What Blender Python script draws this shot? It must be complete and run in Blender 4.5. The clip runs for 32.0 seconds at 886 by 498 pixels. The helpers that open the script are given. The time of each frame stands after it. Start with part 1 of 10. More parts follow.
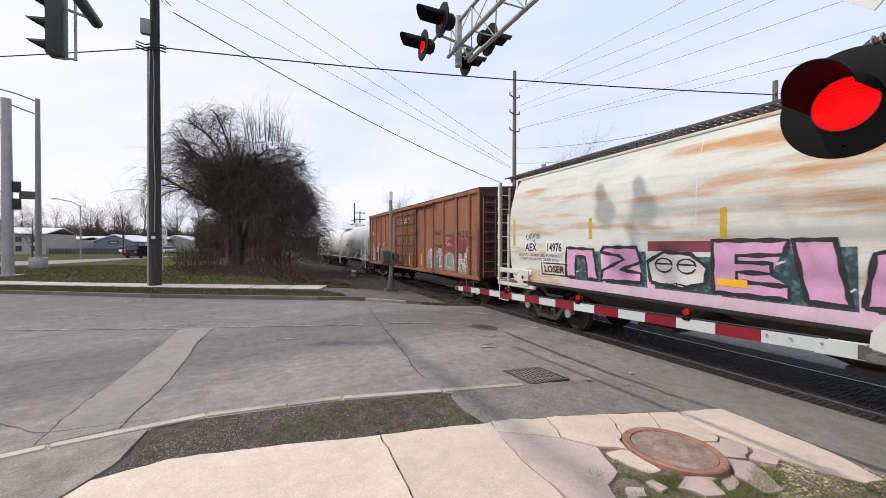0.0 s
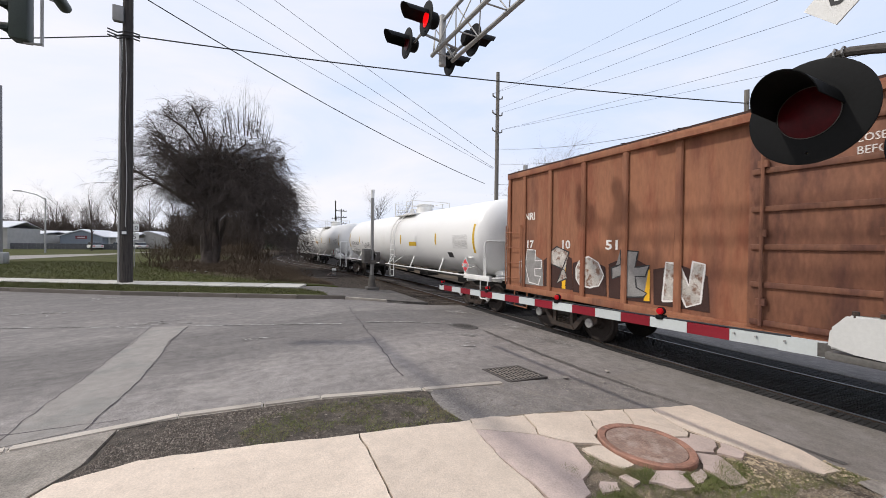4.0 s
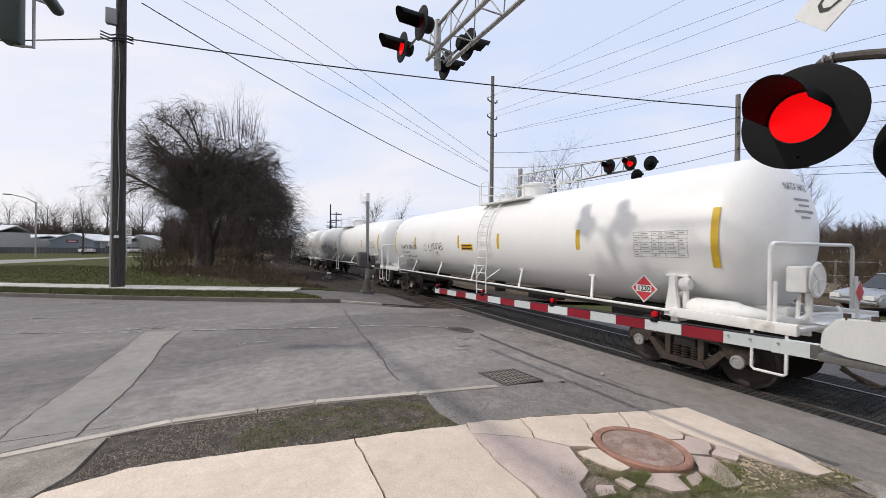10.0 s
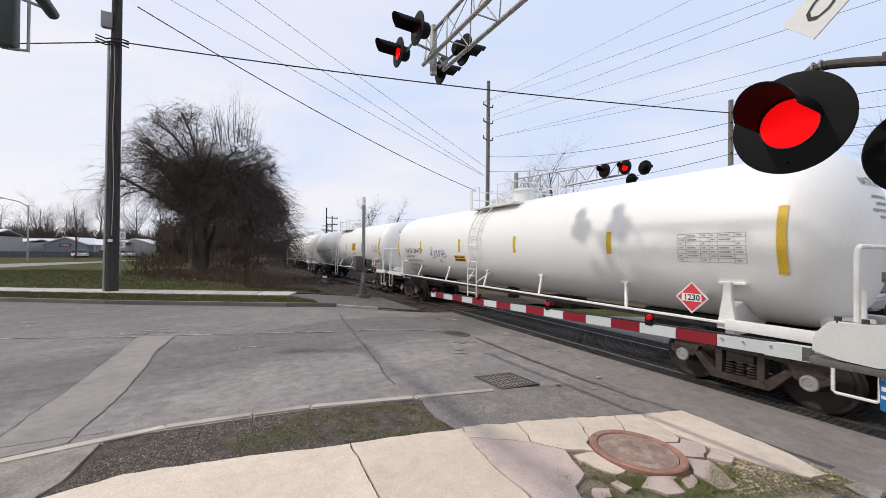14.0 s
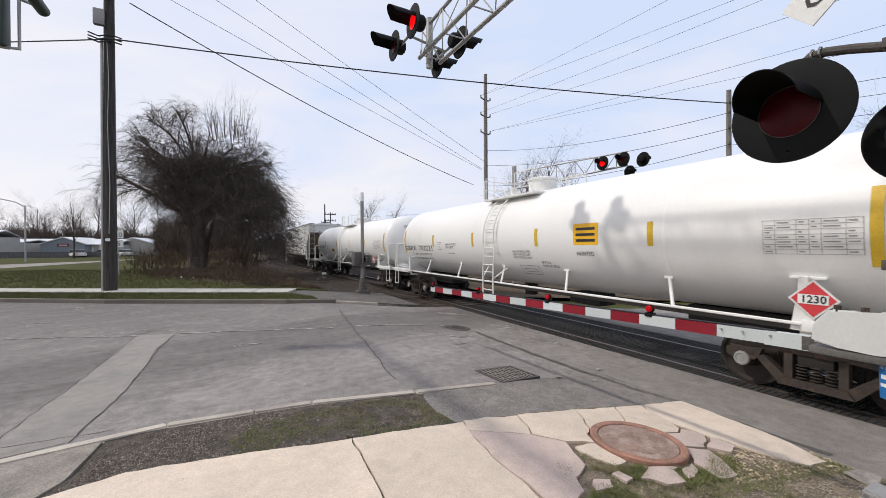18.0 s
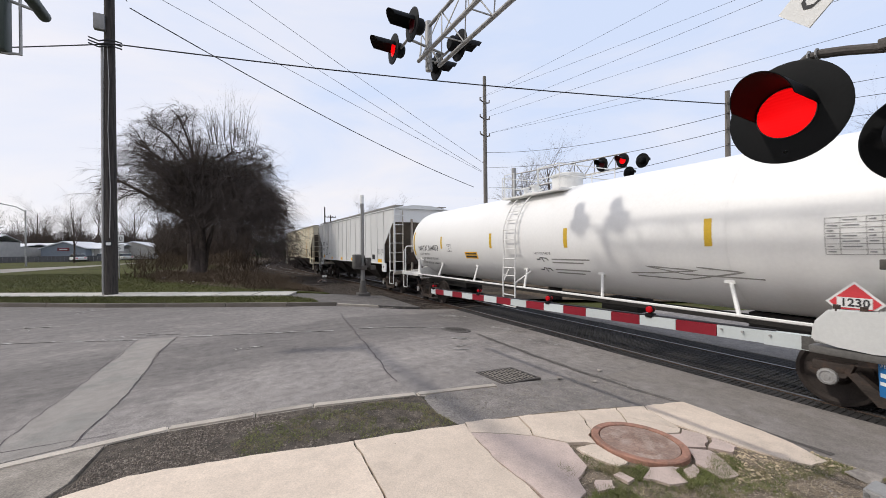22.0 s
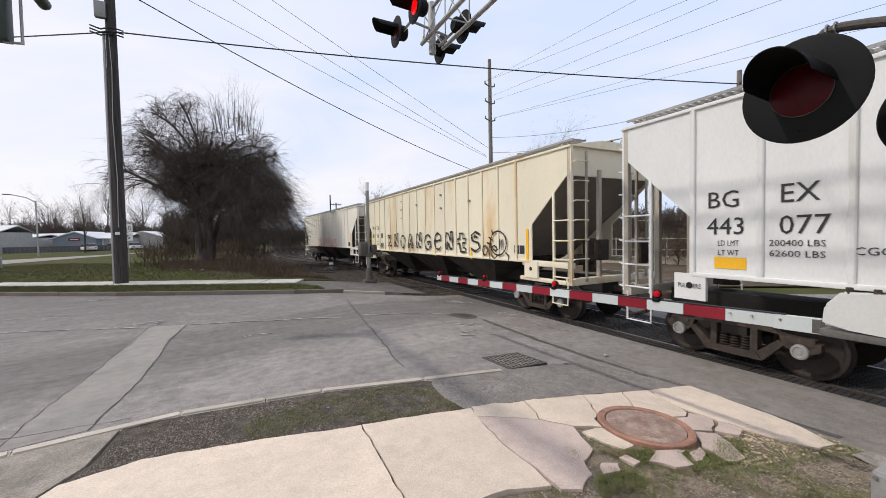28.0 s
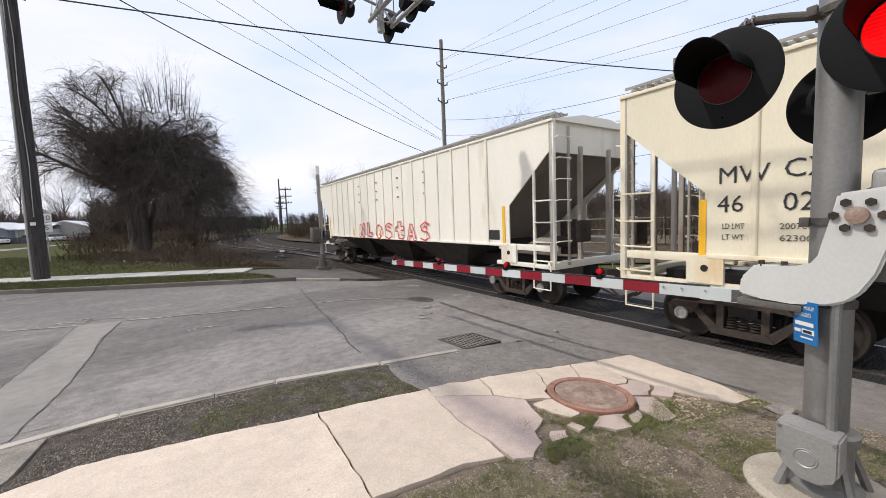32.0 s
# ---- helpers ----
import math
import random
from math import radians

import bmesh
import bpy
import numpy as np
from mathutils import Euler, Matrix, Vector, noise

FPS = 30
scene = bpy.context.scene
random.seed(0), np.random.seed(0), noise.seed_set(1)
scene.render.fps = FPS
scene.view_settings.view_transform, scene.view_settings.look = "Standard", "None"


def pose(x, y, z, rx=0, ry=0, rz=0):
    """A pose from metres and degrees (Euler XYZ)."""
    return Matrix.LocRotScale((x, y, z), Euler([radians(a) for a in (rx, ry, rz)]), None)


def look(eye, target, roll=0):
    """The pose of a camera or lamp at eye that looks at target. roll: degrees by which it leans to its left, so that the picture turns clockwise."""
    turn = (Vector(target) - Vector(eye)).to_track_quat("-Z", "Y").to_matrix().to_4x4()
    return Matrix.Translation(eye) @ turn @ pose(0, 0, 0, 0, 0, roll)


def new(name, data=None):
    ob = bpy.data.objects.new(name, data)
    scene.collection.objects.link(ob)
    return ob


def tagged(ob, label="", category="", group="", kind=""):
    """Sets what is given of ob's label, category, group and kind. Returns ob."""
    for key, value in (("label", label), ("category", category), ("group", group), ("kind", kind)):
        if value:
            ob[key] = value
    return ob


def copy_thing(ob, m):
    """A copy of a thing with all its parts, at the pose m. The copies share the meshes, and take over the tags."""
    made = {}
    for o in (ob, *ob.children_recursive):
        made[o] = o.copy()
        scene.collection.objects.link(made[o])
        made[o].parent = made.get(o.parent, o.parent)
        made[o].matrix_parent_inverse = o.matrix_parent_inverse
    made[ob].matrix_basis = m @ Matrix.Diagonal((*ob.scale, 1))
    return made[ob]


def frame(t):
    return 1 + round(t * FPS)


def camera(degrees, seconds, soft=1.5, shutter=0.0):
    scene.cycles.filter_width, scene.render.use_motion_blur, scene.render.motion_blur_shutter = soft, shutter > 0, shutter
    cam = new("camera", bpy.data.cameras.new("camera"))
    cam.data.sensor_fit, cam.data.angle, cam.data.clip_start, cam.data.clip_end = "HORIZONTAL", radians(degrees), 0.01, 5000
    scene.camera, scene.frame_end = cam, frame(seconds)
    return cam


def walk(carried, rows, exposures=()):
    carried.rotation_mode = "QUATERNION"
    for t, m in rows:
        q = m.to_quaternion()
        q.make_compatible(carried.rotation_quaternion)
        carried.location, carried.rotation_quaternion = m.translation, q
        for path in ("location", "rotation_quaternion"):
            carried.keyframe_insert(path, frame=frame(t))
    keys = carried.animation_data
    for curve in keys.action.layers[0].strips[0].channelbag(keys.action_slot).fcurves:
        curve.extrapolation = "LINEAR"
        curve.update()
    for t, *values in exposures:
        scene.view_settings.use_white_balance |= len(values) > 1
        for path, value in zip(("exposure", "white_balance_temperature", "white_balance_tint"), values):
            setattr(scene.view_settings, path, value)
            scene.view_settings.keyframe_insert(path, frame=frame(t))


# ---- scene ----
import collections

# Camera: held at arm's height on the pavement, swinging to the right at the end.
cam = camera(97.53, 32.0, soft=0.8, shutter=0.1)
PATH = [
    (0, -0.002, 0.012, 1.930, 23.54, -0.61, 0.01),
    (0.5, -0.002, 0.008, 1.928, 23.89, -0.52, 0.14),
    (1, -0.003, 0.005, 1.926, 24.27, -0.41, 0.31),
    (1.5, -0.004, 0.005, 1.924, 24.60, -0.32, 0.49),
    (2, -0.003, 0.005, 1.923, 24.90, -0.30, 0.63),
    (2.5, -0.002, 0.006, 1.922, 25.19, -0.35, 0.72),
    (3, -0.000, 0.004, 1.922, 25.50, -0.43, 0.74),
    (3.5, 0.001, 0.001, 1.921, 25.87, -0.56, 0.77),
    (5.5, 0.007, 0.011, 1.917, 26.76, -0.86, 0.38),
    (6, 0.006, 0.010, 1.920, 26.75, -0.82, 0.34),
    (6.5, 0.003, 0.009, 1.922, 26.72, -0.70, 0.36),
    (7, -0.001, 0.006, 1.923, 26.64, -0.52, 0.37),
    (7.5, -0.004, 0.002, 1.924, 26.60, -0.33, 0.47),
    (8, -0.004, 0.001, 1.925, 26.57, -0.21, 0.56),
    (8.5, -0.003, 0.003, 1.925, 26.60, -0.20, 0.65),
    (9, -0.001, 0.006, 1.924, 26.69, -0.21, 0.69),
    (9.5, -0.000, 0.008, 1.923, 26.80, -0.21, 0.68),
    (10, 0.000, 0.005, 1.923, 26.90, -0.19, 0.59),
    (10.5, -0.001, 0.001, 1.924, 26.92, -0.11, 0.44),
    (11, -0.004, -0.003, 1.924, 26.91, 0.00, 0.38),
    (11.5, -0.007, -0.006, 1.925, 26.93, 0.12, 0.38),
    (12, -0.009, -0.009, 1.925, 27.05, 0.24, 0.42),
    (12.5, -0.009, -0.012, 1.926, 27.17, 0.34, 0.48),
    (13, -0.010, -0.014, 1.927, 27.30, 0.42, 0.53),
    (13.5, -0.009, -0.013, 1.926, 27.37, 0.45, 0.57),
    (14, -0.005, -0.007, 1.925, 27.45, 0.37, 0.55),
    (14.5, -0.001, 0.003, 1.923, 27.58, 0.24, 0.46),
    (16.5, 0.008, 0.004, 1.919, 27.83, -0.30, -0.14),
    (17, 0.005, 0.002, 1.919, 27.73, -0.32, -0.19),
    (17.5, 0.004, 0.002, 1.919, 27.65, -0.36, -0.23),
    (18, 0.004, 0.003, 1.919, 27.60, -0.39, -0.24),
    (18.5, 0.004, 0.003, 1.919, 27.55, -0.39, -0.26),
    (19, 0.002, 0.001, 1.918, 27.52, -0.35, -0.26),
    (19.5, 0.000, -0.001, 1.918, 27.51, -0.30, -0.23),
    (20, -0.002, -0.001, 1.917, 27.55, -0.20, -0.23),
    (20.5, -0.003, -0.002, 1.917, 27.60, -0.15, -0.30),
    (21, -0.004, -0.003, 1.918, 27.65, -0.07, -0.37),
    (21.5, -0.006, -0.007, 1.919, 27.63, -0.03, -0.48),
    (22, -0.007, -0.008, 1.919, 27.59, -0.08, -0.57),
    (22.5, -0.006, -0.007, 1.919, 27.45, -0.19, -0.63),
    (23, -0.004, -0.005, 1.918, 27.31, -0.34, -0.68),
    (23.5, -0.003, -0.001, 1.917, 27.08, -0.53, -0.71),
    (24, -0.000, 0.004, 1.916, 26.70, -0.73, -0.75),
    (24.5, 0.001, 0.008, 1.916, 26.23, -0.91, -0.72),
    (25, 0.001, 0.011, 1.917, 25.81, -1.03, -0.58),
    (25.5, -0.001, 0.011, 1.919, 25.58, -1.18, -0.46),
    (27.5, 0.008, 0.009, 1.912, 26.37, -1.73, -0.95),
    (28, 0.008, 0.006, 1.912, 26.70, -2.04, -1.10),
    (28.5, 0.008, 0.004, 1.913, 27.24, -2.47, -1.27),
    (29, 0.007, 0.000, 1.913, 27.91, -2.96, -1.47),
    (29.5, 0.006, -0.003, 1.913, 28.54, -3.47, -1.71),
    (30, 0.004, -0.009, 1.913, 29.13, -3.84, -1.80),
    (30.5, 0.002, -0.015, 1.912, 29.67, -4.12, -1.82),
    (31, 0.004, -0.020, 1.911, 30.39, -4.29, -1.85),
    (31.5, 0.015, -0.021, 1.911, 31.51, -4.48, -1.93),
    (32, 0.033, -0.016, 1.914, 33.07, -4.62, -2.13),
]


def view(x, y, z, yaw, pitch, roll):
    """Camera pose from its place, compass turn from the track's direction, tilt and lean."""
    return Matrix.Translation((x, y, z)) @ pose(0, 0, 0, 90 + pitch, 0, -yaw) @ pose(0, 0, 0, 0, 0, roll)


EXPOSURES = [(0.0, 0.06), (3.0, 0.05), (7.0, -0.06), (20.0, -0.07), (26.0, -0.03), (29.0, 0.03), (32.0, 0.1)]
walk(cam, [(r[0], view(*r[1:])) for r in PATH], EXPOSURES)

# ---- world and sun: thin high cloud, sun to the left of the street ----
SUN_FROM = Vector((-3.35, 1.45, 3.95)).normalized()
world = bpy.data.worlds.new("sky")
scene.world = world
world.use_nodes = True
wn, wl = world.node_tree.nodes, world.node_tree.links
sky = wn.new("ShaderNodeTexSky")
sky.sky_type, sky.sun_disc = "NISHITA", False
sky.sun_elevation = math.asin(SUN_FROM.z)
sky.sun_rotation = math.atan2(SUN_FROM.x, SUN_FROM.y)
sky.air_density, sky.dust_density, sky.ozone_density = 1.0, 1.5, 1.5
tc = wn.new("ShaderNodeTexCoord")
mp = wn.new("ShaderNodeMapping")
mp.inputs["Scale"].default_value = (1.0, 1.6, 3.6)
mp.inputs["Rotation"].default_value = (0.2, 0.1, 0.6)
cl = wn.new("ShaderNodeTexNoise")
cl.inputs["Scale"].default_value, cl.inputs["Detail"].default_value, cl.inputs["Roughness"].default_value = 1.3, 7, 0.55
cl.inputs["Distortion"].default_value = 0.6
ramp = wn.new("ShaderNodeValToRGB")
ramp.color_ramp.elements[0].position, ramp.color_ramp.elements[1].position = 0.3, 0.68
ramp.color_ramp.elements[0].color, ramp.color_ramp.elements[1].color = (8.5, 9.7, 12.4, 1), (11.6, 11.3, 11.8, 1)
# the cloud thins towards the east
thin = wn.new("ShaderNodeSeparateXYZ")
lean = wn.new("ShaderNodeMath")
lean.operation = "MULTIPLY_ADD"
lean.inputs[1].default_value = -0.24
mix = wn.new("ShaderNodeMixRGB")
mix.inputs["Fac"].default_value = 0.88
wl.new(tc.outputs["Generated"], mp.inputs["Vector"])
wl.new(mp.outputs["Vector"], cl.inputs["Vector"])
wl.new(tc.outputs["Generated"], thin.inputs[0])
wl.new(thin.outputs["X"], lean.inputs[0])
wl.new(cl.outputs["Fac"], lean.inputs[2])
wl.new(lean.outputs["Value"], ramp.inputs["Fac"])
wl.new(ramp.outputs["Color"], mix.inputs["Color2"])
wl.new(sky.outputs["Color"], mix.inputs["Color1"])
wl.new(mix.outputs["Color"], wn["Background"].inputs["Color"])
wn["Background"].inputs["Strength"].default_value = 0.09
sun = new("sun", bpy.data.lights.new("sun", "SUN"))
sun.data.energy, sun.data.angle, sun.data.color = 2.15, radians(1.8), (1.0, 0.94, 0.86)
sun.matrix_world = look(SUN_FROM * 50, (0, 0, 0))


# ---- materials ----
def mat(name, col, rough=0.8, metal=0.0, var=0.22, scale=1.2, fine=45.0, bump=0.15, col2=None, amount=0.5, stretch=(1, 1, 1), spec=0.4,
        piece=0.0, dirt=None, dirt_scale=0.6, dirt_amount=0.45, grain=None, dirt_edge=None, spots=None, spot_scale=3.0, spot_size=0.05):
    """Plain painted, stony or metal surface: two scales of tone, an optional second colour in blotches, fine relief."""
    m = bpy.data.materials.new(name)
    m.use_nodes = True
    n, l = m.node_tree.nodes, m.node_tree.links
    b = n["Principled BSDF"]
    b.inputs["Roughness"].default_value, b.inputs["Metallic"].default_value = rough, metal
    b.inputs["Specular IOR Level"].default_value = spec
    co, mapping = n.new("ShaderNodeTexCoord"), n.new("ShaderNodeMapping")
    mapping.inputs["Scale"].default_value = stretch
    l.new(co.outputs["Object"], mapping.inputs["Vector"])
    info = n.new("ShaderNodeObjectInfo")
    shift = n.new("ShaderNodeVectorMath")
    shift.operation = "ADD"
    wide = n.new("ShaderNodeVectorMath")
    wide.operation = "SCALE"
    wide.inputs["Scale"].default_value = 37.0
    l.new(info.outputs["Random"], wide.inputs[0])
    l.new(mapping.outputs["Vector"], shift.inputs[0])
    l.new(wide.outputs["Vector"], shift.inputs[1])

    def noise_tex(s, detail):
        t = n.new("ShaderNodeTexNoise")
        t.inputs["Scale"].default_value, t.inputs["Detail"].default_value, t.inputs["Roughness"].default_value = s, detail, 0.6
        l.new(shift.outputs["Vector"], t.inputs["Vector"])
        return t

    def blend(a, c, fac, kind="MIX"):
        x = n.new("ShaderNodeMixRGB")
        x.blend_type = kind
        for socket, v in zip(("Fac", "Color1", "Color2"), (fac, a, c)):
            if hasattr(v, "is_linked"):
                l.new(v, x.inputs[socket])
            elif isinstance(v, (int, float)):
                x.inputs[socket].default_value = v
            else:
                x.inputs[socket].default_value = (*v, 1)
        return x.outputs["Color"]

    def curve(t, a, c):
        r = n.new("ShaderNodeMapRange")
        r.inputs["From Min"].default_value, r.inputs["From Max"].default_value = a, c
        l.new(t.outputs["Fac"], r.inputs["Value"])
        return r.outputs["Result"]

    big, small = noise_tex(scale, 6), noise_tex(fine, 4)
    c = blend([v * (1 - var) for v in col], [min(1, v * (1 + var)) for v in col], curve(big, 0.3, 0.7))
    if col2:
        second = noise_tex(scale * 2.3, 8)
        c = blend(c, col2, curve(second, 0.62 - 0.25 * amount, 0.72 - 0.2 * amount))
    if dirt:
        third = noise_tex(dirt_scale, 9)
        c = blend(c, dirt, curve(third, 0.75 - 0.4 * dirt_amount, 0.95 - 0.3 * dirt_amount if dirt_edge is None else 0.75 - 0.4 * dirt_amount + dirt_edge))
    g = var if grain is None else grain
    c = blend(c, blend((1 - g, 1 - g, 1 - g), (1 + g, 1 + g, 1 + g), curve(small, 0.3, 0.7)), 0.7 if grain is None else 1.0, "MULTIPLY")
    if grain:
        mid = noise_tex(7.0, 7)
        c = blend(c, blend((1 - 0.6 * g,) * 3, (1 + 0.6 * g,) * 3, curve(mid, 0.3, 0.7)), 1.0, "MULTIPLY")
    if spots:
        vor, mark = n.new("ShaderNodeTexVoronoi"), n.new("ShaderNodeMapRange")
        vor.inputs["Scale"].default_value = spot_scale
        l.new(shift.outputs["Vector"], vor.inputs["Vector"])
        mark.inputs["From Min"].default_value, mark.inputs["From Max"].default_value = spot_size, spot_size * 0.6
        l.new(vor.outputs["Distance"], mark.inputs["Value"])
        c = blend(c, spots, mark.outputs["Result"])
    if piece:
        r = n.new("ShaderNodeMapRange")
        r.inputs["To Min"].default_value, r.inputs["To Max"].default_value = 1 - piece, 1 + piece
        l.new(info.outputs["Random"], r.inputs["Value"])
        c = blend(c, r.outputs["Result"], 1.0, "MULTIPLY")
    l.new(c, b.inputs["Base Color"])
    if bump:
        bp = n.new("ShaderNodeBump")
        bp.inputs["Strength"].default_value, bp.inputs["Distance"].default_value = bump, 0.02
        l.new(small.outputs["Fac"], bp.inputs["Height"])
        l.new(bp.outputs["Normal"], b.inputs["Normal"])
    rr = n.new("ShaderNodeMapRange")
    rr.inputs["To Min"].default_value, rr.inputs["To Max"].default_value = max(0.03, rough - 0.12), min(1, rough + 0.12)
    l.new(big.outputs["Fac"], rr.inputs["Value"])
    l.new(rr.outputs["Result"], b.inputs["Roughness"])
    return m


def glow(name, col, strength):
    m = bpy.data.materials.new(name)
    m.use_nodes = True
    b = m.node_tree.nodes["Principled BSDF"]
    b.inputs["Base Color"].default_value = (*col, 1)
    b.inputs["Emission Color"].default_value, b.inputs["Emission Strength"].default_value = (*col, 1), strength
    b.inputs["Roughness"].default_value, b.inputs["Specular IOR Level"].default_value = 0.4, 0.1
    # moulded ribs of the glass
    n, l = m.node_tree.nodes, m.node_tree.links
    co, wave, span = n.new("ShaderNodeTexCoord"), n.new("ShaderNodeTexWave"), n.new("ShaderNodeMapRange")
    wave.bands_direction = "Z"
    wave.inputs["Scale"].default_value, wave.inputs["Distortion"].default_value = 14.0, 1.5
    span.inputs["To Min"].default_value, span.inputs["To Max"].default_value = strength * 0.62, strength * 1.08
    l.new(co.outputs["Object"], wave.inputs["Vector"])
    l.new(wave.outputs["Fac"], span.inputs["Value"])
    l.new(span.outputs["Result"], b.inputs["Emission Strength"])
    return m


def road_surface(name, bands, across):
    """Asphalt laid in strips: tone by the distance across the street, with streaks along it, stones and fine cracks."""
    m = mat(name, (0.2, 0.182, 0.168), 0.86, var=0.09, scale=0.5, fine=75, bump=0.35, col2=(0.235, 0.214, 0.195), amount=0.45, dirt=(0.15, 0.137, 0.128), dirt_scale=0.9, dirt_amount=0.42,
            grain=0.36, spots=(0.36, 0.33, 0.3), spot_scale=9.0, spot_size=0.09)
    n, l = m.node_tree.nodes, m.node_tree.links
    b = n["Principled BSDF"]
    base = b.inputs["Base Color"].links[0].from_socket
    co = n.new("ShaderNodeTexCoord")
    turn = n.new("ShaderNodeMapping")
    turn.inputs["Rotation"].default_value = (0, 0, across)
    l.new(co.outputs["Object"], turn.inputs["Vector"])
    sep = n.new("ShaderNodeSeparateXYZ")
    l.new(turn.outputs["Vector"], sep.inputs[0])
    wob = n.new("ShaderNodeTexNoise")
    wob.inputs["Scale"].default_value, wob.inputs["Detail"].default_value = 0.7, 5
    l.new(co.outputs["Object"], wob.inputs["Vector"])
    add = n.new("ShaderNodeMath")
    add.operation = "MULTIPLY_ADD"
    add.inputs[1].default_value = 1.3
    l.new(wob.outputs["Fac"], add.inputs[0])
    l.new(sep.outputs["Y"], add.inputs[2])
    span = n.new("ShaderNodeMapRange")
    span.inputs["From Min"].default_value, span.inputs["From Max"].default_value = 0.65, 20.65
    l.new(add.outputs["Value"], span.inputs["Value"])
    ramp_ = n.new("ShaderNodeValToRGB")
    e = ramp_.color_ramp.elements
    e[0].position, e[1].position = bands[0][0] / 20, bands[-1][0] / 20
    e[0].color, e[1].color = (bands[0][1],) * 3 + (1,), (bands[-1][1],) * 3 + (1,)
    for at, tone in bands[1:-1]:
        q = e.new(at / 20)
        q.color = (tone, tone, tone * 1.01, 1)
    l.new(span.outputs["Result"], ramp_.inputs["Fac"])
    stretch_ = n.new("ShaderNodeMapping")
    stretch_.inputs["Scale"].default_value = (0.16, 2.6, 1)
    l.new(turn.outputs["Vector"], stretch_.inputs["Vector"])
    streak = n.new("ShaderNodeTexNoise")
    streak.inputs["Scale"].default_value, streak.inputs["Detail"].default_value, streak.inputs["Roughness"].default_value = 1.0, 7, 0.65
    l.new(stretch_.outputs["Vector"], streak.inputs["Vector"])
    tone_ = n.new("ShaderNodeMapRange")
    tone_.inputs["From Min"].default_value, tone_.inputs["From Max"].default_value = 0.3, 0.7
    tone_.inputs["To Min"].default_value, tone_.inputs["To Max"].default_value = 0.87, 1.13
    l.new(streak.outputs["Fac"], tone_.inputs["Value"])
    last = base
    for sock in (ramp_.outputs["Color"], tone_.outputs["Result"]):
        x = n.new("ShaderNodeMixRGB")
        x.blend_type = "MULTIPLY"
        x.inputs["Fac"].default_value = 1.0
        l.new(last, x.inputs["Color1"])
        l.new(sock, x.inputs["Color2"])
        last = x.outputs["Color"]
    l.new(last, b.inputs["Base Color"])
    return m


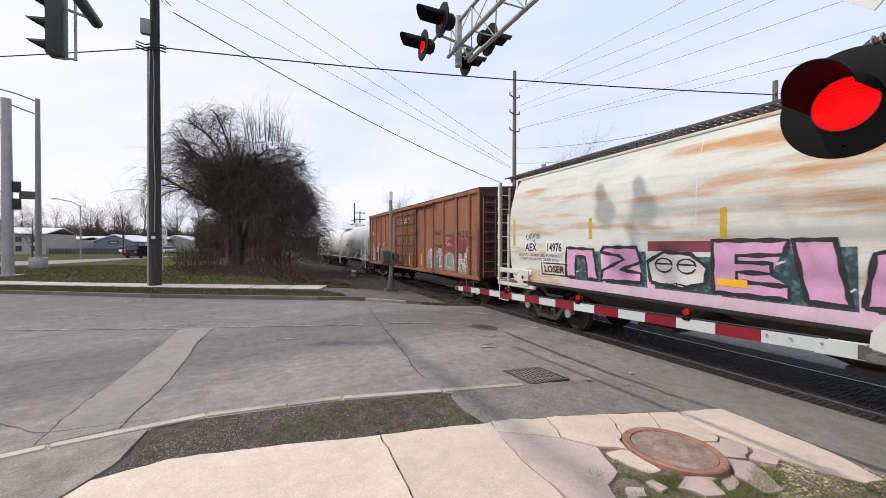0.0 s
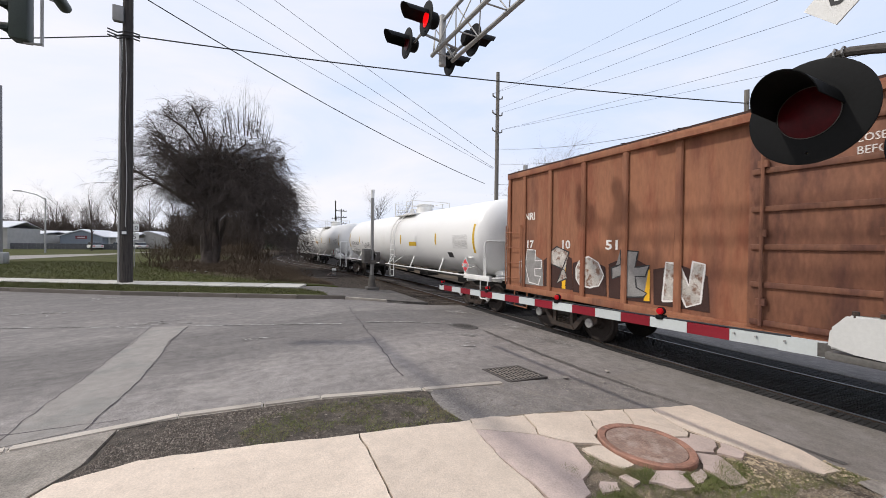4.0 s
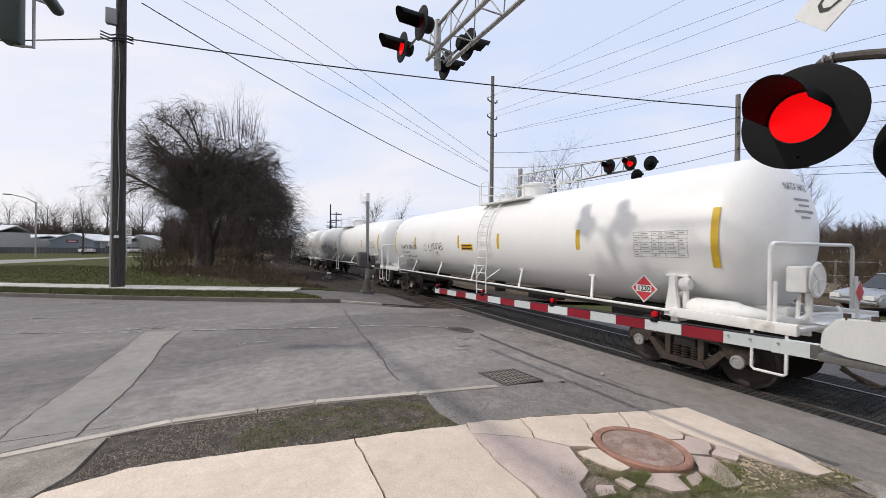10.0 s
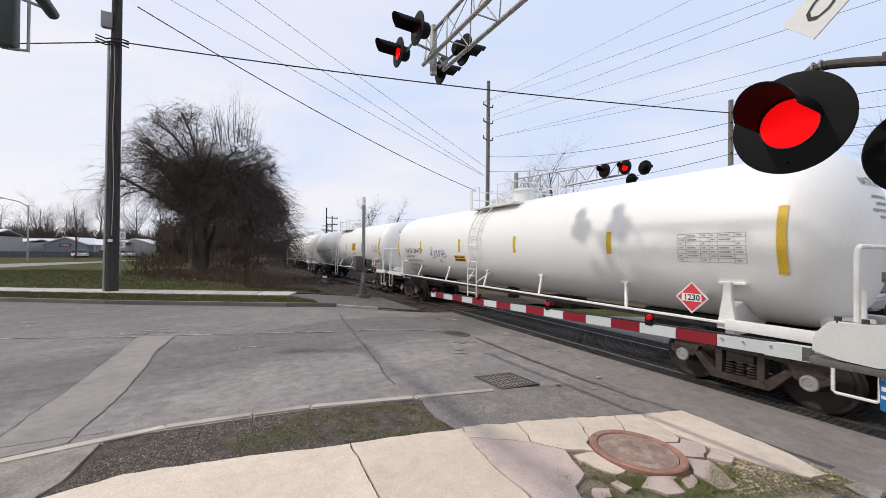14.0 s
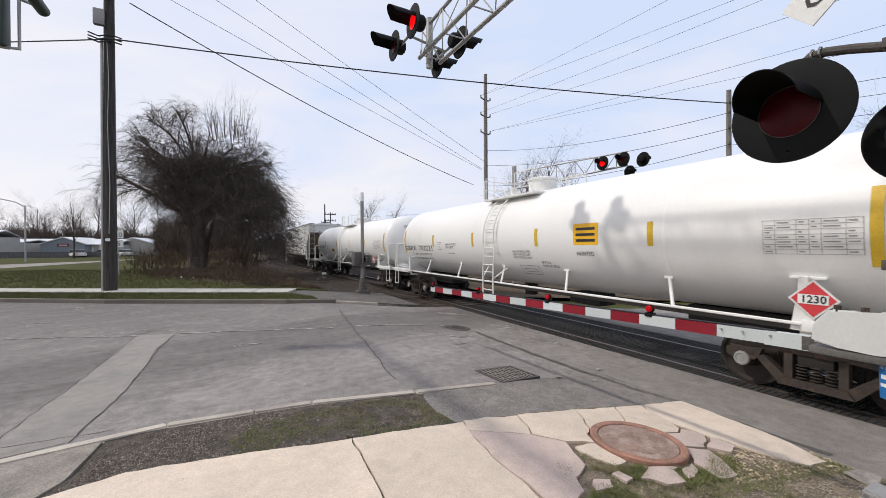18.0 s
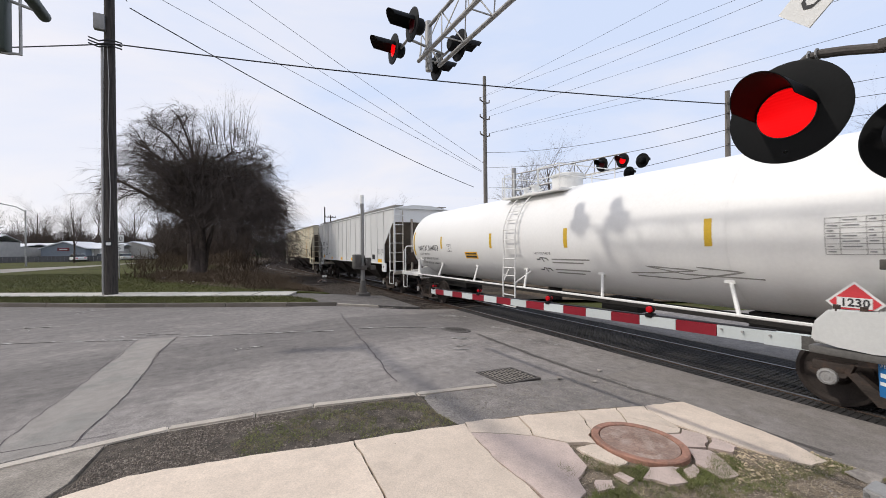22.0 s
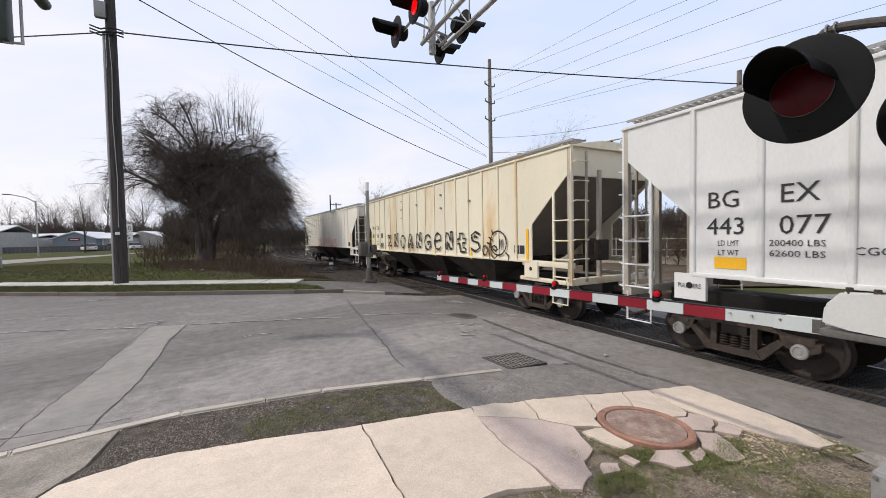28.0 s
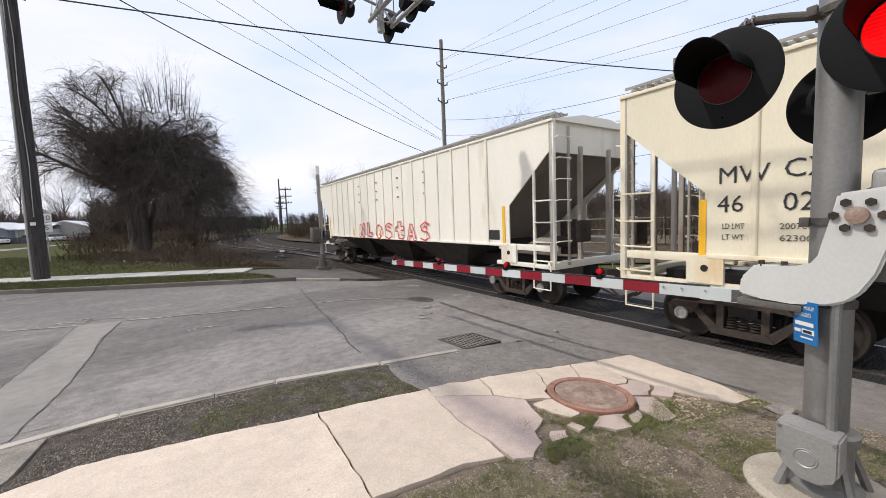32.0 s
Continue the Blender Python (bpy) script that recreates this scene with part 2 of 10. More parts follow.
M = {
    "grass": mat("grass", (0.058, 0.062, 0.018), 0.95, var=0.35, scale=0.35, fine=14, bump=0.6, col2=(0.085, 0.075, 0.034), amount=0.35, spec=0.1),
    "asphalt": road_surface("asphalt", ((0, 1.0), (4.4, 1.14), (5.6, 1.24), (6.5, 1.05), (7.2, 0.76), (9.4, 0.72), (9.8, 0.98), (11.0, 0.95), (13.0, 0.88), (16, 0.76), (20, 0.72)), -0.316),
    "asphalt_strip": mat("asphalt_strip", (0.215, 0.194, 0.175), 0.85, var=0.12, scale=0.8, fine=60, bump=0.3, col2=(0.245, 0.222, 0.205), amount=0.5, dirt=(0.13, 0.118, 0.11), dirt_scale=0.5, grain=0.24),
    "asphalt_corner": mat("asphalt_corner", (0.11, 0.1, 0.092), 0.88, var=0.2, scale=1.1, fine=55, bump=0.5, col2=(0.15, 0.135, 0.12), amount=0.5, dirt=(0.06, 0.054, 0.048), dirt_scale=1.1, grain=0.35),
    "asphalt_dark": mat("asphalt_dark", (0.21, 0.191, 0.176), 0.88, var=0.18, scale=1.3, fine=55, bump=0.5, col2=(0.22, 0.2, 0.18), amount=0.5, dirt=(0.12, 0.11, 0.1), dirt_scale=1.1, grain=0.35, spots=(0.36, 0.33, 0.3), spot_scale=12.0, spot_size=0.1),
    "asphalt_band": mat("asphalt_band", (0.265, 0.243, 0.22), 0.85, var=0.08, scale=0.7, fine=90, bump=0.25, col2=(0.23, 0.22, 0.2), amount=0.45, grain=0.2),
    "seal": mat("seal", (0.06, 0.045, 0.048), 0.6, var=0.2, scale=2, bump=0.15),
    "worn_paint": mat("worn_paint", (0.46, 0.445, 0.42), 0.8, var=0.15, scale=4, fine=60, bump=0.2, col2=(0.2, 0.183, 0.168), amount=0.95),
    "walk": mat("walk", (0.61, 0.51, 0.415), 0.85, var=0.1, scale=0.9, fine=70, bump=0.25, piece=0.05, dirt=(0.43, 0.36, 0.3), dirt_scale=1.6, dirt_amount=0.45, grain=0.13, spots=(0.16, 0.12, 0.095), spot_scale=4.5, spot_size=0.035),
    "walk_pink": mat("walk_pink", (0.5, 0.4, 0.35), 0.85, var=0.12, scale=1.2, fine=70, bump=0.3, piece=0.05, dirt=(0.35, 0.285, 0.25), dirt_scale=2.0, dirt_amount=0.48, grain=0.14, spots=(0.16, 0.12, 0.095), spot_scale=4.5, spot_size=0.035),
    "far_walk": mat("far_walk", (0.45, 0.43, 0.39), 0.85, var=0.12, piece=0.08),
    "drive": mat("drive", (0.27, 0.24, 0.205), 0.88, var=0.18, scale=1.6, fine=60, bump=0.4, col2=(0.21, 0.188, 0.16), amount=0.5, dirt=(0.14, 0.122, 0.102), dirt_scale=1.2, dirt_amount=0.5, grain=0.3),
    "kerb": mat("kerb", (0.46, 0.41, 0.35), 0.85, var=0.16, scale=2, fine=60, bump=0.35, piece=0.1, dirt=(0.2, 0.18, 0.155), dirt_amount=0.45),
    "far_kerb": mat("far_kerb", (0.14, 0.122, 0.105), 0.9, var=0.2, piece=0.15),
    "dirt": mat("dirt", (0.1, 0.083, 0.066), 0.95, var=0.35, scale=3.5, fine=60, bump=1.0, col2=(0.062, 0.052, 0.042), amount=0.6, grain=0.45),
    "soil": mat("soil", (0.225, 0.18, 0.132), 0.95, var=0.3, scale=4, fine=70, bump=1.0, col2=(0.15, 0.12, 0.088), amount=0.6, grain=0.45, spots=(0.42, 0.36, 0.27), spot_scale=26.0, spot_size=0.16),
    "grit": mat("grit", (0.095, 0.078, 0.063), 0.9, var=0.5, scale=14, fine=30, bump=0.2, col2=(0.24, 0.205, 0.17), amount=0.55),
    "gravel": mat("gravel", (0.25, 0.225, 0.2), 0.9, var=0.35, scale=6, fine=30, bump=0.2),
    "ballast": mat("ballast", (0.038, 0.032, 0.028), 0.95, var=0.4, scale=1.0, fine=22, bump=1.0, col2=(0.085, 0.072, 0.061), amount=0.4, grain=0.5, spec=0.05),
    "ballast_stone": mat("ballast_stone", (0.085, 0.072, 0.062), 0.9, var=0.4, scale=6, fine=30, bump=0.2, spec=0.08),
    "sleeper": mat("sleeper", (0.075, 0.06, 0.05), 0.9, var=0.3, scale=2, bump=0.4, piece=0.2),
    "rail": mat("rail", (0.075, 0.052, 0.04), 0.75, 0.2, var=0.25, bump=0.2),
    "rail_top": mat("rail_top", (0.24, 0.23, 0.225), 0.48, 0.9, var=0.1, bump=0.02),
    "rubber": mat("rubber", (0.036, 0.034, 0.033), 0.85, var=0.25, scale=3, bump=0.3, piece=0.15),
    "rust_iron": mat("rust_iron", (0.29, 0.2, 0.16), 0.75, 0.1, var=0.25, scale=2.5, fine=40, bump=0.35, col2=(0.4, 0.31, 0.26), amount=0.6, dirt=(0.2, 0.13, 0.1), dirt_scale=3, dirt_amount=0.45),
    "grate_iron": mat("grate_iron", (0.24, 0.215, 0.185), 0.7, 0.3, var=0.25, bump=0.3),
    "dark_iron": mat("dark_iron", (0.11, 0.1, 0.092), 0.75, 0.4, var=0.25, bump=0.3),
    "pit": mat("pit", (0.012, 0.012, 0.012), 0.95, bump=0.1),
    "pole_wood": mat("pole_wood", (0.052, 0.045, 0.041), 0.9, var=0.3, scale=1.2, fine=18, bump=0.7, stretch=(6, 6, 0.35), col2=(0.027, 0.024, 0.022), amount=0.5),
    "grey_wood": mat("grey_wood", (0.2, 0.185, 0.165), 0.9, var=0.25, fine=18, bump=0.5, stretch=(6, 6, 0.4)),
    "bark": mat("bark", (0.075, 0.06, 0.052), 0.95, var=0.35, scale=3, fine=30, bump=0.8),
    "twig": mat("twig", (0.085, 0.068, 0.06), 0.9, var=0.35, scale=2, bump=0.0),
    "brush": mat("brush", (0.088, 0.066, 0.047), 0.95, var=0.4, scale=0.8, bump=0.0, spec=0.05),
    "woods": mat("woods", (0.095, 0.076, 0.063), 0.95, var=0.35, scale=0.2, bump=0.0, spec=0.05),
    "evergreen": mat("evergreen", (0.035, 0.05, 0.03), 0.95, var=0.35, scale=0.4, bump=0.0),
    "blade": mat("blade", (0.07, 0.076, 0.021), 0.9, var=0.4, scale=1.5, bump=0.0, col2=(0.11, 0.1, 0.045), amount=0.42),
    "blade_near": mat("blade_near", (0.14, 0.155, 0.05), 0.9, var=0.4, scale=2.2, bump=0.0, col2=(0.21, 0.175, 0.095), amount=0.5),
    "chip": mat("chip", (0.34, 0.285, 0.22), 0.9, var=0.45, scale=22, fine=60, bump=0.0, col2=(0.17, 0.13, 0.1), amount=0.5),
    "straw": mat("straw", (0.42, 0.34, 0.23), 0.9, var=0.3, scale=8, bump=0.0),
    "leaf_mould": mat("leaf_mould", (0.1, 0.076, 0.054), 0.95, var=0.35, scale=0.8, fine=20, bump=0.8, col2=(0.085, 0.07, 0.05), amount=0.5, grain=0.3, spec=0.05),
    "steel": mat("steel", (0.25, 0.245, 0.238), 0.5, 0.55, var=0.12, scale=2, bump=0.06, dirt=(0.25, 0.23, 0.2), dirt_amount=0.35),
    "weathered": mat("weathered", (0.12, 0.115, 0.108), 0.7, 0.2, var=0.25, scale=4, bump=0.2, dirt=(0.07, 0.055, 0.045), dirt_amount=0.4),
    "galv": mat("galv", (0.36, 0.355, 0.345), 0.5, 0.45, var=0.13, scale=2.5, bump=0.06),
    "gate_white": mat("gate_white", (0.58, 0.585, 0.57), 0.5, var=0.06, scale=2, bump=0.04, dirt=(0.5, 0.49, 0.46), dirt_scale=2.5, dirt_amount=0.35),
    "arm_white": mat("arm_white", (0.53, 0.57, 0.57), 0.35, var=0.05, bump=0.02, piece=0.06),
    "arm_red": mat("arm_red", (0.22, 0.009, 0.02), 0.35, var=0.1, bump=0.02, piece=0.08),
    "black": mat("black", (0.006, 0.0065, 0.007), 0.6, var=0.2, scale=5, bump=0.04, spec=0.15),
    "wire": mat("wire", (0.03, 0.03, 0.034), 0.6, bump=0.0),
    "lit": glow("red_lamp", (1.0, 0.004, 0.006), 0.95),
    "unlit": mat("red_glass_dark", (0.06, 0.0025, 0.005), 0.4, var=0.2, scale=20, bump=0.05, spec=0.15),
    "gate_lamp": glow("gate_lamp", (0.42, 0.006, 0.012), 0.2),
    "green_dark": mat("signal_green", (0.03, 0.042, 0.034), 0.5, bump=0.05),
    "sign_white": mat("sign_white", (0.75, 0.75, 0.73), 0.5, var=0.05, bump=0.02),
    "sign_black": mat("sign_black", (0.02, 0.02, 0.022), 0.5, bump=0.02),
    "sign_blue": mat("sign_blue", (0.015, 0.15, 0.4), 0.4, var=0.06, bump=0.02),
    "concrete": mat("concrete", (0.42, 0.37, 0.3), 0.9, var=0.2, scale=3, fine=50, bump=0.5),
    # train
    "tank_white": mat("tank_white", (0.8, 0.795, 0.775), 0.38, var=0.035, scale=0.5, fine=30, bump=0.02, dirt=(0.66, 0.63, 0.58), dirt_scale=0.55, dirt_amount=0.4, stretch=(1, 0.6, 0.5)),
    "white_trim": mat("white_trim", (0.76, 0.755, 0.73), 0.45, var=0.08, scale=3, bump=0.04, dirt=(0.42, 0.37, 0.31), dirt_scale=3, dirt_amount=0.38),
    "under": mat("under", (0.022, 0.02, 0.018), 0.85, var=0.3, scale=2, bump=0.3),
    "bogie": mat("bogie", (0.048, 0.038, 0.032), 0.8, 0.15, var=0.3, scale=4, bump=0.4, col2=(0.08, 0.052, 0.038), amount=0.45),
    "wheel": mat("wheel", (0.038, 0.03, 0.026), 0.7, 0.3, var=0.3, scale=5, bump=0.25),
    "tread": mat("tread", (0.5, 0.48, 0.46), 0.3, 0.9, bump=0.03),
    "stripe": mat("stripe", (0.6, 0.39, 0.03), 0.5, var=0.12, scale=5, bump=0.02),
    "amber": mat("amber", (0.85, 0.47, 0.02), 0.5, var=0.08, bump=0.02),
    "letter": mat("letter", (0.03, 0.03, 0.032), 0.5, var=0.2, scale=8, bump=0.0),
    "print_grey": mat("print_grey", (0.3, 0.3, 0.3), 0.6, var=0.2, bump=0.0),
    "chute": mat("chute", (0.05, 0.043, 0.036), 0.85, var=0.3, scale=1.2, bump=0.2, col2=(0.03, 0.026, 0.022), amount=0.5),
    "letter_white": mat("letter_white", (0.75, 0.72, 0.68), 0.6, bump=0.0),
    "placard": mat("placard", (0.62, 0.05, 0.06), 0.45, var=0.08, bump=0.0),
    "boxcar": mat("boxcar", (0.3, 0.128, 0.068), 0.72, var=0.22, scale=0.8, fine=20, bump=0.2, stretch=(1, 1, 0.25), col2=(0.24, 0.085, 0.045), amount=0.5,
                  dirt=(0.1, 0.046, 0.034), dirt_scale=0.8, dirt_amount=0.58, dirt_edge=0.22, grain=0.12),
    "boxcar_door": mat("boxcar_door", (0.2, 0.088, 0.052), 0.75, var=0.25, scale=1.1, fine=20, bump=0.25, stretch=(1, 1, 0.3), col2=(0.12, 0.05, 0.034), amount=0.55, dirt=(0.06, 0.032, 0.026), dirt_scale=1.2, dirt_amount=0.5),
    # darker copy of the boxcar brown: shade of the unlit end put in, plus grime
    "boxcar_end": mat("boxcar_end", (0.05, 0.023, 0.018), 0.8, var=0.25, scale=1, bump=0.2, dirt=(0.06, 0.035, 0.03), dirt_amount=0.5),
    "hop_grey": mat("hop_grey", (0.7, 0.705, 0.695), 0.55, var=0.06, scale=0.6, bump=0.04, stretch=(1, 1, 0.3), dirt=(0.42, 0.37, 0.3), dirt_scale=0.8, dirt_amount=0.33),
    "hop_cream": mat("hop_cream", (0.78, 0.72, 0.56), 0.6, var=0.06, scale=0.7, bump=0.04, stretch=(1, 1, 0.3), dirt=(0.7, 0.5, 0.27), dirt_scale=0.9, dirt_amount=0.51, dirt_edge=0.13),
    "hop_white": mat("hop_white", (0.84, 0.81, 0.72), 0.6, var=0.06, scale=0.7, bump=0.04, stretch=(1, 1, 0.3), dirt=(0.6, 0.5, 0.37), dirt_scale=0.9, dirt_amount=0.46, dirt_edge=0.18),
    "hop_rust": mat("hop_rust", (0.66, 0.67, 0.61), 0.65, var=0.09, scale=0.7, bump=0.08, stretch=(1.0, 0.38, 3.2), col2=(0.56, 0.6, 0.56), amount=0.45,
                    dirt=(0.55, 0.29, 0.13), dirt_scale=0.8, dirt_amount=0.56, dirt_edge=0.14, grain=0.07),
    # slope sheets: shade under the cut-away ends put into the colour, plus rust
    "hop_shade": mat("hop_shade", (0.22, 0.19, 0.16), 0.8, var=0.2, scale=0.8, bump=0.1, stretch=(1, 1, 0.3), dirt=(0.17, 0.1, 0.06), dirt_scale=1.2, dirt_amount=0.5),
    # end posts and sills: grime, and shade of the car ends put into the colour
    "hop_dirty_shaded": mat("hop_dirty_shaded", (0.4, 0.365, 0.31), 0.75, var=0.2, scale=1.5, bump=0.1, stretch=(1, 1, 0.4), dirt=(0.2, 0.125, 0.08), dirt_scale=1.6, dirt_amount=0.52),
    "hop_hatch": mat("hop_hatch", (0.3, 0.29, 0.27), 0.7, var=0.2, bump=0.1),
    "pink_pale": mat("pink_pale", (0.7, 0.5, 0.6), 0.6, var=0.1, scale=3, bump=0.0, dirt=(0.6, 0.42, 0.53), dirt_scale=1.4, dirt_amount=0.5),
    "rust_ring": mat("rust_ring", (0.33, 0.175, 0.125), 0.75, 0.1, var=0.2, scale=4, fine=40, bump=0.35, col2=(0.24, 0.14, 0.105), amount=0.45),
    "pink": mat("pink_paint", (0.66, 0.35, 0.55), 0.6, var=0.1, scale=3, bump=0.0, dirt=(0.72, 0.55, 0.66), dirt_scale=2, dirt_amount=0.45),
    "teal": mat("teal_paint", (0.035, 0.075, 0.085), 0.6, var=0.3, scale=4, bump=0.0, col2=(0.11, 0.2, 0.21), amount=0.5),
    "spray_white": mat("spray_white", (0.72, 0.7, 0.68), 0.6, var=0.1, bump=0.0),
    "spray_grey": mat("spray_grey", (0.26, 0.25, 0.24), 0.6, var=0.25, scale=3, bump=0.0),
    "spray_pale": mat("spray_pale", (0.47, 0.44, 0.4), 0.65, var=0.3, scale=3, bump=0.0, col2=(0.2, 0.11, 0.075), amount=0.5),
    "spray_red": mat("spray_red", (0.62, 0.09, 0.09), 0.6, var=0.1, bump=0.0),
    "spray_blue": mat("spray_blue", (0.08, 0.09, 0.3), 0.6, var=0.1, bump=0.0),
    "maroon": mat("maroon", (0.2, 0.05, 0.06), 0.6, var=0.2, bump=0.0),
    "car_red": mat("car_red", (0.08, 0.012, 0.014), 0.25, 0.2, var=0.1, bump=0.0),
    "car_black": mat("car_black", (0.02, 0.021, 0.023), 0.25, 0.2, var=0.1, bump=0.0),
    "car_silver": mat("car_silver", (0.4, 0.41, 0.42), 0.3, 0.6, var=0.1, bump=0.0),
    "car_glass": mat("car_glass", (0.02, 0.024, 0.028), 0.08, bump=0.0, spec=0.7),
    "tyre": mat("tyre", (0.02, 0.02, 0.02), 0.85, bump=0.1),
    "siding_blue": mat("siding_blue", (0.22, 0.25, 0.29), 0.7, var=0.08, bump=0.05),
    "siding_grey": mat("siding_grey", (0.42, 0.4, 0.37), 0.7, var=0.1, bump=0.05),
    "brick_far": mat("brick_far", (0.25, 0.17, 0.14), 0.85, var=0.15, bump=0.1),
    "metal_roof": mat("metal_roof", (0.62, 0.63, 0.65), 0.5, 0.1, var=0.08, bump=0.05),
    "fence_grey": mat("fence_grey", (0.1, 0.1, 0.105), 0.85, var=0.2, bump=0.1),
    "litter": mat("litter", (0.7, 0.7, 0.68), 0.7, piece=0.3, bump=0.0),
}


# ---- building helpers ----
def box(bm, x0, x1, y0, y1, z0, z1, bevel=0.0):
    v = [bm.verts.new((x, y, z)) for x in (x0, x1) for y in (y0, y1) for z in (z0, z1)]
    f = [bm.faces.new([v[i] for i in q]) for q in ((0, 1, 3, 2), (4, 6, 7, 5), (0, 4, 5, 1), (2, 3, 7, 6), (0, 2, 6, 4), (1, 5, 7, 3))]
    if bevel:
        bmesh.ops.bevel(bm, geom=list({e for q in f for e in q.edges}), offset=bevel, segments=2, affect="EDGES", profile=0.5)
    return v


def cyl(bm, p0, p1, r0, r1=None, seg=12):
    """A capped rod or cone from p0 to p1."""
    p0, p1, r1 = Vector(p0), Vector(p1), r0 if r1 is None else r1
    q = (p1 - p0).to_track_quat("Z", "X")
    rings = []
    for p, r in ((p0, r0), (p1, r1)):
        rings.append([bm.verts.new(p + q @ Vector((r * math.cos(2 * math.pi * i / seg), r * math.sin(2 * math.pi * i / seg), 0))) for i in range(seg)])
    for i in range(seg):
        j = (i + 1) % seg
        bm.faces.new((rings[0][i], rings[0][j], rings[1][j], rings[1][i]))
    bm.faces.new(list(reversed(rings[0])))
    bm.faces.new(rings[1])


def tube(bm, pts, r, seg=6):
    pts = [Vector(p) for p in pts]
    rings = []
    for i, p in enumerate(pts):
        d = (pts[min(i + 1, len(pts) - 1)] - pts[max(i - 1, 0)]).normalized()
        q = d.to_track_quat("Z", "X" if abs(d.x) < 0.9 else "Y")
        rings.append([bm.verts.new(p + q @ Vector((r * math.cos(2 * math.pi * k / seg), r * math.sin(2 * math.pi * k / seg), 0))) for k in range(seg)])
    for a, b in zip(rings, rings[1:]):
        best = min(range(seg), key=lambda s: sum((a[k].co - b[(k + s) % seg].co).length for k in range(seg)))
        for k in range(seg):
            bm.faces.new((a[k], a[(k + 1) % seg], b[(k + 1 + best) % seg], b[(k + best) % seg]))
    bm.faces.new(list(reversed(rings[0])))
    bm.faces.new(rings[-1])


def lathe(bm, profile, seg=32, axis="Z", centre=(0, 0, 0)):
    """Turns a profile of (radius, height) about an axis."""
    c = Vector(centre)

    def at(r, h, a):
        x, y = r * math.cos(a), r * math.sin(a)
        return c + {"Z": Vector((x, y, h)), "Y": Vector((x, h, y)), "X": Vector((h, x, y))}[axis]

    rings = []
    for r, h in profile:
        rings.append([bm.verts.new(at(0, h, 0))] if r < 1e-5 else [bm.verts.new(at(r, h, 2 * math.pi * i / seg)) for i in range(seg)])
    for a, b in zip(rings, rings[1:]):
        for i in range(seg):
            j = (i + 1) % seg
            q = [a[i % len(a)], a[j % len(a)], b[j % len(b)], b[i % len(b)]]
            q = [v for k, v in enumerate(q) if v not in q[:k]]
            if len(q) > 2:
                bm.faces.new(q)
    for ring in (rings[0], rings[-1]):
        if len(ring) > 1:
            bm.faces.new(ring)


def prism(bm, outline, x0, x1, swap=False):
    """Extrudes an outline of (y, z) from x0 to x1; swap: an outline of (x, z) from y0 to y1."""
    def at(a, b, c):
        return (b, a, c) if swap else (a, b, c)
    lo = [bm.verts.new(at(x0, y, z)) for y, z in outline]
    hi = [bm.verts.new(at(x1, y, z)) for y, z in outline]
    bm.faces.new(lo)
    bm.faces.new(list(reversed(hi)))
    for i in range(len(outline)):
        j = (i + 1) % len(outline)
        bm.faces.new((lo[i], hi[i], hi[j], lo[j]))


def mesh_of(bm, name, material, smooth=35):
    bmesh.ops.recalc_face_normals(bm, faces=bm.faces)
    me = bpy.data.meshes.new(name)
    bm.to_mesh(me)
    bm.free()
    for m in material if isinstance(material, (list, tuple)) else (material,):
        me.materials.append(m)
    if smooth:
        me.polygons.foreach_set("use_smooth", [True] * len(me.polygons))
        me.set_sharp_from_angle(angle=radians(smooth))
    return me


def part(name, bm, material, parent=None, label="", smooth=35, at=None):
    """Links a bmesh, or a mesh that several parts share, as one object under a thing or a part."""
    me = bm if isinstance(bm, bpy.types.Mesh) else mesh_of(bm, name, material, smooth)
    ob = new(name, me)
    if parent:
        ob.parent = parent
    if at is not None:
        ob.matrix_basis = at if isinstance(at, Matrix) else Matrix.Translation(at)
    return tagged(ob, label) if label else ob


def thing(name, label, category, group="", kind="", at=None):
    ob = new(name)
    ob.empty_display_size = 0.2
    if at is not None:
        ob.matrix_basis = at if isinstance(at, Matrix) else Matrix.Translation(at)
    return tagged(ob, label, category, group, kind)


def solo(name, bm, material, label, category, group="", kind="", smooth=35, at=None):
    return tagged(part(name, bm, material, None, "", smooth, at), label, category, group, kind)


def raw(name, verts, faces, material, smooth=0):
    me = bpy.data.meshes.new(name)
    me.from_pydata(verts, [], faces)
    me.materials.append(material)
    if smooth:
        me.polygons.foreach_set("use_smooth", [True] * len(me.polygons))
    return me


def lettering(text, size, width=0.0, bold=0.0):
    """A flat mesh of text, its left end at x = 0 and its baseline at y = 0; width squeezes it to that length."""
    cu = bpy.data.curves.new("lettering", "FONT")
    cu.body, cu.size, cu.resolution_u, cu.offset = text, size * 1.39, 2, bold
    ob = new("lettering", cu)
    bpy.context.view_layer.update()
    me = bpy.data.meshes.new_from_object(ob.evaluated_get(bpy.context.evaluated_depsgraph_get()))
    bpy.data.objects.remove(ob)
    bpy.data.curves.remove(cu)
    if width and len(me.vertices):
        x1 = max(v.co.x for v in me.vertices)
        for v in me.vertices:
            v.co.x *= width / x1
    return me


def smoothstep(a, b, x):
    u = min(1.0, max(0.0, (x - a) / (b - a)))
    return u * u * (3 - 2 * u)


RAIL_TOP = -0.36


def gz(x, y=0.0):
    """Height of the ground: level west of the track, dipping gently to the crossing; the dip follows the track's bend."""
    s = 5.2 * smoothstep(14.0, 42.0, y)
    return RAIL_TOP * smoothstep(2.2 - s, 7.0 - s, x)


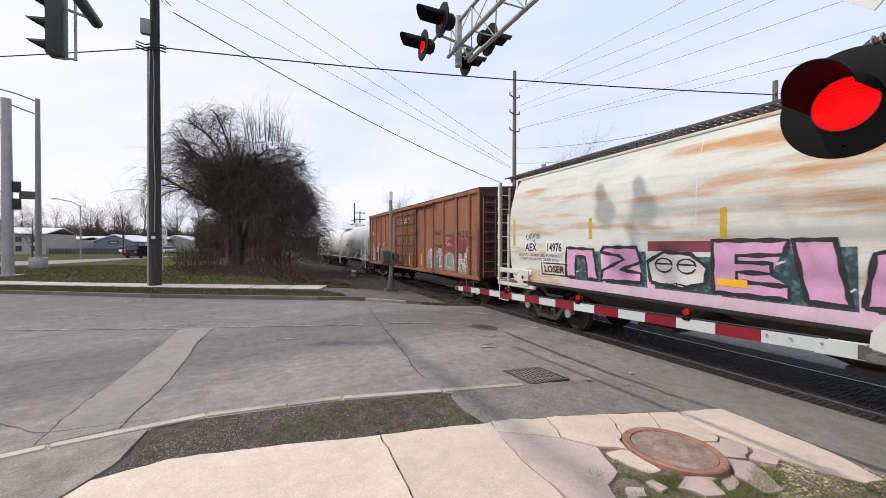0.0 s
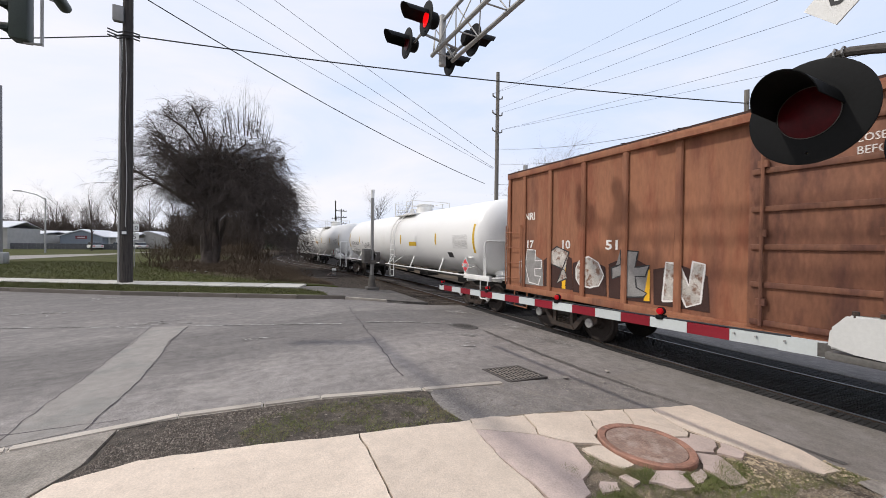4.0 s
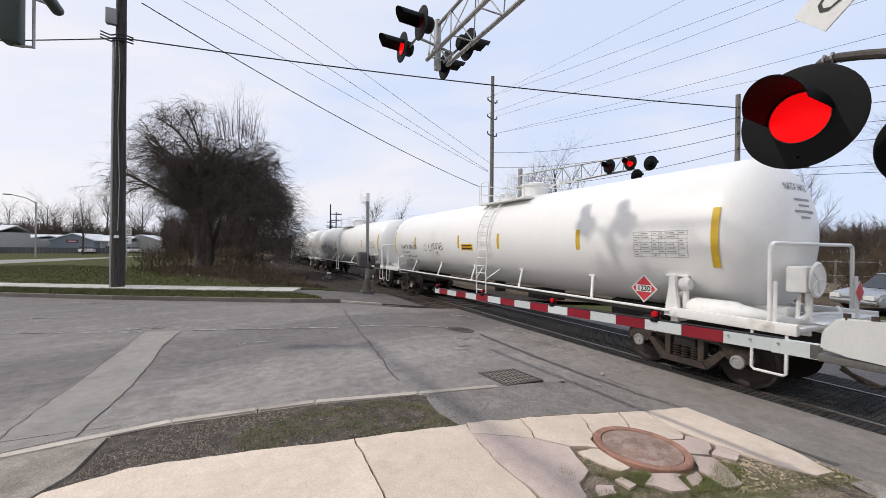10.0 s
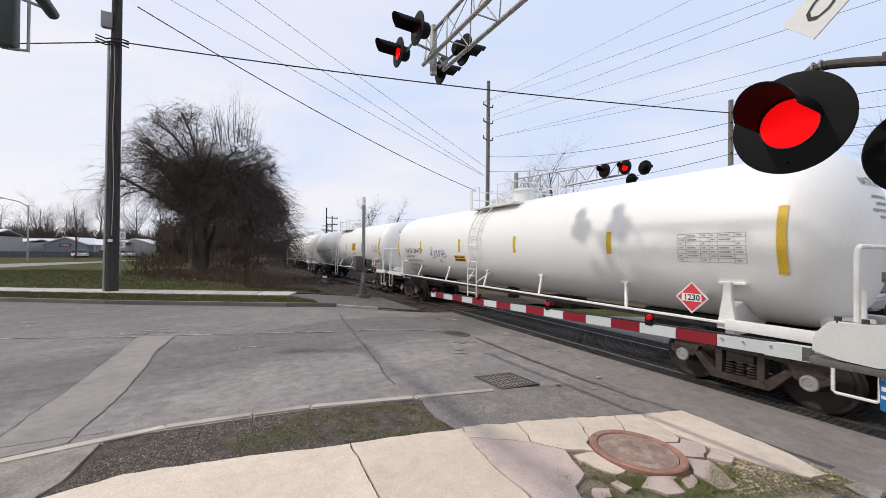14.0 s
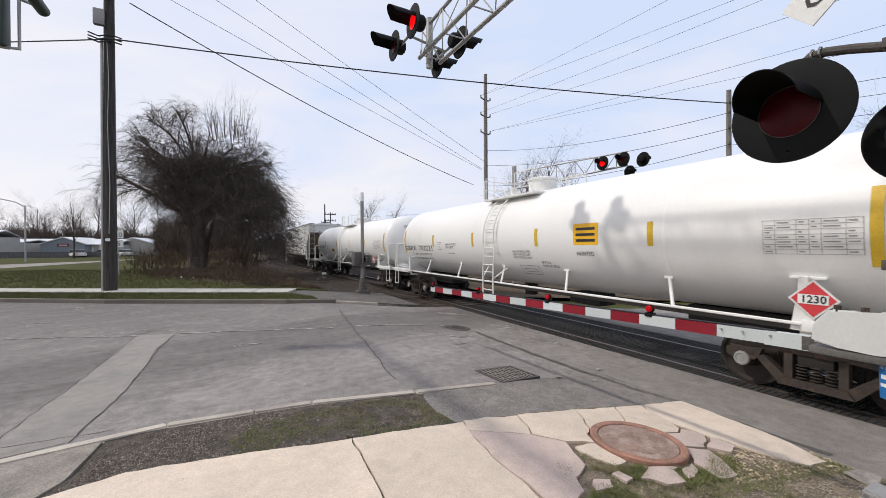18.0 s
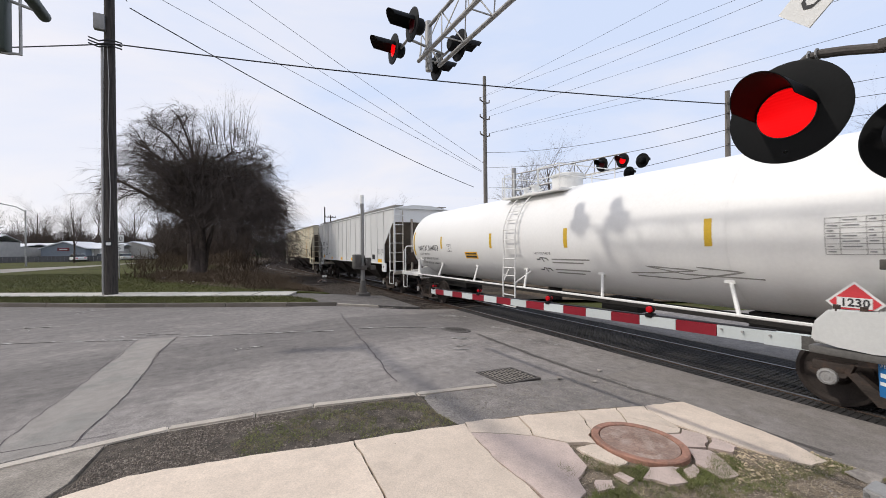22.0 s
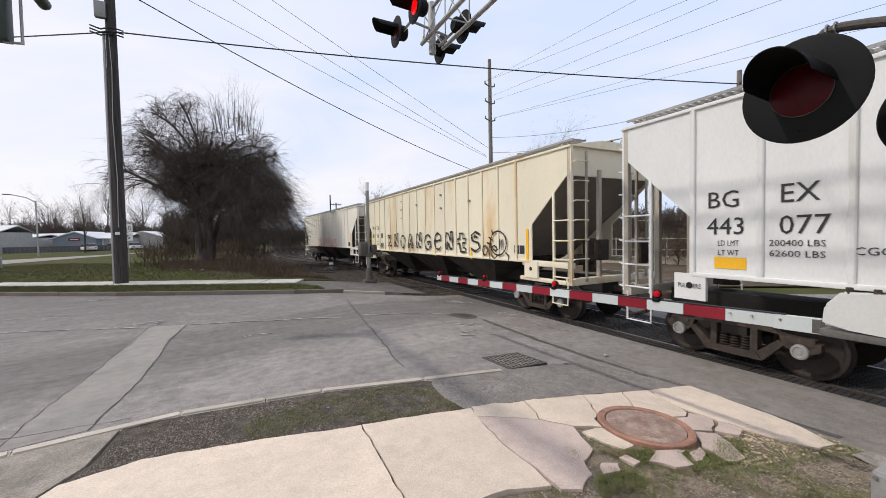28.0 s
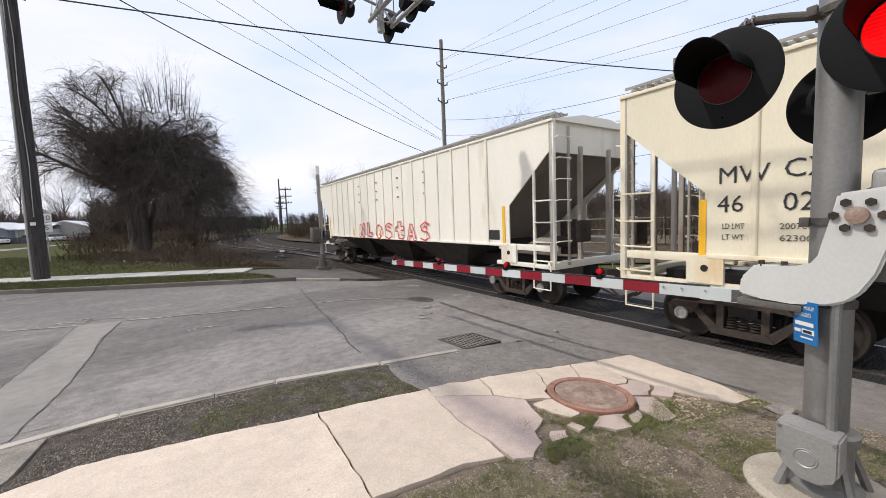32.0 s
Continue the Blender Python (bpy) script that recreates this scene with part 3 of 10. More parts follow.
# ---- ground, street, pavements ----
def drape(name, outline, lift, material, thick=0.0, parent=None, label="", kind="", step=0.5, rough=0.0, cell=0.0):
    """A sheet or slab of an outline of (x, y), laid on the ground's slope."""
    bm = bmesh.new()
    face = bm.faces.new([bm.verts.new((x, y, 0)) for x, y in outline])
    bmesh.ops.triangulate(bm, faces=[face])
    xs, far = [p[0] for p in outline], max(p[1] for p in outline) > 14.0
    x = -3.0 if far else 2.2
    while x < 7.1:
        if min(xs) < x < max(xs):
            bmesh.ops.bisect_plane(bm, geom=bm.verts[:] + bm.edges[:] + bm.faces[:], plane_co=(x, 0, 0), plane_no=(1, 0, 0))
        x += step
    for y in (14, 16.5, 19, 22, 25, 28, 31, 34, 38, 42) if far else ():
        bmesh.ops.bisect_plane(bm, geom=bm.verts[:] + bm.edges[:] + bm.faces[:], plane_co=(0, y, 0), plane_no=(0, 1, 0))
    if thick:
        top = bm.faces[:]
        res = bmesh.ops.extrude_face_region(bm, geom=top)
        low = {v for v in res["geom"] if isinstance(v, bmesh.types.BMVert)}
        bmesh.ops.reverse_faces(bm, faces=[f for f in bm.faces if all(v in low for v in f.verts)])
        for v in bm.verts:
            v.co.z = gz(v.co.x, v.co.y) + lift - (0 if v not in low else thick)
    else:
        for v in bm.verts:
            v.co.z = gz(v.co.x, v.co.y) + lift
    ob = part(name, bm, material, parent, label, smooth=0)
    if kind:
        tagged(ob, kind=kind)
    return ob


# One sheet of ground to the horizon.
xs = [-1500, -700, -300, -120, -60, -40, -25, -15, -8, -5] + [-3.0 + 0.4 * i for i in range(26)] + [9, 12, 18, 30, 60, 120, 300, 700, 1500]
ys = [-1500, -600, -200, -60, -20, -8, -3, 0, 2, 4, 6, 10, 14, 17, 20, 23, 26, 30, 34, 38, 42, 50, 60, 90, 140, 250, 500, 900, 1600]
gv = [(x, y, gz(x, y) - (0.17 if 12.0 < y < 120.0 and -0.1 < x < 35.0 else 0.05)) for y in ys for x in xs]
w = len(xs)
gf = [(j * w + i, j * w + i + 1, (j + 1) * w + i + 1, (j + 1) * w + i) for j in range(len(ys) - 1) for i in range(w - 1)]
ground = tagged(new("ground", raw("ground", gv, gf, M["grass"])), "patchy early spring grass and bare earth", "ground", kind="structure")

NEAR_KERB = [(-9.0, 0.5), (-5.2, 3.6), (-3.4, 4.55), (-1.98, 4.92), (-0.71, 5.11), (0.14, 5.06), (0.78, 5.0), (2.03, 4.72), (3.2, 4.58), (5.4, 4.62)]
FAR_KERB = [(4.3, 13.1), (2.9, 13.5), (1.37, 14.1), (-4.14, 17.2), (-8.0, 19.8), (-20.0, 27.6), (-60.0, 53.0)]
road = drape("road", [(-60, -35), (-12, -3)] + NEAR_KERB + [(5.6, 3.3), (7.09, 1.0), (7.09, 12.8), (6.0, 13.0)] + FAR_KERB,
             0.0, M["asphalt"])
tagged(road, "worn grey asphalt street crossing the railway", "road", kind="structure")
road_east = drape("road", [(9.61, -11.0), (60, -45), (60, -22), (16, 7.0), (9.61, 11.2)], 0.0, M["asphalt"])
tagged(road_east, "grey asphalt street beyond the railway", "road", kind="structure")
apron = drape("road_apron", [(2.2, 4.68), (3.3, 4.55), (5.4, 4.6), (5.5, 3.3), (5.4, 3.05), (2.2, 3.45), (2.05, 3.6), (1.96, 3.95), (2.06, 4.5)], 0.008, M["asphalt_dark"])
tagged(apron, "dark patched asphalt between kerb and pavement", "asphalt", kind="structure")
strip = drape("asphalt_strip", [(5.45, 4.6), (5.45, 3.3), (5.2, 1.75), (5.25, 0.5), (5.4, -8), (7.09, -8), (7.09, 4.8)], 0.006, M["asphalt_strip"])
tagged(strip, "grey asphalt strip beside the track", "asphalt", kind="structure")
band = drape("asphalt_patch", [(-2.0, 10.6), (-1.26, 10.4), (-1.42, 8.96), (-1.35, 7.71), (-1.38, 6.48), (-1.5, 5.1), (-2.15, 4.95), (-2.15, 5.54), (-2.11, 6.68), (-2.02, 8.47)], 0.004, M["asphalt_band"])
tagged(band, "pale filled utility trench in the asphalt", "asphalt", kind="structure")


def ribbon(name, pts, width, lift, material, label, seed=1, jitter=0.05, kind="structure"):
    """A ragged flat line on the ground: a crack, a dark band or worn paint."""
    rng = random.Random(seed)
    v, f = [], []
    fine = []
    for (x0, y0), (x1, y1) in zip(pts, pts[1:]):
        k = max(2, int(math.hypot(x1 - x0, y1 - y0) / 0.12))
        fine += [(x0 + (x1 - x0) * i / k, y0 + (y1 - y0) * i / k) for i in range(k)]
    fine.append(pts[-1])
    dx, dy = 0.0, 0.0
    for i, (x, y) in enumerate(fine):
        a, b = fine[max(0, i - 1)], fine[min(len(fine) - 1, i + 1)]
        t = Vector((b[0] - a[0], b[1] - a[1])).normalized()
        dx, dy = dx * 0.8 + rng.uniform(-1, 1) * jitter, dy * 0.8 + rng.uniform(-1, 1) * jitter
        hw = width * rng.uniform(0.3, 0.7)
        for s in (-1, 1):
            px, py = x + dx - t.y * hw * s, y + dy + t.x * hw * s
            v.append((px, py, gz(px) + lift))
        if i:
            f.append((2 * i - 2, 2 * i - 1, 2 * i + 1, 2 * i))
    return tagged(new(name, raw(name, v, f, material)), label, "asphalt", kind=kind)


ribbon("crack", [(2.7, 11.9), (2.35, 9.3), (2.28, 8.5), (2.13, 6.74), (1.98, 5.28)], 0.018, 0.007, M["seal"], "crack across the asphalt", 3, 0.022)
ribbon("crack", [(-1.26, 10.4), (-1.42, 8.96), (-1.35, 7.71), (-1.38, 6.48), (-1.49, 5.1)], 0.012, 0.008, M["seal"], "crack along the trench edge", 4, 0.018)
ribbon("crack", [(-2.0, 10.6), (-2.02, 8.47), (-2.07, 7.11), (-2.15, 5.54), (-2.15, 4.95)], 0.009, 0.008, M["seal"], "crack along the trench edge", 5, 0.02)
ribbon("crack", [(-6.0, 9.0), (-3.8, 6.6), (-2.2, 5.3), (-1.2, 5.25)], 0.009, 0.006, M["seal"], "fine crack in the asphalt", 6, 0.04)
ribbon("seam", [(5.3, 8.3), (5.18, 6.0), (5.23, 4.6), (5.3, 3.7), (5.42, 3.2), (5.4, 1.7)], 0.1, 0.013, M["asphalt_corner"], "dark band on the asphalt along the track", 7, 0.012)
for i, pts in enumerate(([(-5.6, 11.95), (-1.9, 10.55)], [(-1.2, 10.4), (1.95, 9.35)], [(2.5, 9.3), (5.2, 9.15)])):
    ribbon("paint_line", pts, 0.07, 0.009, M["worn_paint"], "almost worn away white road line", 11 + i, 0.02)
for i, (x, y, wide, count) in enumerate(((-4.9, 13.4, 0.7, 9), (-2.04, 11.1, 0.5, 12), (-4.66, 16.5, 0.6, 7), (0.0, 8.55, 0.2, 4), (5.95, 11.3, 0.5, 12), (3.85, 7.0, 0.3, 5), (6.5, 8.7, 0.6, 14), (6.3, 7.0, 0.45, 9), (4.4, 7.8, 0.3, 8))):
    rng = random.Random(40 + i)
    for _ in range(count):
        px, py, a = x + rng.gauss(0, 0.5) * wide, y + rng.gauss(0, 0.4) * wide, rng.gauss(-0.35, 0.5)
        ln = rng.uniform(0.1, 0.5) * (0.5 + wide)
        ribbon("paint_scuff", [(px, py), (px + ln * math.cos(a), py + ln * math.sin(a))], rng.uniform(0.02, 0.07), 0.0085, M["worn_paint"], "pale scuff of worn paint on the asphalt", 60 + i, 0.03)

# Kerbs in pieces.
near_kerb = thing("kerb_near", "pale worn stone kerb, nearly flush with the street", "kerb", kind="structure")


def kerb_run(parent, pts, length, wide, top, depth, material, gap=0.015):
    for (x0, y0), (x1, y1) in zip(pts, pts[1:]):
        span = math.hypot(x1 - x0, y1 - y0)
        k = max(1, round(span / length))
        t = Vector((x1 - x0, y1 - y0)) / span
        nrm = Vector((-t.y, t.x))
        for i in range(k):
            a = Vector((x0, y0)) + t * (span * i / k + gap / 2)
            b = Vector((x0, y0)) + t * (span * (i + 1) / k - gap / 2)
            bm = bmesh.new()
            vs = []
            for p, s in ((a, 0), (b, 0), (b, 1), (a, 1)):
                q = p - nrm * wide * s
                vs.append((q.x, q.y, gz(q.x)))
            lo = [bm.verts.new((x, y, z - depth)) for x, y, z in vs]
            hi = [bm.verts.new((x, y, z + top)) for x, y, z in vs]
            bm.faces.new(hi)
            bm.faces.new(list(reversed(lo)))
            for m_ in range(4):
                bm.faces.new((lo[m_], lo[(m_ + 1) % 4], hi[(m_ + 1) % 4], hi[m_]))
            bmesh.ops.bevel(bm, geom=[e for e in bm.edges if all(v in hi for v in e.verts)], offset=0.018, segments=2, affect="EDGES")
            part("kerb_stone", bm, material, parent)


kerb_run(near_kerb, NEAR_KERB[1:-1], 0.95, 0.13, 0.03, 0.12, M["kerb"])
far_kerb = thing("kerb_far", "weathered concrete kerb along the far side", "kerb", kind="structure")
kerb_run(far_kerb, list(reversed(FAR_KERB[1:6])), 2.4, -0.17, 0.13, 0.12, M["far_kerb"])

# Far verge and pavement.
verge = drape("verge", [(-20.1, 28.2), (-8.1, 20.2), (-4.2, 17.6), (1.4, 14.5), (2.4, 13.95), (2.4, 15.0), (1.6, 16.4), (-5.1, 20.3), (-9.4, 22.9), (-20.6, 30.2)], 0.1, M["grass"], 0.25)
tagged(verge, "narrow strip of grass behind the kerb", "grass", kind="structure")
fw = thing("pavement_far", "pale concrete pavement on the far side", "pavement", kind="structure")
near_edge, far_edge = [(1.7, 16.5), (-5.1, 20.35), (-9.4, 22.95), (-20.6, 30.3)], [(2.2, 17.8), (-4.6, 21.6), (-8.9, 24.2), (-20.0, 31.6)]
for (a, b), (c, d) in zip(zip(near_edge, near_edge[1:]), zip(far_edge, far_edge[1:])):
    k = max(1, round(math.dist(a, b) / 1.5))
    for i in range(k):
        u, v_ = i / k + 0.006, (i + 1) / k - 0.006
        lerp = lambda p, q, s: (p[0] + (q[0] - p[0]) * s, p[1] + (q[1] - p[1]) * s)
        drape("slab", [lerp(a, b, u), lerp(a, b, v_), lerp(c, d, v_), lerp(c, d, u)], 0.13, M["far_walk"], 0.2, fw)
field_raise = drape("lawn", [(-21, 31.4), (-9.0, 24.1), (-4.6, 21.5), (2.2, 17.7), (3.4, 17.2), (3.2, 19.0), (2.6, 24.0), (1.6, 32.0), (-0.5, 48.0), (-4, 60.0), (-30, 120.0), (-70, 60.0)], 0.1, M["grass"], 0.3)
tagged(field_raise, "mown lawn between the street and the road behind", "lawn", kind="structure")
corner = drape("asphalt_corner", [(2.4, 13.9), (4.3, 13.4), (5.9, 13.2), (5.9, 17.5), (3.4, 17.3), (1.75, 17.7), (1.7, 16.5), (2.4, 15.0)], 0.06, M["asphalt_corner"], 0.12)
tagged(corner, "patched asphalt corner by the crossing", "asphalt", kind="structure")
kerb_run(far_kerb, [(2.9, 13.5), (4.3, 13.15)], 1.4, -0.2, 0.08, 0.12, M["kerb"])

# Near pavement: two sound slabs, then cracked pieces round the iron cover.
walk_near = thing("pavement_near", "cream concrete pavement, cracked round an iron cover", "pavement", kind="structure")
COVER = (3.46, 2.5)


def on_ring(deg, r=0.462):
    """A point beside the iron cover's frame."""
    return (COVER[0] + r * math.cos(radians(deg)), COVER[1] + r * math.sin(radians(deg)))


def crumbled(outline, gap, rough):
    """An outline with broken edges, drawn in so that neighbours leave a crack."""
    pts = []
    for (x0, y0), (x1, y1) in zip(outline, outline[1:] + outline[:1]):
        k = max(1, int(math.hypot(x1 - x0, y1 - y0) / 0.07))
        for i in range(k):
            x, y = x0 + (x1 - x0) * i / k, y0 + (y1 - y0) * i / k
            q = Vector((x * 6.1, y * 6.1, 0.3))
            pts.append(Vector((x + rough * noise.noise(q), y + rough * noise.noise(q + Vector((31, 7, 0))))))
    area = sum(p.x * q.y - q.x * p.y for p, q in zip(pts, pts[1:] + pts[:1]))
    out = []
    for i, p in enumerate(pts):
        t = (pts[(i + 1) % len(pts)] - pts[i - 1]).normalized()
        nrm = Vector((-t.y, t.x)) * (1 if area > 0 else -1)
        wob = 0.6 + 0.8 * abs(noise.noise(Vector((p.x * 3.3, p.y * 3.3, 5.0))))
        out.append(tuple(p + nrm * gap * wob))
    return out


PIECES = 0


def slab_piece(outline, pink=False, gap=0.011, rough=0.03, lift=0.04):
    global PIECES
    PIECES += 1
    return drape("slab", crumbled(outline, gap, rough), lift + 0.003 * (PIECES % 3), M["walk_pink"] if pink else M["walk"], 0.1, walk_near)


slab_piece([(-1.36, 3.98), (-0.85, 4.1), (-0.44, 4.05), (0.07, 3.97), (0.965, 3.78), (0.94, 2.35), (-1.9, 2.35), (-1.75, 3.3)], rough=0.02)
slab_piece([(0.965, 3.78), (1.36, 3.72), (2.1, 3.57), (2.03, 3.17), (1.98, 2.75), (1.99, 2.45), (1.96, 2.16), (1.64, 2.28), (1.44, 2.29), (0.94, 2.35)], rough=0.015)
A, B, C, D, E_ = (2.12, 3.62), (2.72, 3.46), (3.5, 3.35), (4.14, 3.29), (4.6, 3.26)
P1, P2, P3, P4 = (2.05, 3.4), (2.58, 3.02), (2.78, 2.78), on_ring(163)
slab_piece([A, B, (2.64, 3.16), P2, P1])
slab_piece([P1, P2, P3, (2.72, 2.58), (2.63, 2.39), (2.42, 2.28), (2.34, 2.12), (2.12, 2.02), (1.98, 2.1), (1.99, 2.45), (1.98, 2.75), (2.03, 3.17)], True)
slab_piece([B, C, (3.4, 3.12), on_ring(118), on_ring(140), P4, P3, P2, (2.64, 3.16)])
slab_piece([C, D, (3.95, 3.06), (3.8, 2.88), on_ring(48), on_ring(80), on_ring(118), (3.4, 3.12)])
slab_piece([D, E_, (4.48, 3.1), (4.37, 2.71), (4.3, 2.6), (4.12, 2.84), (3.95, 3.06)])
slab_piece([(3.95, 3.06), (4.12, 2.84), (4.3, 2.6), (4.16, 2.5), on_ring(8), on_ring(28), on_ring(48), (3.8, 2.88)])
slab_piece([E_, (5.39, 3.22), (5.34, 2.5), (5.28, 2.08), (5.05, 1.6), (4.75, 1.62), (4.56, 1.85), (4.5, 2.1), (4.42, 2.4), (4.37, 2.71), (4.48, 3.1)])
slab_piece([(4.16, 2.5), (4.3, 2.6), (4.42, 2.4), (4.26, 2.27), (4.05, 2.18), on_ring(-30), on_ring(-12), on_ring(8)], True)
slab_piece([(4.05, 2.18), (4.26, 2.27), (4.42, 2.36), (4.46, 2.1), (4.23, 2.05)], True, 0.02)
slab_piece([on_ring(-32), (4.02, 2.15), (3.95, 1.95), (3.78, 1.76), (3.57, 1.78), on_ring(-72)], True, 0.02, 0.05)
slab_piece([on_ring(-100), (3.3, 1.99), (3.2, 1.87), (3.02, 1.9), (2.88, 2.05), on_ring(-136)], True, 0.02, 0.05)
slab_piece([on_ring(-76), (3.53, 1.95), (3.32, 1.86), (3.24, 1.89), on_ring(-97)], True, 0.02, 0.05)
slab_piece([(2.79, 2.7), P4, on_ring(186), on_ring(206), (2.9, 2.28), (2.78, 2.42)], False, 0.02, 0.05)
slab_piece([(2.53, 2.24), (2.64, 2.16), (2.55, 2.05), (2.41, 2.09)], True, 0.01, 0.06)
slab_piece([(2.72, 2.2), (2.84, 2.18), (2.82, 2.08), (2.72, 2.06)], True, 0.01, 0.06)
joint_bed = drape("joint_earth", [(2.0, 3.62), (5.3, 3.2), (5.25, 2.1), (5.0, 1.65), (4.4, 1.7), (2.4, 1.95), (2.0, 2.1)], 0.022, M["soil"])
tagged(joint_bed, "earth showing in the pavement cracks", "earth", kind="structure")
drive = drape("drive_apron", [(-1.2, 4.95), (-1.28, 4.25), (-1.78, 3.35), (-2.0, 2.3), (-7.0, 1.8), (-5.2, 3.45), (-3.4, 4.4), (-1.98, 4.78)], 0.02, M["drive"], 0.1)
tagged(drive, "grubby concrete drive apron beside the pavement", "pavement", kind="structure")
bed = drape("dirt_strip", [(-1.18, 4.95), (-1.24, 4.3), (-1.42, 3.9), (-1.0, 3.9), (0.98, 3.65), (2.1, 3.5), (2.0, 4.0), (2.05, 4.6), (0.75, 4.88), (0.14, 4.92), (-0.7, 4.98)], 0.012, M["dirt"], 0.06)
tagged(bed, "gritty dark earth strip between kerb and pavement", "earth", kind="structure")
yard = drape("grass_corner", [(0.7, 2.36), (2.06, 2.2), (2.7, 2.6), (3.2, 1.9), (4.3, 1.8), (5.2, 1.8), (5.25, 0.5), (5.4, -8), (-2.0, -8), (-2.2, 2.34)], 0.018, M["soil"], 0.06)
tagged(yard, "bare earth with thin grass round the crossing signal", "earth", kind="structure")


def scatter(name, count, inside, make, material, label, category, seed):
    """Many small pieces on the ground in one object."""
    rng = random.Random(seed)
    v, f = [], []
    while count:
        p = inside(rng)
        if p is None:
            continue
        count -= 1
        a, b = make(rng, *p)
        base = len(v)
        v += a
        f += [tuple(i + base for i in q) for q in b]
    return tagged(new(name, raw(name, v, f, material)), label, category, kind="stuff")


def pebble(rng, x, y, z):
    s = rng.choice((0.004, 0.006, 0.009, 0.015)) * rng.uniform(0.7, 1.4)
    c = [(s * rng.uniform(0.7, 1.2) * dx, s * rng.uniform(0.7, 1.2) * dy, s * 0.6 * dz) for dx, dy, dz in ((1, 0, 0), (0, 1, 0), (-1, 0, 0), (0, -1, 0), (0, 0, 1))]
    return [(x + a, y + b, z + c_) for a, b, c_ in c], [(0, 1, 4), (1, 2, 4), (2, 3, 4), (3, 0, 4)]


def chip(rng, x, y, z):
    """A thin flake of wood lying flat or a little tilted."""
    a, ln, w_ = rng.uniform(0, 6.283), rng.uniform(0.004, 0.012) * rng.uniform(0.6, 1.3), rng.uniform(0.002, 0.006)
    c, d = math.cos(a), math.sin(a)
    up = rng.uniform(0.0, 0.004)
    low = [(x + ln * p * c - w_ * q * d, y + ln * p * d + w_ * q * c, z + (up if p > 0 else 0.0)) for p, q in ((-1, -0.6), (1, -1), (1, 0.7), (-0.8, 1))]
    return low + [(px, py, pz + 0.0015) for px, py, pz in low], [(4, 5, 6, 7), (0, 1, 5, 4), (1, 2, 6, 5), (2, 3, 7, 6), (3, 0, 4, 7)]


def tuft(size, lean):
    def make(rng, x, y, z):
        v, f = [], []
        for _ in range(5):
            a, h, w_ = rng.uniform(0, 6.28), size * rng.uniform(0.5, 1.3), size * 0.05
            bx, by = x + rng.uniform(-1, 1) * size * 0.4, y + rng.uniform(-1, 1) * size * 0.4
            ox, oy = lean * h * math.cos(a), lean * h * math.sin(a)
            i = len(v)
            v += [(bx - w_ * math.sin(a), by + w_ * math.cos(a), z), (bx + w_ * math.sin(a), by - w_ * math.cos(a), z), (bx + ox, by + oy, z + h)]
            f.append((i, i + 1, i + 2))
        return v, f
    return make


def in_poly(poly, lift):
    x0, x1 = min(p[0] for p in poly), max(p[0] for p in poly)
    y0, y1 = min(p[1] for p in poly), max(p[1] for p in poly)

    def pick(rng):
        x, y = rng.uniform(x0, x1), rng.uniform(y0, y1)
        odd = False
        for (ax, ay), (bx, by) in zip(poly, poly[1:] + poly[:1]):
            if (ay > y) != (by > y) and x < ax + (y - ay) / (by - ay) * (bx - ax):
                odd = not odd
        return (x, y, gz(x, y) + lift) if odd else None
    return pick


def patchy(pick, scale, cut, ox=0.0):
    def inner(rng):
        p = pick(rng)
        if p and noise.noise(Vector((p[0] * scale + ox, p[1] * scale, 0.0))) > cut:
            return p
        return None
    return inner


STRIP = [(-1.15, 4.9), (-1.2, 4.3), (-1.32, 4.02), (0.98, 3.76), (2.05, 3.6), (2.0, 4.55), (0.75, 4.85), (0.14, 4.9)]
YARD = [(0.75, 2.3), (2.1, 2.15), (2.75, 2.6), (3.2, 1.95), (4.3, 1.8), (5.15, 1.75), (5.2, 0.4), (4.5, -1.0), (0.5, -1.0)]
scatter("gravel", 2500, patchy(in_poly(STRIP, 0.013), 1.2, -0.3), pebble, M["grit"], "loose grit on the dark earth", "gravel", 20)
scatter("gravel", 6500, patchy(in_poly([(-1.15, 4.9), (-1.2, 4.3), (-1.32, 4.02), (0.5, 3.84), (0.9, 4.2), (0.35, 4.9)], 0.013), 1.5, -0.12), pebble, M["grit"], "loose grit on the dark earth", "gravel", 1)
scatter("wood_chips", 13000, patchy(in_poly(YARD, 0.021), 2.3, -0.25, 5.0), chip, M["chip"], "pale wood chips and dead leaf scraps on the earth", "wood chips", 2)
scatter("wood_chips", 2200, in_poly([(4.2, 1.85), (5.2, 1.75), (5.25, 0.6), (4.4, 0.5), (3.9, 1.2)], 0.024), chip, M["chip"], "wood chips by the pavement edge", "wood chips", 22)
scatter("gravel", 1600, patchy(in_poly(YARD, 0.02), 1.3, 0.05, 2.0), pebble, M["gravel"], "loose stones round the signal base", "gravel", 23)
scatter("grass_tufts", 2400, patchy(in_poly([(0.0, 4.6), (-0.2, 4.05), (0.6, 3.9), (2.05, 3.65), (1.95, 4.55), (1.0, 4.75)], 0.012), 3.2, -0.12), tuft(0.024, 1.0), M["blade_near"], "short thin grass on the earth strip", "grass", 3)
scatter("grass_tufts", 17000, patchy(in_poly(YARD, 0.018), 1.9, -0.02), tuft(0.027, 1.2), M["blade_near"], "short patchy grass and dry straw", "grass", 4)
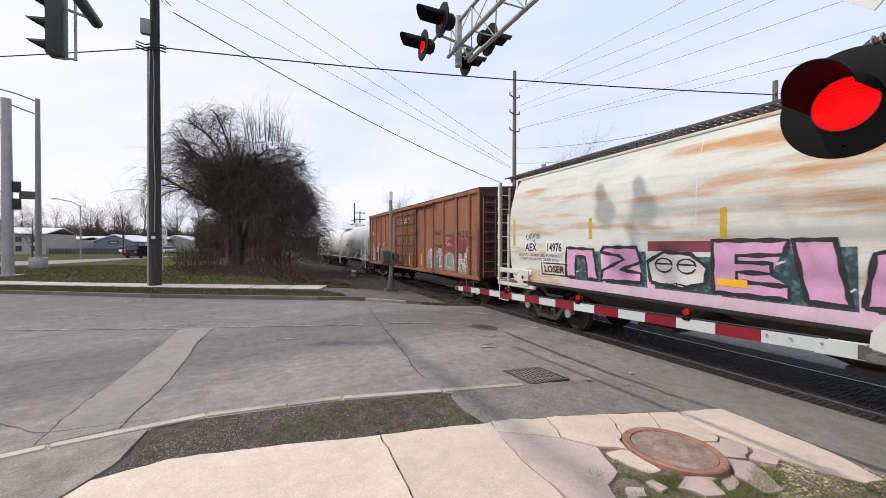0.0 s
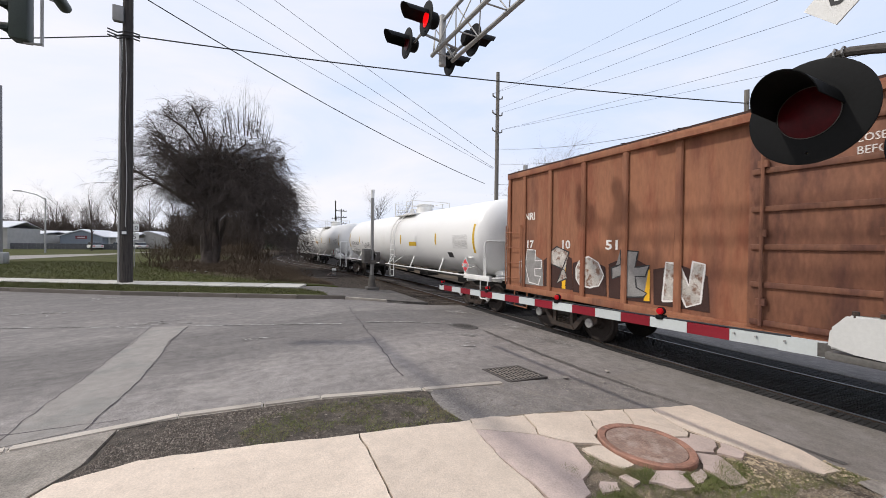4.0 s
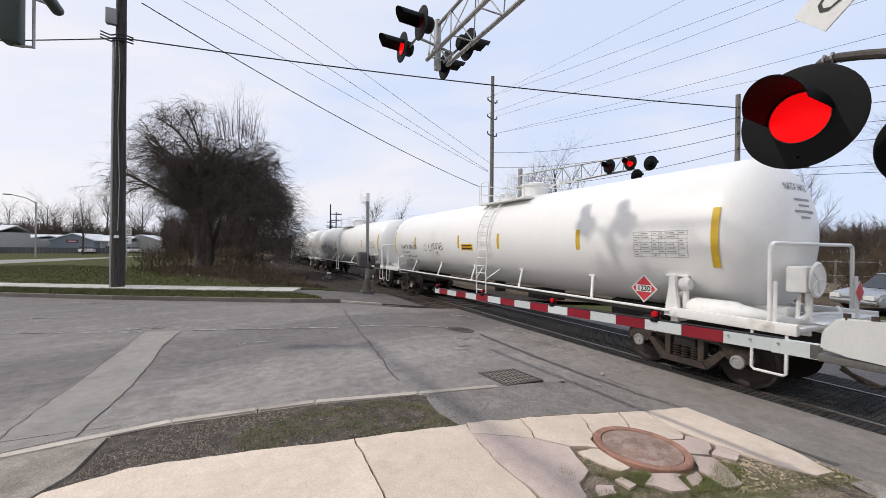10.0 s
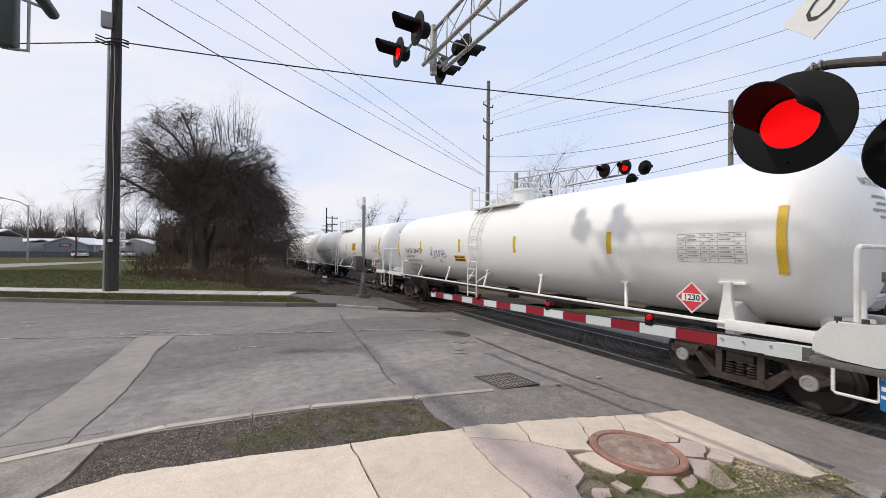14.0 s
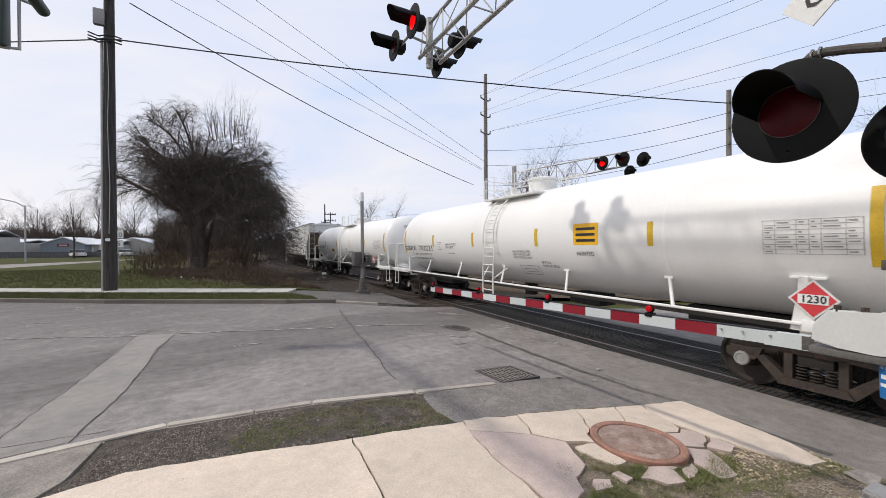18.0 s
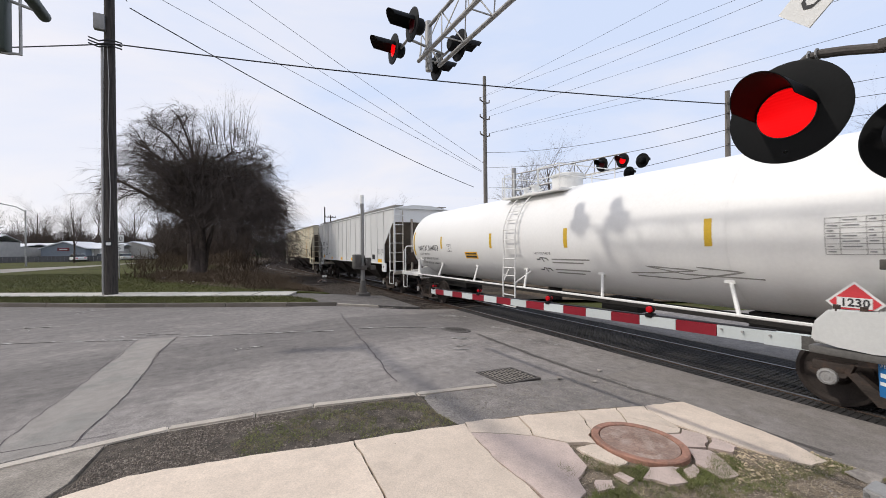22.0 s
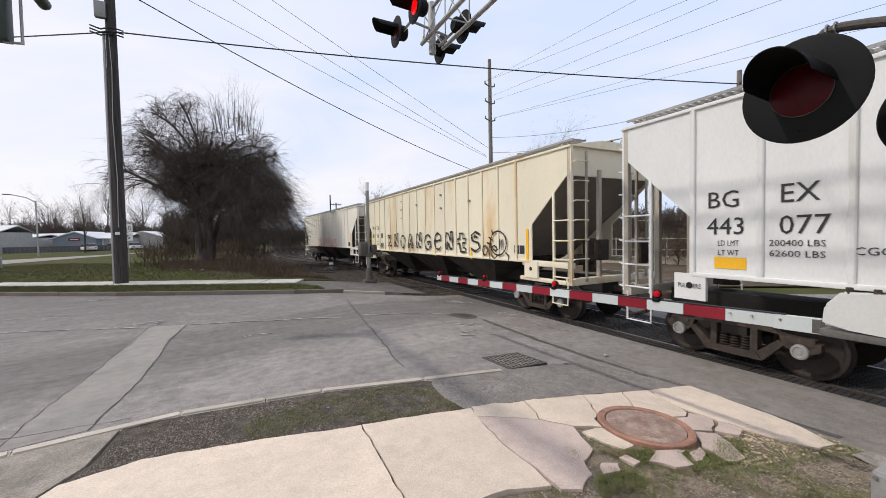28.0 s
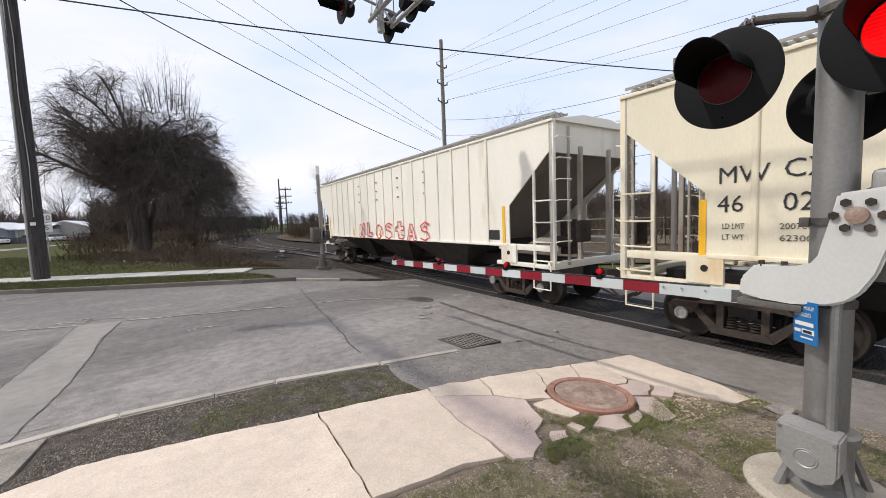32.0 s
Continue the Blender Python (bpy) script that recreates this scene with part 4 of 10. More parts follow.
scatter("grass_tufts", 2200, patchy(in_poly([(2.4, 2.5), (2.8, 2.3), (3.1, 2.2), (3.6, 1.95), (4.0, 2.1), (4.5, 1.7), (2.2, 1.9)], 0.02), 2.4, -0.1), tuft(0.035, 1.0), M["blade_near"], "grass growing in the pavement cracks", "grass", 5)
scatter("grass_tufts", 9000, patchy(in_poly([(-2.1, 2.25), (1.2, 2.2), (2.0, -1.0), (4.9, -1.0), (5.0, -6.0), (-2.0, -6.0)], 0.018), 1.1, -0.1), tuft(0.05, 1.1), M["blade_near"], "patchy grass behind the crossing signal", "grass", 14)
scatter("straw", 2200, patchy(in_poly(YARD, 0.026), 1.4, -0.1, 9.0), tuft(0.02, 3.0), M["straw"], "dry straw and leaf scraps on the grass", "straw", 9)
scatter("gravel", 1500, in_poly([(2.1, 4.5), (5.4, 4.5), (5.4, 3.35), (2.2, 3.75)], 0.01), pebble, M["gravel"], "loose grit on the patched asphalt", "gravel", 12)
scatter("gravel", 900, in_poly([(4.3, 2.3), (5.2, 1.8), (5.2, 1.5), (3.6, 1.7), (4.0, 2.1)], 0.03), pebble, M["straw"], "pale grit at the broken pavement edge", "gravel", 13)
scatter("grass_tufts", 700, in_poly([(0.935, 3.9), (0.98, 3.9), (0.95, 2.35), (0.91, 2.35)], 0.0), tuft(0.03, 0.6), M["twig"], "dry moss in the pavement joint", "grass", 6)
scatter("grass_tufts", 9000, in_poly([(-20.1, 28.2), (-8.1, 20.2), (-4.2, 17.6), (1.4, 14.5), (2.4, 14.0), (2.3, 15.0), (1.6, 16.4), (-5.1, 20.3), (-9.4, 22.9), (-20.6, 30.2)], 0.1), tuft(0.08, 0.7), M["blade"],
        "short grass on the verge", "grass", 7)
scatter("grass_tufts", 15000, in_poly([(-20, 31.6), (-9.0, 24.3), (-4.6, 21.7), (2.2, 17.9), (2.6, 24), (-3.0, 36.0), (-14.0, 44.0), (-24, 42.0)], 0.1), tuft(0.1, 0.7), M["blade"],
        "short grass on the lawn", "grass", 8)

# Iron cover and drain grates.
man = thing("manhole_cover", "large rusty round iron cover in cracked pavement", "manhole cover", at=(*COVER, gz(COVER[0]) + 0.052))
man.rotation_euler = (0, math.atan(0.36 / 4.8 * 0.85), 0)
bm = bmesh.new()
lathe(bm, [(0.36, -0.05), (0.365, 0.012), (0.372, 0.018), (0.425, 0.022), (0.437, 0.012), (0.437, -0.08)], 48)
part("frame_ring", bm, M["rust_ring"], man)
bm = bmesh.new()
lathe(bm, [(0.0, 0.012), (0.33, 0.012), (0.357, 0.008), (0.357, -0.04)], 48)
for i in range(-9, 10):
    for j in range(-9, 10):
        x, y = i * 0.031, j * 0.031
        if x * x + y * y < 0.285 ** 2:
            box(bm, x - 0.01, x + 0.01, y - 0.01, y + 0.01, 0.008, 0.0145 + 0.0025 * math.sin(3.1 * x / 0.3 + 1.0) * math.cos(4.0 * y / 0.3))
part("lid", bm, M["rust_iron"], man, "studded rusty lid")


def grate(x, y, w_, d, turn, bars, crossbars):
    g = thing("drain_grate", "worn iron street drain grate with open slots", "drain grate", group="street drains", at=Matrix.Translation((x, y, gz(x) + 0.012)) @ pose(0, 0, 0, 0, math.degrees(math.atan(0.075 if 2.5 < x < 6.8 else 0)), turn))
    bm = bmesh.new()
    # near-black plate close under the bars, painted as the darkness of the drain
    box(bm, -w_ / 2, w_ / 2, -d / 2, d / 2, -0.008, 0.0)
    part("pit", bm, M["pit"], g, smooth=0)
    bm = bmesh.new()
    for s in (-1, 1):
        box(bm, s * w_ / 2 - 0.02, s * w_ / 2 + 0.02, -d / 2 - 0.02, d / 2 + 0.02, -0.03, 0.008)
        box(bm, -w_ / 2, w_ / 2, s * d / 2 - 0.02, s * d / 2 + 0.02, -0.03, 0.0075)
    part("frame", bm, M["dark_iron"], g)
    for i in range(bars):
        bm = bmesh.new()
        x_ = -w_ / 2 + w_ * (i + 1) / (bars + 1)
        box(bm, x_ - 0.011, x_ + 0.011, -d / 2, d / 2, -0.02, 0.006)
        part("bar", bm, M["grate_iron"], g)
    for i in range(crossbars):
        bm = bmesh.new()
        y_ = -d / 2 + d * (i + 1) / (crossbars + 1)
        box(bm, -w_ / 2, w_ / 2, y_ - 0.009, y_ + 0.009, -0.02, 0.0065)
        part("bar", bm, M["grate_iron"], g)


grate(3.68, 4.9, 0.72, 0.62, 6, 9, 4)
grate(4.57, 13.4, 0.75, 0.5, -20, 9, 3)
bm = bmesh.new()
lathe(bm, [(0.0, 0.01), (0.3, 0.012), (0.33, 0.008), (0.36, 0.012), (0.4, 0.004), (0.4, -0.02)], 32)
for i in range(-6, 7):
    for j in range(-6, 7):
        if math.hypot(i, j) * 0.042 < 0.27:
            box(bm, i * 0.042 - 0.01, i * 0.042 + 0.01, j * 0.042 - 0.01, j * 0.042 + 0.01, 0.008, 0.016)
solo("manhole_cover", bm, M["dark_iron"], "small round iron cover in the street", "manhole cover", at=pose(4.98, 8.88, gz(4.98) + 0.004, 0, 4.3, 0))

# ---- the railway ----
X_TRACK = 8.27


def track_table():
    """Centre line by distance: straight over the crossing, a long left bend, then a right one."""
    rows, x, y, a, u = [], X_TRACK, -150.0, 0.0, -150.0
    while u < 330:
        rows.append((u, x, y, a))
        a += 0.5 * (0 if u < 13 else 1 / 300 if u < 38 else -1 / 125 if u < 120 else 0)
        x, y, u = x - 0.5 * math.sin(a), y + 0.5 * math.cos(a), u + 0.5
    return rows


TRACK = track_table()


def on_track(u):
    i = min(max((u + 150.0) / 0.5, 0), len(TRACK) - 1.001)
    k, s = int(i), i - int(i)
    a, b = TRACK[k], TRACK[k + 1]
    return tuple(p + (q - p) * s for p, q in zip(a, b))[1:]


def swept(profile, u0, u1, step, offset=0.0, side=None):
    """A profile of (across, height) drawn along the track."""
    v, f, n, k = [], [], len(profile), 0
    u = u0
    while u <= u1 + 1e-6:
        x, y, a = on_track(u)
        for px, pz in profile:
            d = px + offset + (side(u) if side else 0.0)
            v.append((x + d * math.cos(a), y + d * math.sin(a), pz))
        if k:
            f += [((k - 1) * n + i, (k - 1) * n + (i + 1) % n, k * n + (i + 1) % n, k * n + i) for i in range(n)]
        u, k = u + step, k + 1
    return v, f


def siding(u):
    return -3.5 * smoothstep(24, 64, u)


RAIL = [(-0.07, -0.17), (0.07, -0.17), (0.07, -0.155), (0.012, -0.13), (0.012, -0.045), (0.035, -0.035), (0.035, -0.002), (-0.035, -0.002), (-0.035, -0.035), (-0.012, -0.045), (-0.012, -0.13), (-0.07, -0.155)]
CAP = [(-0.032, -0.002), (0.032, -0.002), (0.026, 0.001), (-0.026, 0.001)]
railway = thing("railway_track", "rusty steel rails with bright worn tops on a ballasted bed", "railway track", kind="structure")
for s in (-1, 1):
    for nm, prof, mt in (("rail", RAIL, "rail"), ("railhead", CAP, "rail_top")):
        v, f = swept([(px + s * 0.7525, pz + RAIL_TOP) for px, pz in prof], -60, 200, 1.0)
        part(nm, raw(nm, v, f, M[mt]), None, railway)
        v, f = swept([(px + s * 0.7525, pz + RAIL_TOP) for px, pz in prof], 20, 200, 1.0, 0.0, siding)
        part(nm, raw(nm, v, f, M[mt]), None, railway)
v, f = swept([(-2.1, -0.33 + RAIL_TOP), (2.1, -0.33 + RAIL_TOP), (1.75, -0.115 + RAIL_TOP), (-1.75, -0.115 + RAIL_TOP)], 13.2, 200, 1.0)
solo("ballast", raw("ballast", v, f, M["ballast"]), None, "dark crushed stone under the rails", "ballast", kind="structure")
v, f = swept([(-2.1, -0.35 + RAIL_TOP), (2.1, -0.35 + RAIL_TOP), (1.75, -0.119 + RAIL_TOP), (-1.75, -0.119 + RAIL_TOP)], 20, 200, 1.0, 0.0, siding)
solo("ballast", raw("ballast", v, f, M["ballast"]), None, "dark crushed stone under the siding", "ballast", kind="structure")
v, f = swept([(-2.1, -0.33 + RAIL_TOP), (2.1, -0.33 + RAIL_TOP), (1.75, -0.09 + RAIL_TOP), (-1.75, -0.09 + RAIL_TOP)], -60, -5.0, 1.0)
solo("ballast", raw("ballast", v, f, M["ballast"]), None, "dark crushed stone under the rails", "ballast", kind="structure")
shoulder = drape("cinder_bank", [(3.5, 17.3), (5.9, 17.5), (5.9, 13.2), (6.4, 13.0), (8, 13), (12, 13), (12.5, 40), (11, 55), (11.5, 65), (12.6, 72), (16.2, 85), (19, 93), (9, 92), (4, 76), (1.5, 62), (0.6, 46), (1.6, 32), (2.6, 24), (3.2, 19)], -0.124, M["ballast"], 0.5)
tagged(shoulder, "dark cinders and stones beside the track", "cinders", kind="structure")
bm = bmesh.new()
box(bm, -1.3, 1.3, -0.11, 0.11, -0.16, -0.03, 0.01)
sleeper_mesh = mesh_of(bm, "sleeper", M["sleeper"], 0)
for k in range(110):
    u = 13.6 + k * 0.56
    x, y, a = on_track(u)
    part("sleeper", sleeper_mesh, None, railway, at=pose(x, y, RAIL_TOP - 0.07, 0, 0, math.degrees(a)))
for k in range(80):
    u = 24 + k * 0.6
    x, y, a = on_track(u)
    d = siding(u)
    part("sleeper", sleeper_mesh, None, railway, at=pose(x + d * math.cos(a), y + d * math.sin(a), RAIL_TOP - 0.074, 0, 0, math.degrees(a)))
scatter("ballast_stones", 9000, in_poly([(3.7, 17.6), (6.3, 13.4), (7.4, 13.4), (6.9, 24), (5.7, 36), (1.5, 36), (2.6, 24)], -0.118), lambda rng, x, y, z: pebble(rng, x, y, z) if rng.random() < 0.5 else
        ([(x + a * 2.2, y + b * 2.2, z + c * 2.0) for a, b, c in ((0.02, 0, 0), (0, 0.022, 0), (-0.02, 0, 0), (0, -0.02, 0), (0.003, 0.004, 0.018))], [(0, 1, 4), (1, 2, 4), (2, 3, 4), (3, 0, 4)]),
        M["ballast_stone"], "loose stones along the track", "ballast", 21)

# Crossing panels: dark ribbed rubber between and beside the rails.
crossing = thing("crossing_panels", "dark ribbed rubber panels laid between the rails", "level crossing", kind="structure")
for x0, x1, nx in ((-1.17, -0.83, 4), (-0.66, 0.66, 13), (0.83, 1.33, 6)):
    bm = bmesh.new()
    box(bm, x0, x1, -0.46, 0.46, -0.12, -0.012)
    for i in range(nx):
        for j in range(11):
            cx, cy = x0 + (x1 - x0) * (i + 0.5) / nx, -0.46 + 0.92 * (j + 0.5) / 11
            box(bm, cx - 0.036, cx + 0.036, cy - 0.026, cy + 0.026, -0.014, -0.002)
    me = mesh_of(bm, "panel", M["rubber"], 0)
    for k in range(19):
        part("panel", me, None, crossing, at=(X_TRACK, -4.6 + 0.935 * k, RAIL_TOP))
for x0, x1, dz in ((X_TRACK + 1.34, 9.9, 0.007),):
    if x1 - x0 > 0.1:
        side_bed = drape("crossing_bed", [(x0, -5.2), (x1, -5.2), (x1, 13.2), (x0, 13.2)], dz, M["asphalt_dark"], 0.2)
        tagged(side_bed, "dark asphalt beside the crossing panels", "asphalt", kind="structure")


# ---- the train ----
# Cars stand with their rail top centre at the origin; -x is the side towards the pavement, +y the trailing end.
def hx_side(h, r, zc):
    """How far out a tank's skin is at a height."""
    return -math.sqrt(max(0.0, r * r - (h - zc) ** 2))


def sign_text(text, size, y, z, skin, material, parent, width=0.0, lift=0.006, name="lettering", bold=0.0):
    """Lettering on a car's side, its left end at y, reading towards the leading end; skin(h) gives the side's x."""
    me = lettering(text, size, width, bold)
    for v in me.vertices:
        a, b = v.co.x, v.co.y
        v.co = (skin(z + b) - lift, y - a, z + b)
    me.materials.clear()
    me.materials.append(material)
    for word in words_of(me, size):
        part(name, word, None, parent)


def words_of(me, size):
    """The lettering's words as meshes of their own: islands that stand apart by more than a space."""
    n = len(me.vertices)
    root = list(range(n))

    def top(i):
        while root[i] != i:
            root[i] = root[root[i]]
            i = root[i]
        return i
    for e in me.edges:
        root[top(e.vertices[0])] = top(e.vertices[1])
    sets = collections.defaultdict(list)
    for i in range(n):
        sets[top(i)].append(i)
    spans = []
    for ids in sets.values():
        ys, zs = [me.vertices[i].co.y for i in ids], [me.vertices[i].co.z for i in ids]
        spans.append([min(ys), max(ys), sum(zs) / len(zs), ids])
    spans.sort(key=lambda q: -q[1])
    groups = []
    for y0, y1, zc, ids in spans:
        for g in groups:
            if abs(g[2] - zc) < size * 0.75 and g[0] - y1 < size * 0.42:
                g[0] = min(g[0], y0)
                g[3] = g[3] + ids
                break
        else:
            groups.append([y0, y1, zc, ids])
    if len(groups) < 2:
        return [me]
    home = {i: k for k, g in enumerate(groups) for i in g[3]}
    out = []
    for k, g in enumerate(groups):
        new_at = {i: j for j, i in enumerate(g[3])}
        faces = [tuple(new_at[i] for i in p.vertices) for p in me.polygons if home[p.vertices[0]] == k]
        out.append(raw("lettering", [tuple(me.vertices[i].co) for i in g[3]], faces, me.materials[0]))
    return out


def decal(y0, y1, z0, z1, skin, material, parent, name, lift=0.005, label=""):
    bm = bmesh.new()
    k = max(1, int((z1 - z0) / 0.12))
    rows = []
    for i in range(k + 1):
        z = z0 + (z1 - z0) * i / k
        rows.append([bm.verts.new((skin(z) - lift, y, z)) for y in (y0, y1)])
    for a, b in zip(rows, rows[1:]):
        bm.faces.new((a[0], a[1], b[1], b[0]))
    return part(name, bm, material, parent, label, smooth=60)


def strokes(lines, y, z, w, h, thick, skin, material, parent, name="graffiti", lift=0.007, label=""):
    """Sprayed lines, given on a unit square, as ribbons on a car's side."""
    v, f = [], []
    for line in lines:
        fine = []
        for (a0, b0), (a1, b1) in zip(line, line[1:]):
            k = max(1, int(math.hypot((a1 - a0) * w, (b1 - b0) * h) / 0.1))
            fine += [(a0 + (a1 - a0) * i / k, b0 + (b1 - b0) * i / k) for i in range(k)]
        fine.append(line[-1])
        base = len(v)
        for i, (a, b) in enumerate(fine):
            p, q = fine[max(0, i - 1)], fine[min(len(fine) - 1, i + 1)]
            t = Vector(((q[0] - p[0]) * w, (q[1] - p[1]) * h))
            t = t.normalized() if t.length > 1e-6 else Vector((1, 0))
            hw = thick * (0.5 + 0.15 * math.sin(i * 1.7))
            for s in (-1, 1):
                yy, zz = y - a * w + t.y * hw * s, z + b * h + t.x * hw * s
                v.append((skin(zz) - lift, yy, zz))
            if i:
                f.append((base + 2 * i - 2, base + 2 * i - 1, base + 2 * i + 1, base + 2 * i))
    return part(name, raw(name, v, f, material), None, parent, label)


def fill(outline, y, z, w, h, skin, material, parent, name="graffiti", lift=0.004, label=""):
    """A sprayed patch of an outline on a unit square."""
    bm = bmesh.new()
    face = bm.faces.new([bm.verts.new((0, y - a * w, z + b * h)) for a, b in outline])
    bmesh.ops.triangulate(bm, faces=[face])
    z0, z1 = min(v.co.z for v in bm.verts), max(v.co.z for v in bm.verts)
    k = int((z1 - z0) / 0.15)
    for i in range(1, k):
        bmesh.ops.bisect_plane(bm, geom=bm.verts[:] + bm.edges[:] + bm.faces[:], plane_co=(0, 0, z0 + (z1 - z0) * i / k), plane_no=(0, 0, 1))
    for v in bm.verts:
        v.co.x = skin(v.co.z) - lift
    return part(name, bm, material, parent, label, smooth=60)


def wheelset_mesh():
    bm = bmesh.new()
    for s in (-1, 1):
        lathe(bm, [(0.0, s * 0.66), (0.12, s * 0.655), (0.15, s * 0.68), (0.36, s * 0.7), (0.4, s * 0.685), (0.485, s * 0.685), (0.46, s * 0.715), (0.455, s * 0.8),
                   (0.41, s * 0.805), (0.37, s * 0.765), (0.17, s * 0.745), (0.13, s * 0.81), (0.0, s * 0.81)], 28, "X")
    cyl(bm, (-1.02, 0, 0), (1.02, 0, 0), 0.075, seg=12)
    for s in (-1, 1):
        lathe(bm, [(0.0, s * 1.09), (0.085, s * 1.085), (0.115, s * 1.06), (0.115, s * 0.86), (0.0, s * 0.86)], 16, "X")
        for k in range(3):
            a = k * 2.094
            cyl(bm, (s * 1.08, 0.055 * math.cos(a), 0.055 * math.sin(a)), (s * 1.1, 0.055 * math.cos(a), 0.055 * math.sin(a)), 0.016, seg=6)
    return mesh_of(bm, "wheelset", M["wheel"])


def frame_mesh(s):
    """Cast bogie side frame with its window, drawn in (y, z)."""
    bm = bmesh.new()
    outer = [(-1.12, 0.5), (-1.12, 0.6), (-0.72, 0.66), (-0.5, 0.8), (0.5, 0.8), (0.72, 0.66), (1.12, 0.6), (1.12, 0.5), (1.0, 0.43), (0.72, 0.47), (0.42, 0.2), (-0.42, 0.2), (-0.72, 0.47), (-1.0, 0.43)]
    x0, x1 = s * 0.93, s * 1.07
    holes = [[(-0.27, 0.3), (-0.27, 0.66), (0.27, 0.66), (0.27, 0.3)], [(-0.62, 0.58), (-0.4, 0.68), (-0.34, 0.4)], [(0.62, 0.58), (0.34, 0.4), (0.4, 0.68)]]
    prism(bm, outer[0:2] + [(-0.62, 0.68), (-0.66, 0.56), (-0.72, 0.47), (-1.0, 0.43)], x0, x1)
    prism(bm, [(-p, q) for p, q in reversed(outer[0:2] + [(-0.62, 0.68), (-0.66, 0.56), (-0.72, 0.47), (-1.0, 0.43)])], x0, x1)
    prism(bm, [(-0.64, 0.66), (-0.5, 0.8), (0.5, 0.8), (0.64, 0.66), (0.4, 0.68), (-0.4, 0.68)], x0, x1)
    prism(bm, [(-0.7, 0.52), (-0.62, 0.58), (-0.33, 0.32), (-0.33, 0.2), (-0.42, 0.2)], x0, x1)
    prism(bm, [(0.7, 0.52), (0.42, 0.2), (0.33, 0.2), (0.33, 0.32), (0.62, 0.58)], x0, x1)
    prism(bm, [(-0.42, 0.2), (-0.34, 0.31), (0.34, 0.31), (0.42, 0.2)], x0 - s * 0.03, x1 + s * 0.03)
    for y in (-0.3, 0.3):
        box(bm, min(x0, x1), max(x0, x1), y - 0.05, y + 0.05, 0.28, 0.7)
    for y in (-0.89, 0.89):
        box(bm, min(x0, x1) - 0.01, max(x0, x1) + 0.01, y - 0.17, y + 0.17, 0.53, 0.66, 0.02)
    return mesh_of(bm, "side_frame", M["bogie"])


def springs_mesh(s):
    bm = bmesh.new()
    for y in (-0.16, 0.0, 0.16):
        for k in range(5):
            z = 0.325 + k * 0.045
            lathe(bm, [(0.05, z), (0.075, z + 0.012), (0.05, z + 0.024)], 10, "Z", (s * 1.0, y, 0))
    return mesh_of(bm, "springs", M["bogie"])


def bolster_mesh():
    bm = bmesh.new()
    box(bm, -1.05, 1.05, -0.2, 0.2, 0.52, 0.72, 0.02)
    box(bm, -0.6, 0.6, -1.05, 1.05, 0.4, 0.5, 0.02)
    for y in (-1, 1):
        cyl(bm, (-0.8, y * 0.36, 0.45), (0.8, y * 0.36, 0.45), 0.06, seg=8)
        for x in (-0.75, 0.75):
            box(bm, x - 0.06, x + 0.06, y * 0.39 - 0.04, y * 0.39 + 0.04, 0.3, 0.55, 0.01)
    return mesh_of(bm, "bogie", M["under"])


def cap_mesh():
    bm = bmesh.new()
    lathe(bm, [(0.0, -0.02), (0.0, 0.012), (0.03, 0.014), (0.036, 0.006), (0.07, 0.006), (0.08, 0.02), (0.105, 0.016), (0.115, -0.02)], 20, "X")
    return mesh_of(bm, "bearing_cap", M["galv"])


BOGIE = {"wheelset": wheelset_mesh(), "frame": (frame_mesh(-1), frame_mesh(1)), "springs": (springs_mesh(-1), springs_mesh(1)), "bolster": bolster_mesh()}
BOGIE["cap"] = cap_mesh()


def bogie(car, y):
    b = part("bogie", BOGIE["bolster"], None, car, "grimy cast steel bogie", at=(0, y, 0))
    for i in (0, 1):
        part("side_frame", BOGIE["frame"][i], None, b)
        part("springs", BOGIE["springs"][i], None, b)
    for s in (-1, 1):
        part("wheelset", BOGIE["wheelset"], None, b, at=(0, s * 0.89, 0.457))
        for side in (-1, 1):
            part("bearing_cap", BOGIE["cap"], None, b, "pale worn bearing cap", at=Matrix.Translation((side * 1.1, s * 0.89, 0.457)) @ pose(0, 0, 0, 0, 0, 0 if side > 0 else 180))


def coupler(car, y, s):
    bm = bmesh.new()
    box(bm, -0.08, 0.08, min(y, y + s * 0.85), max(y, y + s * 0.85), 0.78, 0.92, 0.015)
    box(bm, -0.17, 0.12, min(y + s * 0.75, y + s * 1.08), max(y + s * 0.75, y + s * 1.08), 0.7, 0.98, 0.04)
    box(bm, 0.02, 0.2, min(y + s * 0.95, y + s * 1.2), max(y + s * 0.95, y + s * 1.2), 0.73, 0.95, 0.04)
    tube(bm, [(-0.35, y + s * 0.1, 0.8), (-0.36, y + s * 0.4, 0.5), (-0.3, y + s * 0.8, 0.35), (-0.2, y + s * 1.15, 0.5)], 0.025)
    part("coupler", bm, M["bogie"], car)


